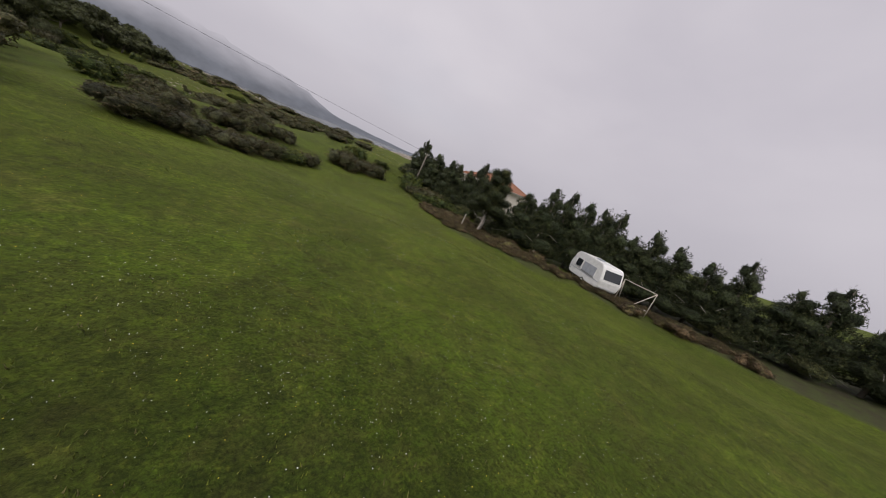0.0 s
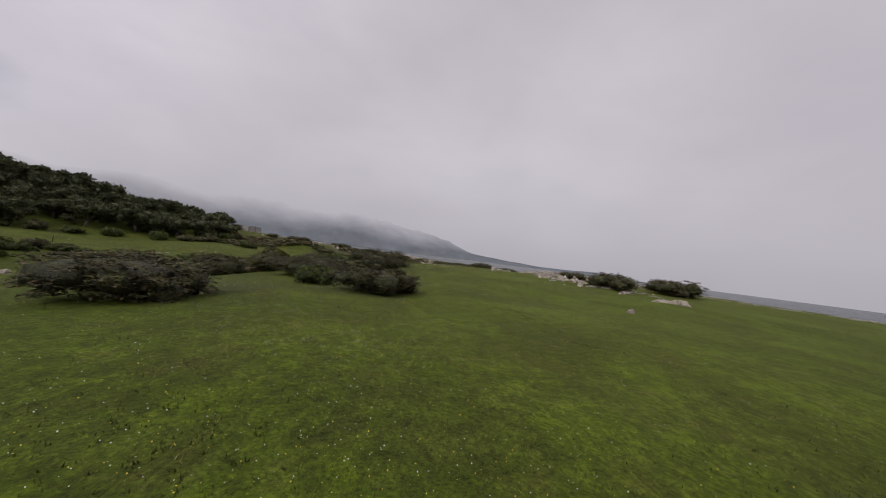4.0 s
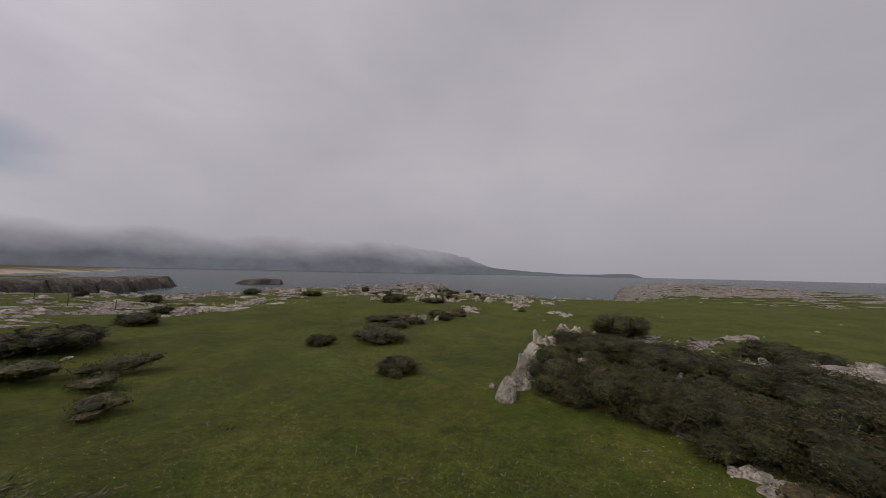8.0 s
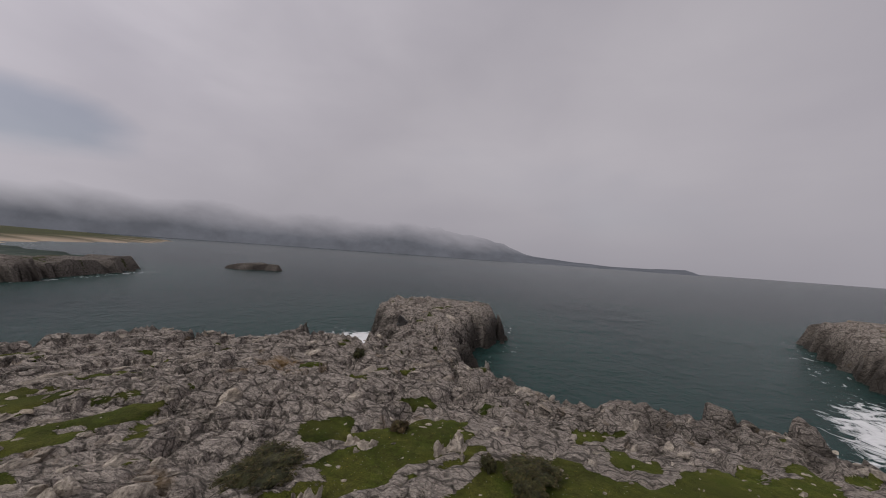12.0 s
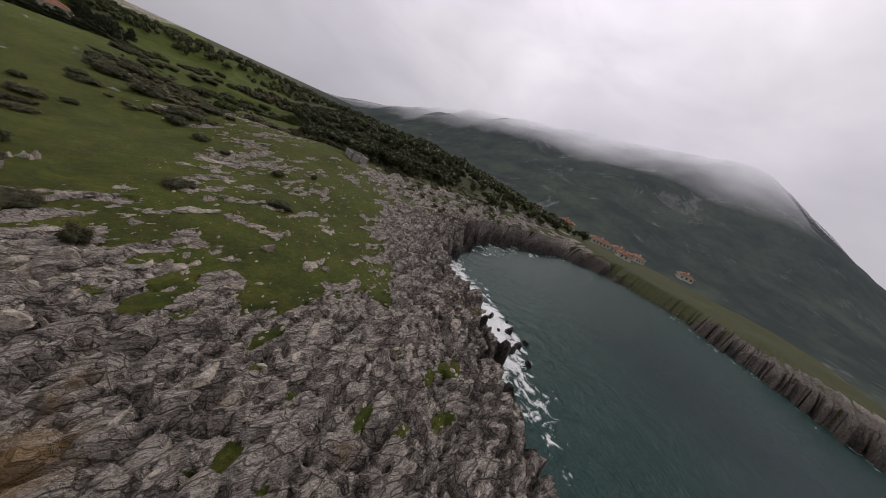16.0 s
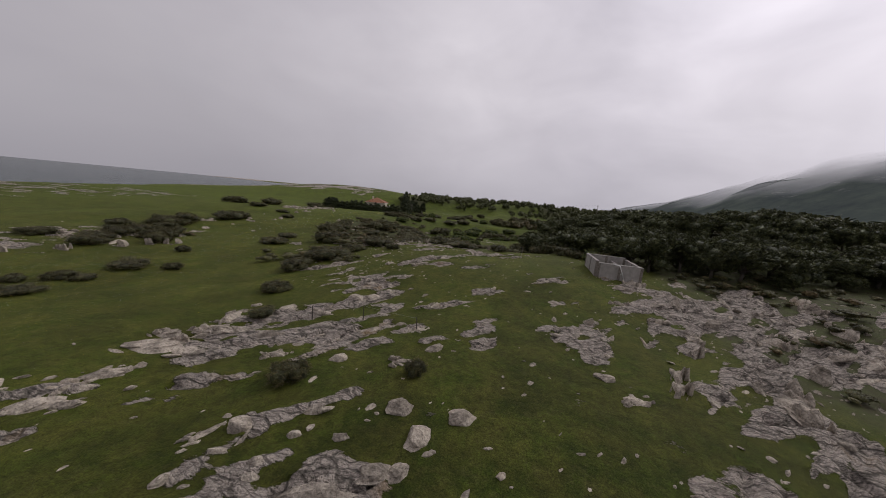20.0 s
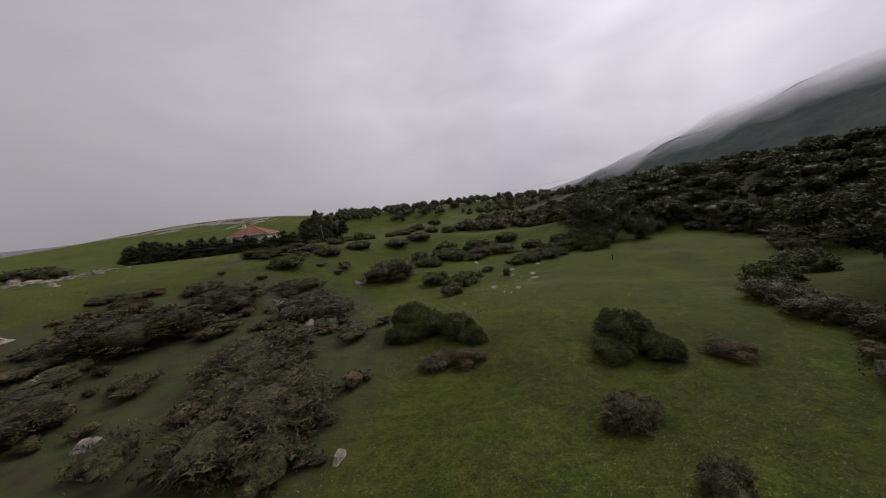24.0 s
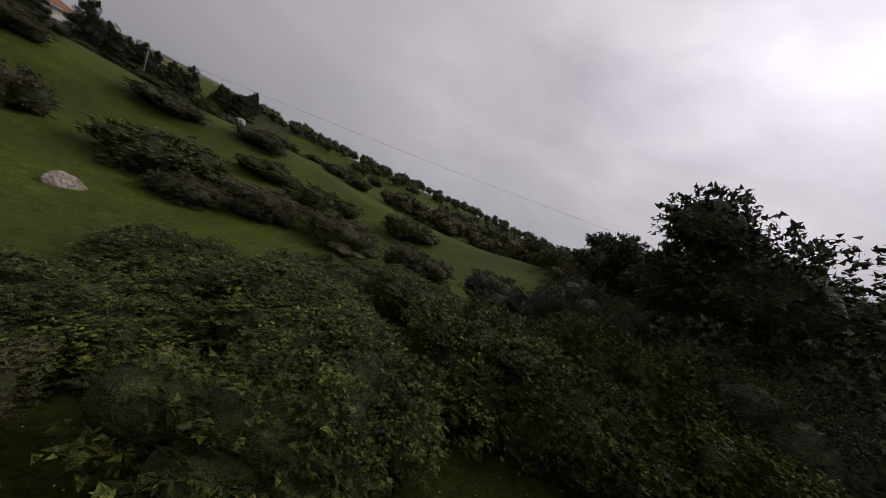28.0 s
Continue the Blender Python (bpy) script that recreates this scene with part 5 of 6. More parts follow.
lay_bushes([(-16.1, 29.2, 7.3, 2.2), (-25.5, 32.5, 6.0, 1.5), (-34.6, 26.9, 5.5, 1.5), (-37.5, 28.4, 5.0, 1.3), (-24.0, 9.4, 7.0, 1.7), (-30.0, 6.8, 1.9, 0.5), (-25.0, -19.6, 7.6, 3.0), (12.2, 19.6, 8, 2.0), (-12.2, 1.4, 8.5, 2.6), (-43.0, 28.4, 3.4, 1.3), (-23.5, 36.7, 4.0, 1.2), (-28.8, 35.6, 2.4, 0.9), (-35.4, 11.8, 2.2, 0.8), (-35.7, 14.3, 1.6, 0.7), (-20.9, -3.7, 8, 2.4), (-21.3, 4.9, 6.5, 1.9), (-13, -6, 7, 2.0), (-29, 22, 3.5, 0.9)],
           gorse_kinds, "scrub across the meadow")
lay_bushes([(-33.4, -11.6, 4.2, 1.7), (-32.0, -7.6, 3.0, 1.1), (-30.8, -14.6, 4.2, 1.6), (-51.2, -75.8, 8, 3.0), (-33.1, -36.8, 5.9, 2.0), (-23.8, -45.7, 7.9, 1.8), (-38.4, -12.7, 1.0, 1.0), (-43.2, -18.4, 3.2, 1.1), (-45.6, -18.9, 3.2, 1.2), (-47.6, -20.2, 2.8, 1.1), (-41.4, -18.2, 2.4, 0.9), (-33.9, -34.7, 8, 2.4), (-37.9, -31.9, 3.7, 1.4), (-41.0, -20.4, 2.3, 0.7), (-37.2, -17.0, 1.8, 0.8), (-28.7, -32.6, 4.0, 2.2), (-39.5, -35, 6, 1.9), (-44, -36, 6, 1.9), (-48.5, -33.5, 5, 1.7), (-30, -28, 5, 1.8)] + [(-35.5, -14.8, 2.0, 0.7), (-40, -42, 7, 2.2), (-47, -44, 6, 2.0), (-52, -30, 4, 1.8), (-34, -45, 6, 1.8), (-28, -52, 7, 2.0)],
           mixed, "bushes in the daisy meadow")
lay_bushes([(1.9, 41.8, 3.5, 1.71), (3.1, 40.6, 4.3, 1.66), (4.7, 39.8, 4.5, 1.44), (5.3, 38.1, 4.7, 1.55), (6.0, 37.0, 5.0, 1.54), (5.5, 46.5, 5.6, 1.52), (7.5, 44.4, 6.0, 1.45), (8.5, 41.9, 5.9, 1.62), (9.6, 40.1, 6.2, 1.57), (9.1, 38.0, 5.7, 1.67), (10.8, 53.4, 5.2, 1.97), (14.9, 46.0, 5.0, 1.17)],
           near_scrub, "gorse round the leaning slab")
lay_bushes([(-6.4, 59.7, 2.6, 0.59), (-2.9, 60.6, 2.9, 0.93), (-1.0, 61.6, 2.4, 0.86), (-8.2, 59.0, 3.7, 0.59), (-2.3, 59.6, 2.1, 0.72)],
           gorse_kinds + dry_kinds, "low scrub before the rim")
lay_bushes([(-9.2, 75.5, 3.3, 1.07), (-11.0, 76.5, 2.1, 0.67), (-10.2, 79.7, 2.5, 0.62), (-1.5, 95.9, 3.2, 0.65), (2.6, 93.8, 1.4, 0.63), (-12.1, 93.7, 3.7, 0.57), (-13.8, 83.7, 3.5, 0.61), (-1.8, 81.3, 2.6, 0.65), (-0.8, 78.8, 2.1, 0.57), (-12.8, 86.0, 3.5, 0.65), (3.8, 80.2, 1.8, 0.43), (-1.4, 87.8, 2.4, 0.76), (0.0, 88.0, 1.6, 0.79), (3.9, 87.0, 1.7, 0.53), (-7.7, 97.7, 1.2, 0.58)],
           gorse_kinds * 2 + dry_kinds, "low scrub along the rim")
lay_bushes([(-9.2, 72.8, 3.6, 1.40), (-3.9, 73.0, 3.9, 0.83), (-2.4, 80.2, 4.7, 0.90), (6.8, 66.6, 1.4, 0.48)],
           gorse_kinds + dry_kinds, "low scrub before the rim")
lay_bushes([(14.2, 30.8, 8.0, 2.01), (14.5, 27.0, 7.2, 2.10), (11.9, 21.9, 4.2, 1.35), (11.7, 32.8, 6.0, 1.36)],
           near_scrub, "gorse beside the path")
lay_bushes([(-6.2, 55.6, 2.6, 0.8), (-7.8, 55.0, 2.2, 0.6), (-4.9, 57.6, 2.0, 0.7)], gorse_kinds, "low scrub on the cliff top")
lay_bushes([(-5.6, -6.2, 2.6, 0.55), (-4.4, -5.2, 2.2, 0.5), (-6.8, -4.6, 2.8, 0.8), (-3.9, -6.9, 1.8, 0.35), (-3.2, -6.2, 1.5, 0.3), (-8.2, -3.6, 3.0, 1.0), (-6.2, -7.6, 2.4, 0.6)],
           gorse_kinds + dry_kinds, "low scrub along the turf path")

# leafy brambles and a thorn tree at the end of the walk, close by
near_bramble = [make_bush(40 + i, bramble_leaf, "tall leafy green bramble and hawthorn thicket", 20000, 0.027, 0.6, 14, "bush", 10) for i in range(2)]
near_gorse = make_bush(46, gorse_leaf, "dense dark olive gorse bush with fine brown tips", 20000, 0.020, 0.4, 14, "bush", 10)
for x, y, w, h in [(-6.6, -28.8, 5.5, 1.8), (-6.4, -25.2, 5.9, 1.9), (-9.5, -34.6, 6.9, 1.5)]:
    set_thing(near_gorse, x, y, w, w * 0.85, h, sink=0.1, group="gorse beside the turf path")
near_thorn = make_bush(44, oak_leaf, "dark small-leaved thorn bush with ragged top", 26000, 0.018, 0.5, 18, "bush", 11)
for x, y, w, h, kind in [(-46.6, -23.0, 4.6, 1.35, 0), (-50.2, -23.4, 4.4, 1.9, 1), (-53.0, -24.2, 4.2, 2.3, 0), (-48.2, -21.4, 3.6, 1.3, 1), (-51.6, -21.8, 3.4, 1.8, 0), (-45.0, -21.0, 3.2, 0.95, 1), (-53.8, -21.6, 3.2, 1.9, 1), (-46.0, -26.2, 4.5, 1.1, 1), (-43.8, -24.2, 3.6, 0.95, 0), (-49.0, -26.6, 4.6, 1.4, 1), (-53.6, -22.9, 3.4, 2.5, 0), (-53.4, -20.2, 3.0, 1.7, 1), (-51.6, -19.6, 2.4, 0.9, 0)]:
    set_thing(near_bramble[kind], x, y, w, w * 0.85, h, sink=0.1, group="brambles in the corner of the meadow")
for x, y, w, h, kind in [(-28.8, 1.6, 3.2, 1.9, 0), (-29.8, 3.0, 2.6, 1.45, 1), (-28.3, 3.4, 2.4, 1.1, 0), (-31.3, 3.8, 2.4, 1.45, 1), (-31.9, 4.9, 1.8, 1.0, 0), (-38.0, 7.6, 2.8, 1.6, 1), (-38.6, 9.0, 2.2, 1.1, 0), (-37.0, 8.6, 2.0, 0.9, 1)]:
    set_thing(near_bramble[kind], x, y, w, w * 0.85, h, sink=0.1, group="scrub across the meadow")
lay_bushes([(-31.4, 6.8, 2.2, 0.6), (-30.2, 6.4, 1.6, 0.5), (-40.8, 9.6, 2.0, 0.6)], dry_kinds, "dead scrub in the meadow")
for x, y, w, h in [(-53.6, -26.4, 4.2, 3.2), (-60.8, -22.6, 4.6, 4.2), (-55.4, -22.6, 4.0, 3.0)]:
    set_thing(near_thorn, x, y, w, w * 0.9, h, sink=0.1, group="thorn bushes before the wood")


def make_oak(seed, leaves, size):
    """A holm oak 1 wide and 1 high."""
    rng = np.random.default_rng(seed)
    t = thing("tree", "dark evergreen oak with a dense rounded crown", "tree")
    ls = [(0, 0, 0.62, 0.30, 0.30, 0.28)]
    for i in range(9):
        a = 2.4 * i + rng.uniform(-0.3, 0.3)
        q, s = rng.uniform(0.2, 0.34), rng.uniform(0.13, 0.21)
        ls.append((math.cos(a) * q, math.sin(a) * q, rng.uniform(0.22, 0.84), s, s, s * 0.95))
    p, n = crown_points(ls, leaves, rng, 0.06, (0.72, 1.1), clump=9)
    leafy("crown", *leaf_arrays(p, n, size * 1.3, rng, 0.7), oak_leaf, t)
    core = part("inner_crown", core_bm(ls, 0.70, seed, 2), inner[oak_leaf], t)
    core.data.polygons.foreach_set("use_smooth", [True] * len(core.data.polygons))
    lean = rng.uniform(-0.06, 0.06, 2)
    part("trunk", tube_bm([(0, 0, -0.05), (lean[0] * 0.5, lean[1] * 0.5, 0.2), (lean[0], lean[1], 0.55)], [0.035, 0.027, 0.014], 7), bark_mat, t)
    for l in ls[1:6]:
        part("limb", tube_bm([(lean[0] * 0.5, lean[1] * 0.5, 0.2), (l[0] * 0.6, l[1] * 0.6, l[2] * 0.75), (l[0], l[1], l[2])], [0.018, 0.011, 0.005], 5), bark_mat, t)
    return t


oaks = [make_oak(60 + i, 4400, 0.036) for i in range(4)]
set_thing(make_oak(72, 22000, 0.017), -57.0, -25.4, 7.0, 7.0, 6.3, group='oaks of the wood')
for x, y, w, h in [(-63, -31, 6, 5.5), (-61, -38, 5, 5.0)]:
    set_thing(oaks[plant_rng.randrange(4)], x, y, w, w, h, group="oaks of the wood")
wood_rng = random.Random(31)
EDGE_Y, EDGE_X = [-75, -60, -34, -26, -22, -12, -1, 3, 6, 18, 28, 36], [-56, -58, -60, -66, -70, -69.5, -58, -50, -46.5, -46.5, -53, -57]
for i in range(15):
    for j in range(24):
        x, y = -45 - i * 4.4 + wood_rng.uniform(-1.6, 1.6), -74 + j * 4.7 + wood_rng.uniform(-1.6, 1.6)
        inside = float(np.interp(y, EDGE_Y, EDGE_X)) - 2.0 - x
        if inside < 0 or y > 36 or x < -104 or (inside > 18 and wood_rng.random() < 0.25):
            continue
        w = wood_rng.uniform(5.0, 7.2)
        set_thing(oaks[wood_rng.randrange(4)], x, y, w, w * wood_rng.uniform(0.85, 1.0), wood_rng.uniform(5.2, 6.8) * (0.76 if y > -10 else 0.6), group="oaks of the wood")
for y in np.arange(-70, 36, 2.6):
    x = float(np.interp(y, EDGE_Y, EDGE_X)) - wood_rng.uniform(-0.6, 1.0)
    set_thing(wood_rng.choice(bramble_kinds + gorse_kinds * 2), x, y, wood_rng.uniform(2.6, 4.2), wood_rng.uniform(2.4, 3.4), wood_rng.uniform(1.0, 2.4), sink=0.1, group="brambles along the wood")


_hb = bmesh.new()
bmesh.ops.create_icosphere(_hb, subdivisions=2, radius=1.0)
HEART = (np.array([v.co[:] for v in _hb.verts]), np.array([[v.index for v in f.verts] for f in _hb.faces]))
_hb.free()


def far_crowns(name, label, spots, leaf_mat, leaves=150, size=0.9, seed=3, tall=(3.0, 6.0), broad=1.0, heart=0.74, wide=0.8):
    """Trees too far to tell apart: one mesh of clumped crowns on the ground."""
    rng = np.random.default_rng(seed)
    vs, fs, off = [], [], 0
    for x, y in spots:
        z = float(ground_height(np.array([x]), np.array([y]), fine=False)[0])
        h = rng.uniform(*tall)
        w = h * rng.uniform(0.8, 1.3) * broad
        ls = [(x, y, z + h * 0.5, w * 0.42, w * 0.42, h * 0.48)] + [(x + rng.uniform(-0.4, 0.4) * w, y + rng.uniform(-0.4, 0.4) * w, z + h * rng.uniform(0.3, 0.75), w * 0.25, w * 0.25, h * 0.25) for _ in range(3)]
        p, n = crown_points(ls, leaves, rng, -99, (0.55, 1.05))
        v, f = leaf_arrays(p, n, size * h / 5, rng, wide)
        vs.append(v)
        fs.append(f + off)
        off += len(v)
        for l in ls:
            hv = HEART[0] * (1 + 0.12 * rng.normal(size=(len(HEART[0]), 1))) * np.array(l[3:]) * heart + np.array(l[:3])
            vs.append(hv)
            fs.append(HEART[1] + off)
            off += len(hv)
    return tagged(new(name, fast_mesh(name, np.concatenate(vs), np.concatenate(fs), leaf_mat)), label, "trees", kind="stuff")


scrub_rng = random.Random(21)
low_spots = []
for cx, cy, rx, ry, count in [(-17, 4, 7.5, 11, 24), (-20, 41, 9, 4, 9), (9, 37, 6, 5, 8), (-13, -26, 6, 8, 9), (-36, 27, 7, 3, 8), (-40, -33, 9, 5, 8), (-40, 20.5, 7, 5, 44), (-46, 15, 4, 4.5, 18), (-22, 29.5, 6, 2.2, 14), (-35, 24.5, 4, 2.6, 14)]:
    for _ in range(count):
        a, q = scrub_rng.uniform(0, 6.28), math.sqrt(scrub_rng.random())
        low_spots.append((cx + rx * q * math.cos(a), cy + ry * q * math.sin(a)))
far_crowns("low_scrub", "low olive-brown gorse and heather between the bushes", low_spots, gorse_leaf, 520, 0.62, 22, (0.45, 0.95), 2.7, 0.66, 0.4)

wr = np.random.default_rng(12)
south = [(x, y) for x, y in zip(wr.uniform(-150, 25, 420), -112 - wr.gamma(2.0, 26, 420)) if not (-46 < x < 16 and y > -128)]
far_crowns("far_woods", "far dark woods on the southern skyline", south, oak_leaf, 130, 1.0, 4, (2.0, 4.4))
west = [(x, y) for x, y in zip(wr.uniform(-195, -104, 420), wr.uniform(-120, 46, 420))]
far_crowns("hill_woods", "evergreen wood running down the hill to the bay", west, oak_leaf, 120, 1.0, 5, (3.0, 5.5))
rows = [(x, y) for x, y in zip(wr.uniform(-66, -42, 60), -72 + wr.normal(0, 6.0, 60))] + [(x, y) for x, y in zip(wr.uniform(-66, -50, 40), wr.uniform(-92, -50, 40))]
mat_spots = [(x, y) for x, y in zip(wr.uniform(-7.2, -1, 190), wr.uniform(-85, -77.2, 190))] + [(-4.5 + 13 * u + wr.normal(0, 0.7), -85.5 - 17 * u + wr.normal(0, 0.9)) for u in wr.uniform(size=150)]
far_crowns("dead_undergrowth", "mat of dead brown bracken and twigs under the hedge", mat_spots, brown_twig, 480, 2.6, 8, (0.28, 0.55), 2.2, 0.5, 0.07)
far_crowns("field_thicket", "thicket of dark shrubs along the field edge", rows, gorse_leaf, 170, 0.6, 6, (1.6, 3.4))

# ---- conifer hedge ----


def make_cypress(seed):
    """A ragged cypress 1 wide and 1 high."""
    rng = np.random.default_rng(seed)
    t = thing("tree", "dark ragged cypress of a tall windbreak hedge", "tree")
    vs, ns = [], []
    ls = []
    for i in range(24):
        u = i / 23
        z = 0.12 + 0.82 * u
        a = 2.4 * i + rng.uniform(-0.4, 0.4)
        r = (0.50 * (1 - u) ** 0.7 + 0.05) * rng.uniform(0.7, 1.1)
        ls.append((math.cos(a) * r * 0.55, math.sin(a) * r * 0.55, z, r * 0.52, r * 0.52, 0.07 + 0.03 * (1 - u)))
    p, n = crown_points(ls, 11000, rng, 0.06, (0.7, 1.12))
    n = n * (1, 1, 0.2) + (0, 0, 0.25)
    n /= np.linalg.norm(n, axis=1, keepdims=True)
    leafy("crown", *leaf_arrays(p, n, 0.041, rng, 0.28), cypress_leaf, t)
    part("inner_crown", core_bm(ls[::2], 0.85, seed), cypress_leaf, t)
    part("trunk", tube_bm([(0, 0, -0.04), (0.01, 0, 0.5), (0, 0.01, 0.95)], [0.035, 0.022, 0.005], 7), bark_mat, t)
    for i in range(6):
        a, u = 1.05 * i, 0.08 + 0.05 * i
        part("dead_branch", tube_bm([(0, 0, u), (math.cos(a) * 0.2, math.sin(a) * 0.2, u + 0.03), (math.cos(a) * 0.42, math.sin(a) * 0.42, u - 0.02)], [0.010, 0.006, 0.002], 4), pale_bark, t)
    return t


cypresses = [make_cypress(80 + i) for i in range(4)]
for ax, ay, bx, by, count, high in [(19, -122, 10.5, -98, 11, 6.9), (9.4, -96, 3.6, -87.5, 7, 6.7), (2.2, -86.6, 0.8, -85.0, 2, 6.4), (0.6, -73.5, -0.2, -59, 7, 6.0), (2, -56, 27, -45, 15, 4.2), (30, -46, 34, -60, 4, 4.6)]:
    for i in range(count):
        u = i / (count - 1)
        w = plant_rng.uniform(4.6, 6.0)
        set_thing(plant_rng.choice(cypresses), ax + (bx - ax) * u + plant_rng.uniform(-0.4, 0.4), ay + (by - ay) * u + plant_rng.uniform(-0.4, 0.4), w, w, high * plant_rng.uniform(0.85, 1.15), group="cypress hedge round the house")

# the bare-trunked tree at the end of the hedge
bare = thing("tree", "tall old cypress with several pale bare trunks", "tree")
br = np.random.default_rng(91)
for i, (x, y) in enumerate([(0.0, 0.0), (0.5, 0.35)]):
    part("trunk", tube_bm([(x - 0.35, y - 0.1, -0.2), (x - 0.1, y, 0.9), (x * 0.6, y, 2.4), (x * 0.4, y * 0.5, 5.6)], [0.13, 0.10, 0.085, 0.02], 8), pale_bark, bare)
for i in range(8):
    a = 0.8 * i + 0.4
    part("dead_branch", tube_bm([(0, 0, 0.9 + 0.12 * i), (0.5 * math.cos(a), 0.5 * math.sin(a), 1.15 + 0.12 * i), (0.9 * math.cos(a), 0.9 * math.sin(a), 1.0 + 0.1 * i)], [0.025, 0.014, 0.005], 5), pale_bark, bare)
ls = [(0, 0, 3.6, 1.0, 1.0, 1.8)] + [(math.cos(2.4 * i) * (1.25 - 0.055 * i), math.sin(2.4 * i) * (1.25 - 0.055 * i), 2.1 + 0.25 * i, 0.95 - 0.03 * i, 0.95 - 0.03 * i, 0.42) for i in range(16)]
p, n = crown_points(ls, 34000, br, 1.2, (0.75, 1.15))
leafy("crown", *leaf_arrays(p, n * (1, 1, 0.2) + (0, 0, 0.35), 0.11, br, 0.26), cypress_leaf, bare)
part("inner_crown", core_bm(ls, 0.8, 4), cypress_leaf, bare)
set_thing(bare, -2.6, -83.6, 1.12, 1.12, 1.1, 0)
set_thing(cypresses[1], 0.8, -76.0, 5.4, 5.4, 7.4, group="cypress hedge round the house")


# ---- caravan and frame by the hedge ----
white_paint = plain("weathered_white_paint", (0.62, 0.62, 0.60), (0.74, 0.74, 0.72), 3.0, 0.45, 0, 0.002)
grey_panel = plain("grey_faded_panel", (0.30, 0.32, 0.35), (0.38, 0.40, 0.43), 3.0, 0.4)
rubber_mat = plain("black_rubber", (0.012, 0.012, 0.012), (0.025, 0.025, 0.025), 8.0, 0.8)
steel_mat = plain("galvanised_steel", (0.28, 0.28, 0.28), (0.42, 0.41, 0.40), 5.0, 0.5, 0.5)
rust_mat = plain("pale_rusty_tube", (0.30, 0.25, 0.20), (0.42, 0.38, 0.34), 7.0, 0.75)
glass_mat, _gt, _gs = material("dark_window_glass")
_gs.inputs["Base Color"].default_value = (0.02, 0.024, 0.028, 1)
_gs.inputs["Roughness"].default_value = 0.06
wood_mat = plain("weathered_grey_wood", (0.11, 0.095, 0.078), (0.23, 0.205, 0.175), 9.0, 0.9, 0, 0.01)
dark_wood = plain("dark_old_wood", (0.030, 0.025, 0.020), (0.065, 0.055, 0.045), 9.0, 0.9, 0, 0.01)


def at_ground(x, y):
    return float(ground_height(np.array([float(x)]), np.array([float(y)]), fine=False)[0])


def profile_bm(points, x0, x1, bevel=0.0):
    """A prism: an outline of (y, z) drawn out from x0 to x1."""
    bm = bmesh.new()
    a = [bm.verts.new((x0, y, z)) for y, z in points]
    b = [bm.verts.new((x1, y, z)) for y, z in points]
    bm.faces.new(a)
    bm.faces.new(list(reversed(b)))
    for i in range(len(a)):
        j = (i + 1) % len(a)
        bm.faces.new((a[i], b[i], b[j], a[j]))
    bmesh.ops.recalc_face_normals(bm, faces=bm.faces)
    if bevel:
        bmesh.ops.bevel(bm, geom=list(bm.edges), offset=bevel, segments=2, affect="EDGES")
    return bm


def wheel_parts(parent, x, y, r=0.30, w=0.18):
    rim = part("wheel", tube_bm([(x - w / 2, y, r), (x + w / 2, y, r)], r, 20), rubber_mat, parent, "black rubber tyre")
    part("rim", tube_bm([(x - w / 2 - 0.01, y, r), (x + w / 2 + 0.01, y, r)], r * 0.6, 16), white_paint, rim)


van = thing("caravan", "old white touring caravan parked beside the cypress hedge", "caravan")
part("body", profile_bm([(-2.1, 0.55), (-2.25, 1.2), (-1.95, 2.25), (-1.6, 2.45), (1.6, 2.5), (1.95, 2.3), (2.3, 1.35), (2.2, 0.6), (2.0, 0.42), (-1.9, 0.42)], -1.03, 1.03, 0.05), white_paint, van)
part("chassis", box_bm(-0.85, 0.85, -2.0, 2.0, 0.30, 0.42), rubber_mat, van)
for wx, w0, w1, z0, z1 in [(-1.04, -1.35, 0.45, 1.12, 1.9), (-1.04, 0.65, 1.45, 1.25, 1.9), (1.04, -1.4, -0.2, 1.25, 1.9), (1.04, 0.5, 1.5, 1.25, 1.9)]:
    pane = part("window", box_bm(wx - 0.02, wx + 0.02, w0, w1, z0, z1, 0.015), grey_panel if w0 == -1.35 else glass_mat, van, "grey shuttered window" if w0 == -1.35 else "dark window")
    for y in (w0 - 0.03, w1 + 0.03):
        part("frame", box_bm(wx - 0.03, wx + 0.03, y - 0.03, y + 0.03, z0 - 0.05, z1 + 0.05), white_paint, pane)
    part("sill", box_bm(wx - 0.035, wx + 0.035, w0 - 0.06, w1 + 0.06, z0 - 0.07, z0 - 0.02), steel_mat, pane)
part("front_window", profile_bm([(1.99, 2.15), (2.24, 1.5), (2.27, 1.52), (2.02, 2.17)], -0.85, 0.85), glass_mat, van)
part("rear_window", profile_bm([(-2.02, 2.1), (-2.24, 1.35), (-2.27, 1.37), (-2.05, 2.12)], -0.8, 0.8), glass_mat, van)
door = part("door", box_bm(1.02, 1.06, -0.1, 0.45, 0.5, 2.2, 0.01), white_paint, van)
part("door_handle", box_bm(1.06, 1.09, 0.32, 0.40, 1.2, 1.24), steel_mat, door)
part("roof_vent", box_bm(-0.25, 0.25, -0.3, 0.3, 2.46, 2.58, 0.03), grey_panel, van)
part("trim_strip", box_bm(-1.05, -1.03, -2.1, 2.1, 0.95, 1.0), grey_panel, van)
part("drawbar", tube_bm([(-0.5, 2.0, 0.38), (0, 3.1, 0.42)], 0.035, 6), steel_mat, van)
part("drawbar", tube_bm([(0.5, 2.0, 0.38), (0, 3.1, 0.42)], 0.035, 6), steel_mat, van)
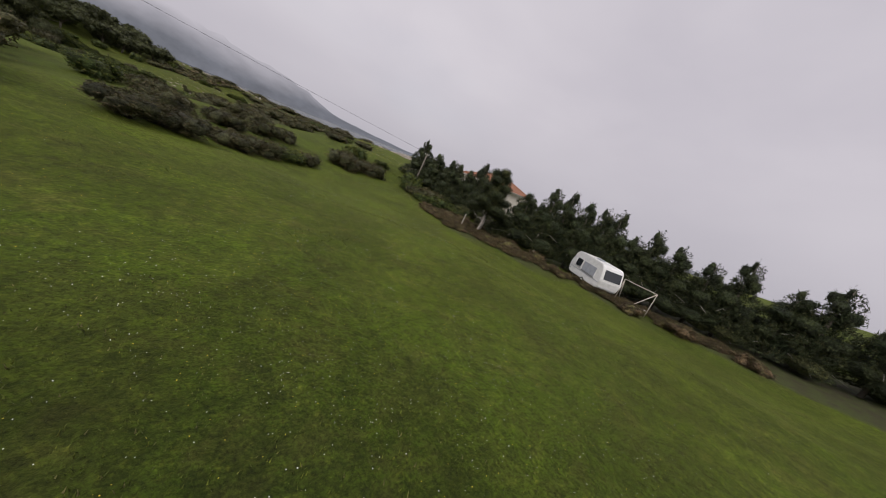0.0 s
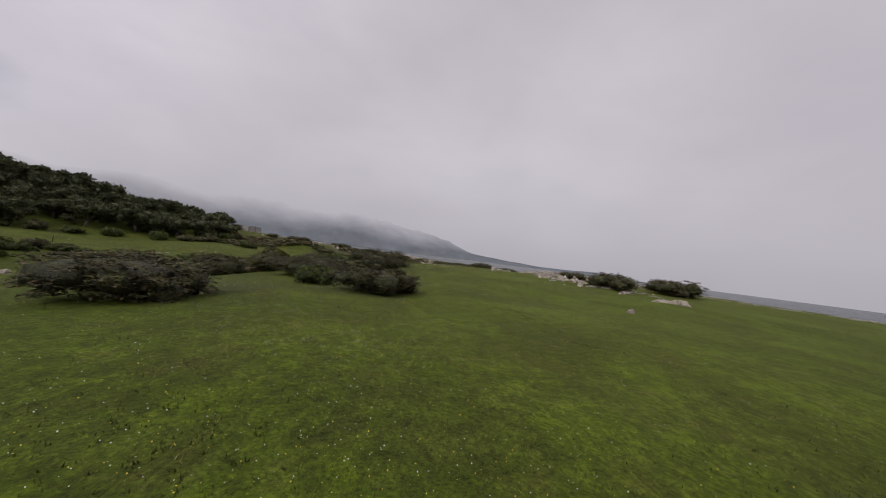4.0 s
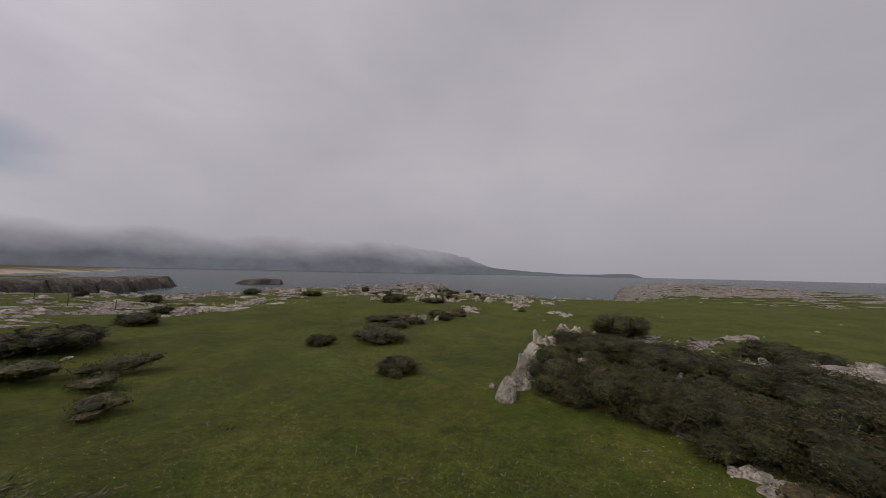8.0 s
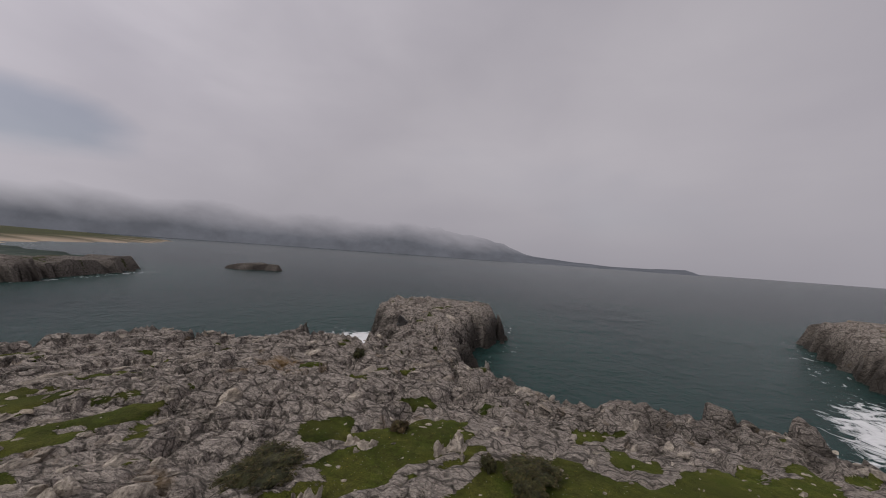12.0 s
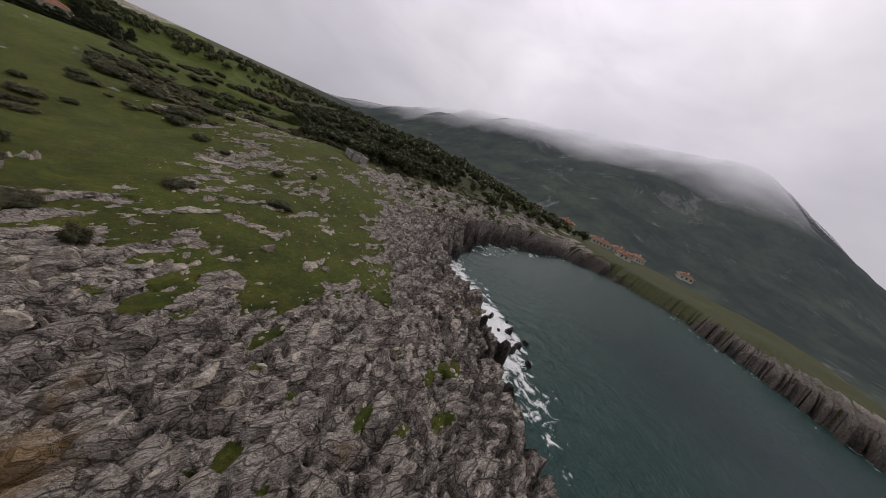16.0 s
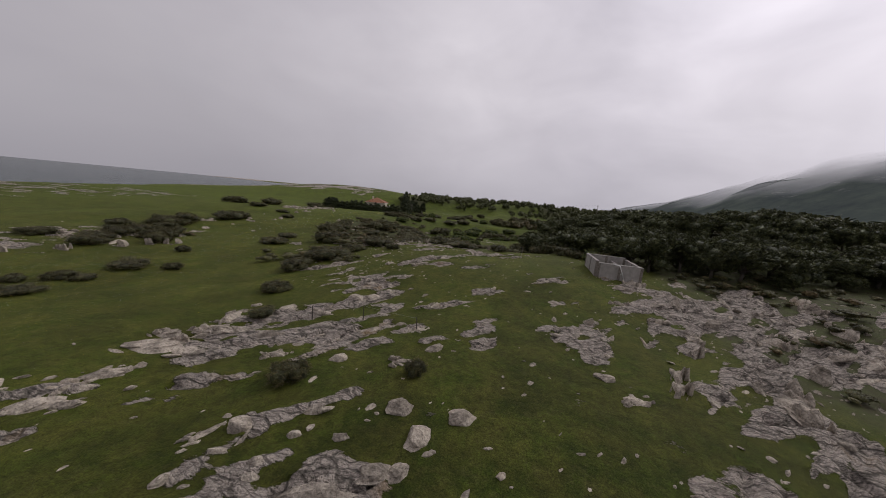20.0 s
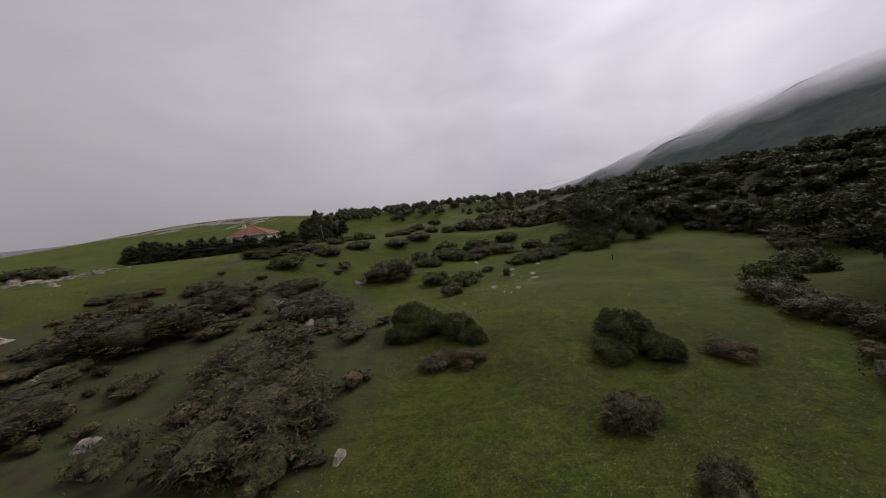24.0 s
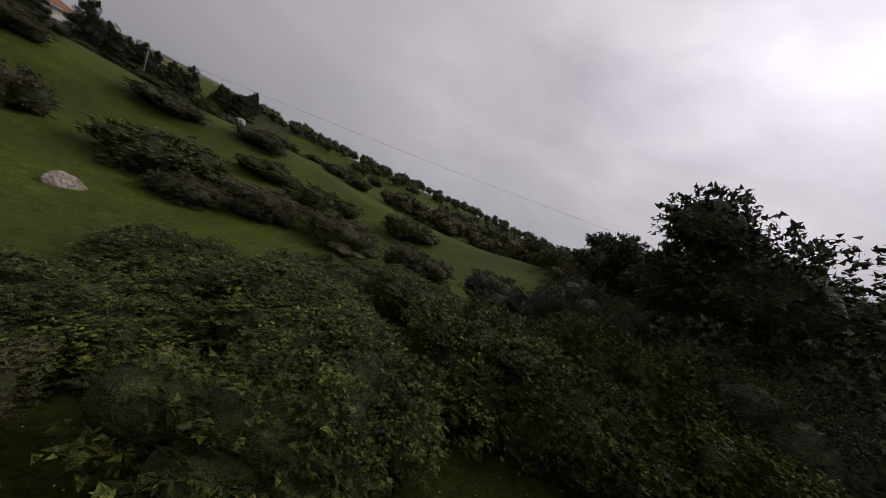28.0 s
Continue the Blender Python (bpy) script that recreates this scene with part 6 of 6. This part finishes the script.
part("jockey_wheel", tube_bm([(-0.03, 2.9, 0.1), (0.03, 2.9, 0.1)], 0.1, 12), rubber_mat, van)
part("gas_locker", box_bm(-0.5, 0.5, 2.25, 2.65, 0.45, 0.95, 0.04), white_paint, van)
for side in (-0.95, 0.95):
    wheel_parts(van, side, -0.2)
for side in (-0.7, 0.7):
    for y in (-1.7, 1.7):
        part("corner_steady", tube_bm([(side, y, 0.35), (side, y - 0.15, 0.0)], 0.025, 6), steel_mat, van)
van.matrix_world = pose(3.4, -93.2, at_ground(3.4, -93.2), 0, 0, -22)

goal = thing("tubular_frame", "pale rusty tubular frame standing beside the caravan", "frame")
for a, b in [((0, 0, 0), (0, 0, 2.0)), ((0, 2.4, 0), (0, 2.4, 2.0)), ((0, 0, 2.0), (0, 2.4, 2.0)), ((0, 0, 2.0), (-1.0, 1.3, 0.0)), ((0, 0.1, 0.5), (-0.75, 1.0, 0.45)), ((0, 2.4, 2.0), (0.9, 2.3, 0.0))]:
    part("tube", tube_bm([a, b], 0.035, 8), rust_mat, goal)
goal.matrix_world = pose(4.0, -98.0, at_ground(4.0, -97.2), 0, 0, 12)

# ---- house behind the hedge ----
cream = plain("cream_render", (0.56, 0.52, 0.43), (0.64, 0.60, 0.52), 1.2, 0.9, 0, 0.004)
tile_mat = plain("terracotta_tiles", (0.20, 0.085, 0.045), (0.30, 0.14, 0.08), 4.0, 0.85, 0, 0.01)
brick_red = plain("red_brown_beam", (0.16, 0.06, 0.04), (0.22, 0.09, 0.06), 4.0, 0.8)


def house(name, label, w, l, h, rise, wall_mat, roof_mat, m, balcony=False, hip=1.0):
    """Walls w by l, eaves at h, a hipped roof of tile courses."""
    hs = thing(name, label, "house")
    body = part("wall", box_bm(-w / 2, w / 2, -l / 2, l / 2, -0.5, h), wall_mat, hs)
    e, top = 0.6, h + rise
    r = l / 2 - hip * w / 2
    courses = 9
    for side in range(4):
        roof, before = bmesh.new(), None
        for k in range(courses):
            for u, lift in ((k / courses, 0.06), ((k + 1) / courses, 0.0)):
                x, y = (w / 2 + e) * (1 - u), (l / 2 + e) * (1 - u) + r * u
                z = h - 0.1 + (top - h + 0.1) * u + lift
                c = [(-x, -y, z), (x, -y, z), (x, y, z), (-x, y, z)]
                now = [roof.verts.new(c[side]), roof.verts.new(c[(side + 1) % 4])]
                if before:
                    roof.faces.new((before[0], before[1], now[1], now[0]))
                before = now
        part("roof", roof, roof_mat, hs)
    part("ridge", tube_bm([(0, -r, top + 0.02), (0, r, top + 0.02)], 0.12, 8), roof_mat, hs)
    for x in (-1, 1):
        for y in (-1, 1):
            part("hip_ridge", tube_bm([(x * (w / 2 + e), y * (l / 2 + e), h - 0.06), (0, y * r, top + 0.02)], 0.11, 8), roof_mat, hs)
    part("eaves", box_bm(-w / 2 - e, w / 2 + e, -l / 2 - e, l / 2 + e, h - 0.22, h - 0.12), white_paint, hs)
    storeys = [z for z in (1.0, 3.7) if z + 1.3 < h]
    for z in storeys:
        for face in (-1, 1):
            for y in np.arange(-l / 2 + 1.6, l / 2 - 1.0, 2.6):
                wn = part("window", box_bm(face * (w / 2 + 0.02) - 0.03, face * (w / 2 + 0.02) + 0.03, y - 0.5, y + 0.5, z, z + 1.2), glass_mat, hs, "dark window")
                part("frame", box_bm(face * (w / 2 + 0.05) - 0.03, face * (w / 2 + 0.05) + 0.03, y - 0.03, y + 0.03, z, z + 1.2), white_paint, wn)
                part("sill", box_bm(face * (w / 2 + 0.06) - 0.08, face * (w / 2 + 0.06) + 0.08, y - 0.6, y + 0.6, z - 0.1, z - 0.02), white_paint, wn)
            for x in np.arange(-w / 2 + 1.6, w / 2 - 1.0, 2.6):
                wn = part("window", box_bm(x - 0.5, x + 0.5, face * (l / 2 + 0.02) - 0.03, face * (l / 2 + 0.02) + 0.03, z, z + 1.2), glass_mat, hs, "dark window")
                part("frame", box_bm(x - 0.03, x + 0.03, face * (l / 2 + 0.05) - 0.03, face * (l / 2 + 0.05) + 0.03, z, z + 1.2), white_paint, wn)
    if balcony:
        deck = part("balcony", box_bm(-w / 2 - 1.5, -w / 2, -l / 2, l / 2, 2.55, 2.9), brick_red, hs, "red-brown balcony edge")
        part("rail", box_bm(-w / 2 - 1.48, -w / 2 - 1.38, -l / 2, l / 2, 3.72, 3.82), white_paint, deck)
        for y in np.arange(-l / 2 + 0.1, l / 2, 0.3):
            part("baluster", tube_bm([(-w / 2 - 1.43, y, 2.9), (-w / 2 - 1.43, y, 3.3), (-w / 2 - 1.43, y, 3.72)], [0.04, 0.07, 0.04], 6), white_paint, deck)
        for y in (-l / 2 + 0.15, 0, l / 2 - 0.15):
            part("post", box_bm(-w / 2 - 1.5, -w / 2 - 1.25, y - 0.13, y + 0.13, 0, 2.55), white_paint, deck)
    part("chimney", box_bm(w * 0.2, w * 0.2 + 0.6, -0.3, 0.3, h + rise * 0.3, top + 0.6), wall_mat, hs)
    hs.matrix_world = m
    return hs


house("house", "cream two-storey house with a hipped terracotta roof behind the hedge", 8.0, 9.5, 5.0, 2.0, cream, tile_mat, pose(14.4, -62.5, at_ground(14.4, -62), 0, 0, 12), True)
ochre = plain("ochre_render", (0.42, 0.27, 0.10), (0.50, 0.34, 0.14), 1.5, 0.9)
for x, y, w, l, h, turn, kind in [(-197, 24, 7, 9, 4.6, 20, 0), (-214, 40, 6, 14, 3.0, 60, 1), (-226, 48, 6, 10, 3.0, 55, 1), (-236, 56, 7, 9, 3.2, 70, 1), (-208, 58, 5, 7, 2.8, 40, 1), (-262, 78, 6, 8, 3.2, 30, 1)]:
    z = max(at_ground(x, y), float(mountain_height(np.array([float(x)]), np.array([float(y)]))[0]))
    house("house", "ochre house with a tiled roof above the bay" if kind == 0 else "small white building with a tiled roof across the bay", w, l, h, 1.6, cream if kind else ochre, tile_mat, pose(x, y, z - 0.3, 0, 0, turn))

# ---- poles and cable ----


def utility_pole(x, y, high, lean, label):
    t = thing("utility_pole", label, "pole", group="poles of the overhead line")
    part("shaft", tube_bm([(0, 0, -0.6), (lean * 0.5, 0, high * 0.5), (lean, 0, high)], [0.13, 0.11, 0.085], 10), wood_mat, t)
    part("crossarm", box_bm(lean - 0.35, lean + 0.35, -0.05, 0.05, high - 0.28, high - 0.18), wood_mat, t)
    for s in (-0.28, 0.28):
        part("insulator", tube_bm([(lean + s, 0, high - 0.18), (lean + s, 0, high - 0.02)], [0.035, 0.045], 8), white_paint, t, "white porcelain insulator")
    t.matrix_world = pose(x, y, at_ground(x, y))
    return Vector((x + lean, y, at_ground(x, y) + high))


tip_a = utility_pole(-2.4, -64.8, 5.2, 0.45, "leaning pale grey wooden pole beside the hedge")
tip_b = utility_pole(-84.0, -69.0, 6.8, 0.0, "grey wooden pole on the wooded slope")
for off in (-0.28, 0.28):
    line = bpy.data.curves.new("overhead_cable", "CURVE")
    line.dimensions, line.bevel_depth, line.bevel_resolution = "3D", 0.014, 1
    sp = line.splines.new("POLY")
    sp.points.add(24)
    for i in range(25):
        u = i / 24
        q = tip_a.lerp(tip_b, u)
        sp.points[i].co = (q.x, q.y + off, q.z - 0.02 - 4 * 0.5 * u * (1 - u), 1)
    line.materials.append(rubber_mat)
    if off < 0:
        tagged(new("overhead_cable", line), "thin dark overhead cable strung between two poles", "cable")

# ---- roofless hut ----
block_mat = plain("grey_concrete_blocks", (0.26, 0.245, 0.225), (0.36, 0.34, 0.31), 2.5, 0.95, 0, 0.01)
hut = thing("ruined_hut", "roofless hut of pale grey concrete walls in the scrub", "ruin")
for name, x0, x1, y0, y1, h in [("wall", 0, 0.18, -5.2, 0, 1.75), ("wall", -4.2, -0.02, -0.18, 0, 1.55), ("wall", -4.2, -4.02, -5.2, -0.2, 1.5), ("wall", -4.0, -0.02, -5.2, -5.02, 1.7)]:
    wall = part(name, box_bm(x0, x1, y0, y1, -0.6, h, 0.02), block_mat, hut)
    long_x = (x1 - x0) > (y1 - y0)
    part("coping", box_bm(x0 - 0.04, x1 + 0.04, y0 - 0.04, y1 + 0.04, h + 0.003, h + 0.09, 0.015), block_mat, wall)
    for u in (0.02, 0.5, 0.98):
        px_, py_ = x0 + (x1 - x0) * (u if long_x else 0.5), y0 + (y1 - y0) * (0.5 if long_x else u)
        part("pier", box_bm(px_ - 0.13, px_ + 0.13, py_ - 0.13, py_ + 0.13, -0.6, h + 0.003, 0.01), wood_mat, wall)
part("partition", box_bm(-2.6, -2.45, -5.0, -2.6, -0.4, 1.3, 0.02), block_mat, hut)
hut.matrix_world = pose(-53.0, 41.0, at_ground(-54, 40) - 0.15, 0, 0, -4)
slab = thing("timber_frame", "white broken timber frame leaning inside the ruin", "frame")
for a, b in [((0, 0, 0), (0.9, 0, 1.5)), ((0, 0.9, 0), (0.9, 0.9, 1.5)), ((0.9, 0, 1.5), (0.9, 0.9, 1.5)), ((0.35, 0, 0.6), (0.35, 0.9, 0.6))]:
    part("bar", tube_bm([a, b], 0.05, 6), white_paint, slab)
slab.matrix_world = pose(-55.2, 40.4, at_ground(-55, 40), 0, 0, 30)

# ---- fence posts ----


def fence(posts, label, group, high, mat, wires=2, r=0.045):
    rng = random.Random(len(posts))
    f = thing("fence", label, "fence", group=group)
    tops = []
    for x, y in posts:
        z, h = at_ground(x, y), high * rng.uniform(0.8, 1.1)
        dx, dy = rng.uniform(-0.12, 0.12), rng.uniform(-0.12, 0.12)
        part("post", tube_bm([(x, y, z - 0.3), (x + dx * 0.5, y + dy * 0.5, z + h * 0.5), (x + dx, y + dy, z + h)], [r, r * 0.9, r * 0.75], 6), mat, f)
        tops.append((x + dx, y + dy, z + h))
    for a, b in zip(tops, tops[1:]):
        for k in range(wires):
            d = 0.08 + 0.32 * k
            part("wire", tube_bm([(a[0], a[1], a[2] - d), ((a[0] + b[0]) / 2, (a[1] + b[1]) / 2, (a[2] + b[2]) / 2 - d - 0.06), (b[0], b[1], b[2] - d)], 0.004, 4), steel_mat, f)
    return f


fence([(-26.5, 31.6), (-28.6, 31.0), (-30.2, 31.4), (-32.0, 30.4), (-33.8, 30.6), (-35.3, 30.0), (-37.0, 30.2), (-39.2, 29.4), (-41.4, 29.2), (-43.6, 28.6), (-46.5, 27.0)], "old leaning grey wooden posts with rusty wire", "old fences", 1.0, wood_mat)
fence([(-7.2, 5.0), (-6.6, 9.5), (-7.6, 13.0), (-9.4, 17.0), (-12.0, 21.5)], "thin dark wooden posts among gorse bushes", "old fences", 1.1, dark_wood, 1, 0.035)
fence([(-30.5, 56.5), (-34.0, 56.0), (-38.0, 56.8)], "thin dark posts on the rocky rise", "old fences", 1.1, dark_wood, 1, 0.035)
post = thing("post", "single dark wooden post standing in the meadow", "post")
part("shaft", tube_bm([(0, 0, -0.3), (0.02, 0, 0.4), (0.05, 0.01, 0.80)], [0.05, 0.048, 0.04], 8), dark_wood, post)
part("cap", tube_bm([(0.05, 0.01, 0.80), (0.05, 0.01, 0.83)], [0.045, 0.02], 8), dark_wood, post)
post.matrix_world = pose(-50.5, -12.9, at_ground(-50.5, -12.9))
for x, y, h in [(-5.0, -83.6, 1.5), (0.8, -88.2, 0.8), (-3.3, -83.9, 0.35)]:
    stake = thing("stake", "short pale grey stake in the dead scrub", "post", group="stakes by the hedge")
    part("shaft", tube_bm([(0, 0, -0.2), (0.14, 0.02, h)], [0.06, 0.05], 7), pale_bark, stake)
    part("top", tube_bm([(0.14, 0.02, h), (0.145, 0.02, h + 0.03)], [0.05, 0.02], 7), pale_bark, stake)
    stake.matrix_world = pose(x, y, at_ground(x, y))

# ---- grass, heath and flowers ----
grass_mat = foliage("grass_blades", (0.085, 0.110, 0.010), (0.135, 0.150, 0.016), (0.17, 0.15, 0.055), 0.2)
grass_mat.node_tree.nodes["Principled BSDF"].inputs["Transmission Weight"].default_value = 0.0
white_petal = plain("white_petals", (0.70, 0.70, 0.66), (0.80, 0.80, 0.76), 5.0, 0.7)
yellow_petal = plain("yellow_petals", (0.62, 0.45, 0.03), (0.72, 0.55, 0.05), 5.0, 0.7)
STRIPS = [((-26, -108), (-12, -88), 9), ((-12, -88), (-5, -66), 6), ((-5, -66), (-1, -36), 7), ((-1, -36), (0, 0), 7), ((0, 0), (-1, 34), 7), ((-1, 34), (-5, 66), 9), ((-5, 66), (-8, 92), 9),
          ((-36, 34), (-31, 16), 9), ((-31, 16), (-33, -4), 9), ((-33, -4), (-44, -13), 7), ((-44, -13), (-50, -18), 6)]


def strewn(count, seed, spread_by=1.0):
    rng = np.random.default_rng(seed)
    ln = np.array([math.dist(a, b) * w for a, b, w in STRIPS])
    k = rng.choice(len(STRIPS), size=count, p=ln / ln.sum())
    a, b, w = (np.array([STRIPS[i][j] for i in k], float) for j in range(3))
    u = rng.uniform(size=(count, 1))
    p = a + (b - a) * u + rng.normal(size=(count, 2)) * (w * 0.6 * spread_by)[:, None]
    d = coast_distance(p[:, 0], p[:, 1])
    ok = (rock_share(p[:, 0], p[:, 1], d) < 0.3) & (d > 3)
    return p[ok], rng


gp, grng = strewn(56000, 71)
gz = ground_height(gp[:, 0], gp[:, 1])
n = len(gp)
patch = np.clip(0.75 + 0.9 * value_noise(gp[:, 0], gp[:, 1], 2.5, 91, 3), 0.3, 1.8)
vs = []
for k in range(3):
    a = grng.uniform(0, 2 * math.pi, n)
    h = grng.uniform(0.025, 0.065, n) * patch
    ox, oy = grng.normal(0, 0.05, n), grng.normal(0, 0.05, n)
    bx, by = gp[:, 0] + ox, gp[:, 1] + oy
    w = 0.006 + 0.005 * patch
    tipx, tipy = bx + np.cos(a + 1.4) * h * 0.6, by + np.sin(a + 1.4) * h * 0.6
    vs.append(np.stack([np.stack([bx - np.cos(a) * w, by - np.sin(a) * w, gz - 0.01], -1), np.stack([bx + np.cos(a) * w, by + np.sin(a) * w, gz - 0.01], -1), np.stack([tipx, tipy, gz + h], -1)], 1))
vs = np.concatenate(vs).reshape(-1, 3)
tagged(new("grass", fast_mesh("grass", vs, np.arange(len(vs)).reshape(-1, 3), grass_mat)), "short green meadow grass with dry blades", "grass", kind="stuff")


def flowers(name, label, count, seed, mat, size, clump_seed):
    p, rng = strewn(count, seed, 1.25)
    p = p[value_noise(p[:, 0], p[:, 1], 5.0, clump_seed, 3) + 0.25 * rng.normal(size=len(p)) > -0.04]
    p = p[(p[:, 1] > -50) | (rng.uniform(size=len(p)) < 0.4)]
    z = ground_height(p[:, 0], p[:, 1]) + rng.uniform(0.05, 0.13, len(p))
    s = size * rng.uniform(0.7, 1.3, len(p))
    tilt = rng.normal(0, 0.35, (len(p), 2))
    corners = []
    for k in range(4):
        a = k * math.pi / 2
        dx, dy = math.cos(a) * s, math.sin(a) * s
        corners.append(np.stack([p[:, 0] + dx, p[:, 1] + dy, z + dx * tilt[:, 0] + dy * tilt[:, 1]], -1))
    v = np.stack(corners, 1).reshape(-1, 3)
    return tagged(new(name, fast_mesh(name, v, np.arange(len(v)).reshape(-1, 4), mat)), label, "flowers", kind="stuff")


flowers("daisies", "white daisies scattered in clumps over the turf", 200000, 72, white_petal, 0.0068, 92)
flowers("buttercups", "small yellow flowers among the grass", 190000, 73, yellow_petal, 0.0068, 95)

# low heath over the slopes
hr = np.random.default_rng(14)
hx, hy = hr.uniform(-104, 30, 30000), hr.uniform(-56, 70, 30000)
hd = coast_distance(hx, hy)
ok = (heath_share(hx, hy, hd) > 0.45) & (rock_share(hx, hy, hd) < 0.5) & (hd > 6) & (np.abs(hx + 1) > 4.0)
hx, hy = hx[ok][:700], hy[ok][:700]
far_spots = list(zip(hx, hy))
far_crowns("heath_scrub", "low brown and olive heath scrub over the slope", far_spots, gorse_leaf, 110, 0.9, 15, (0.35, 0.9), 2.0)
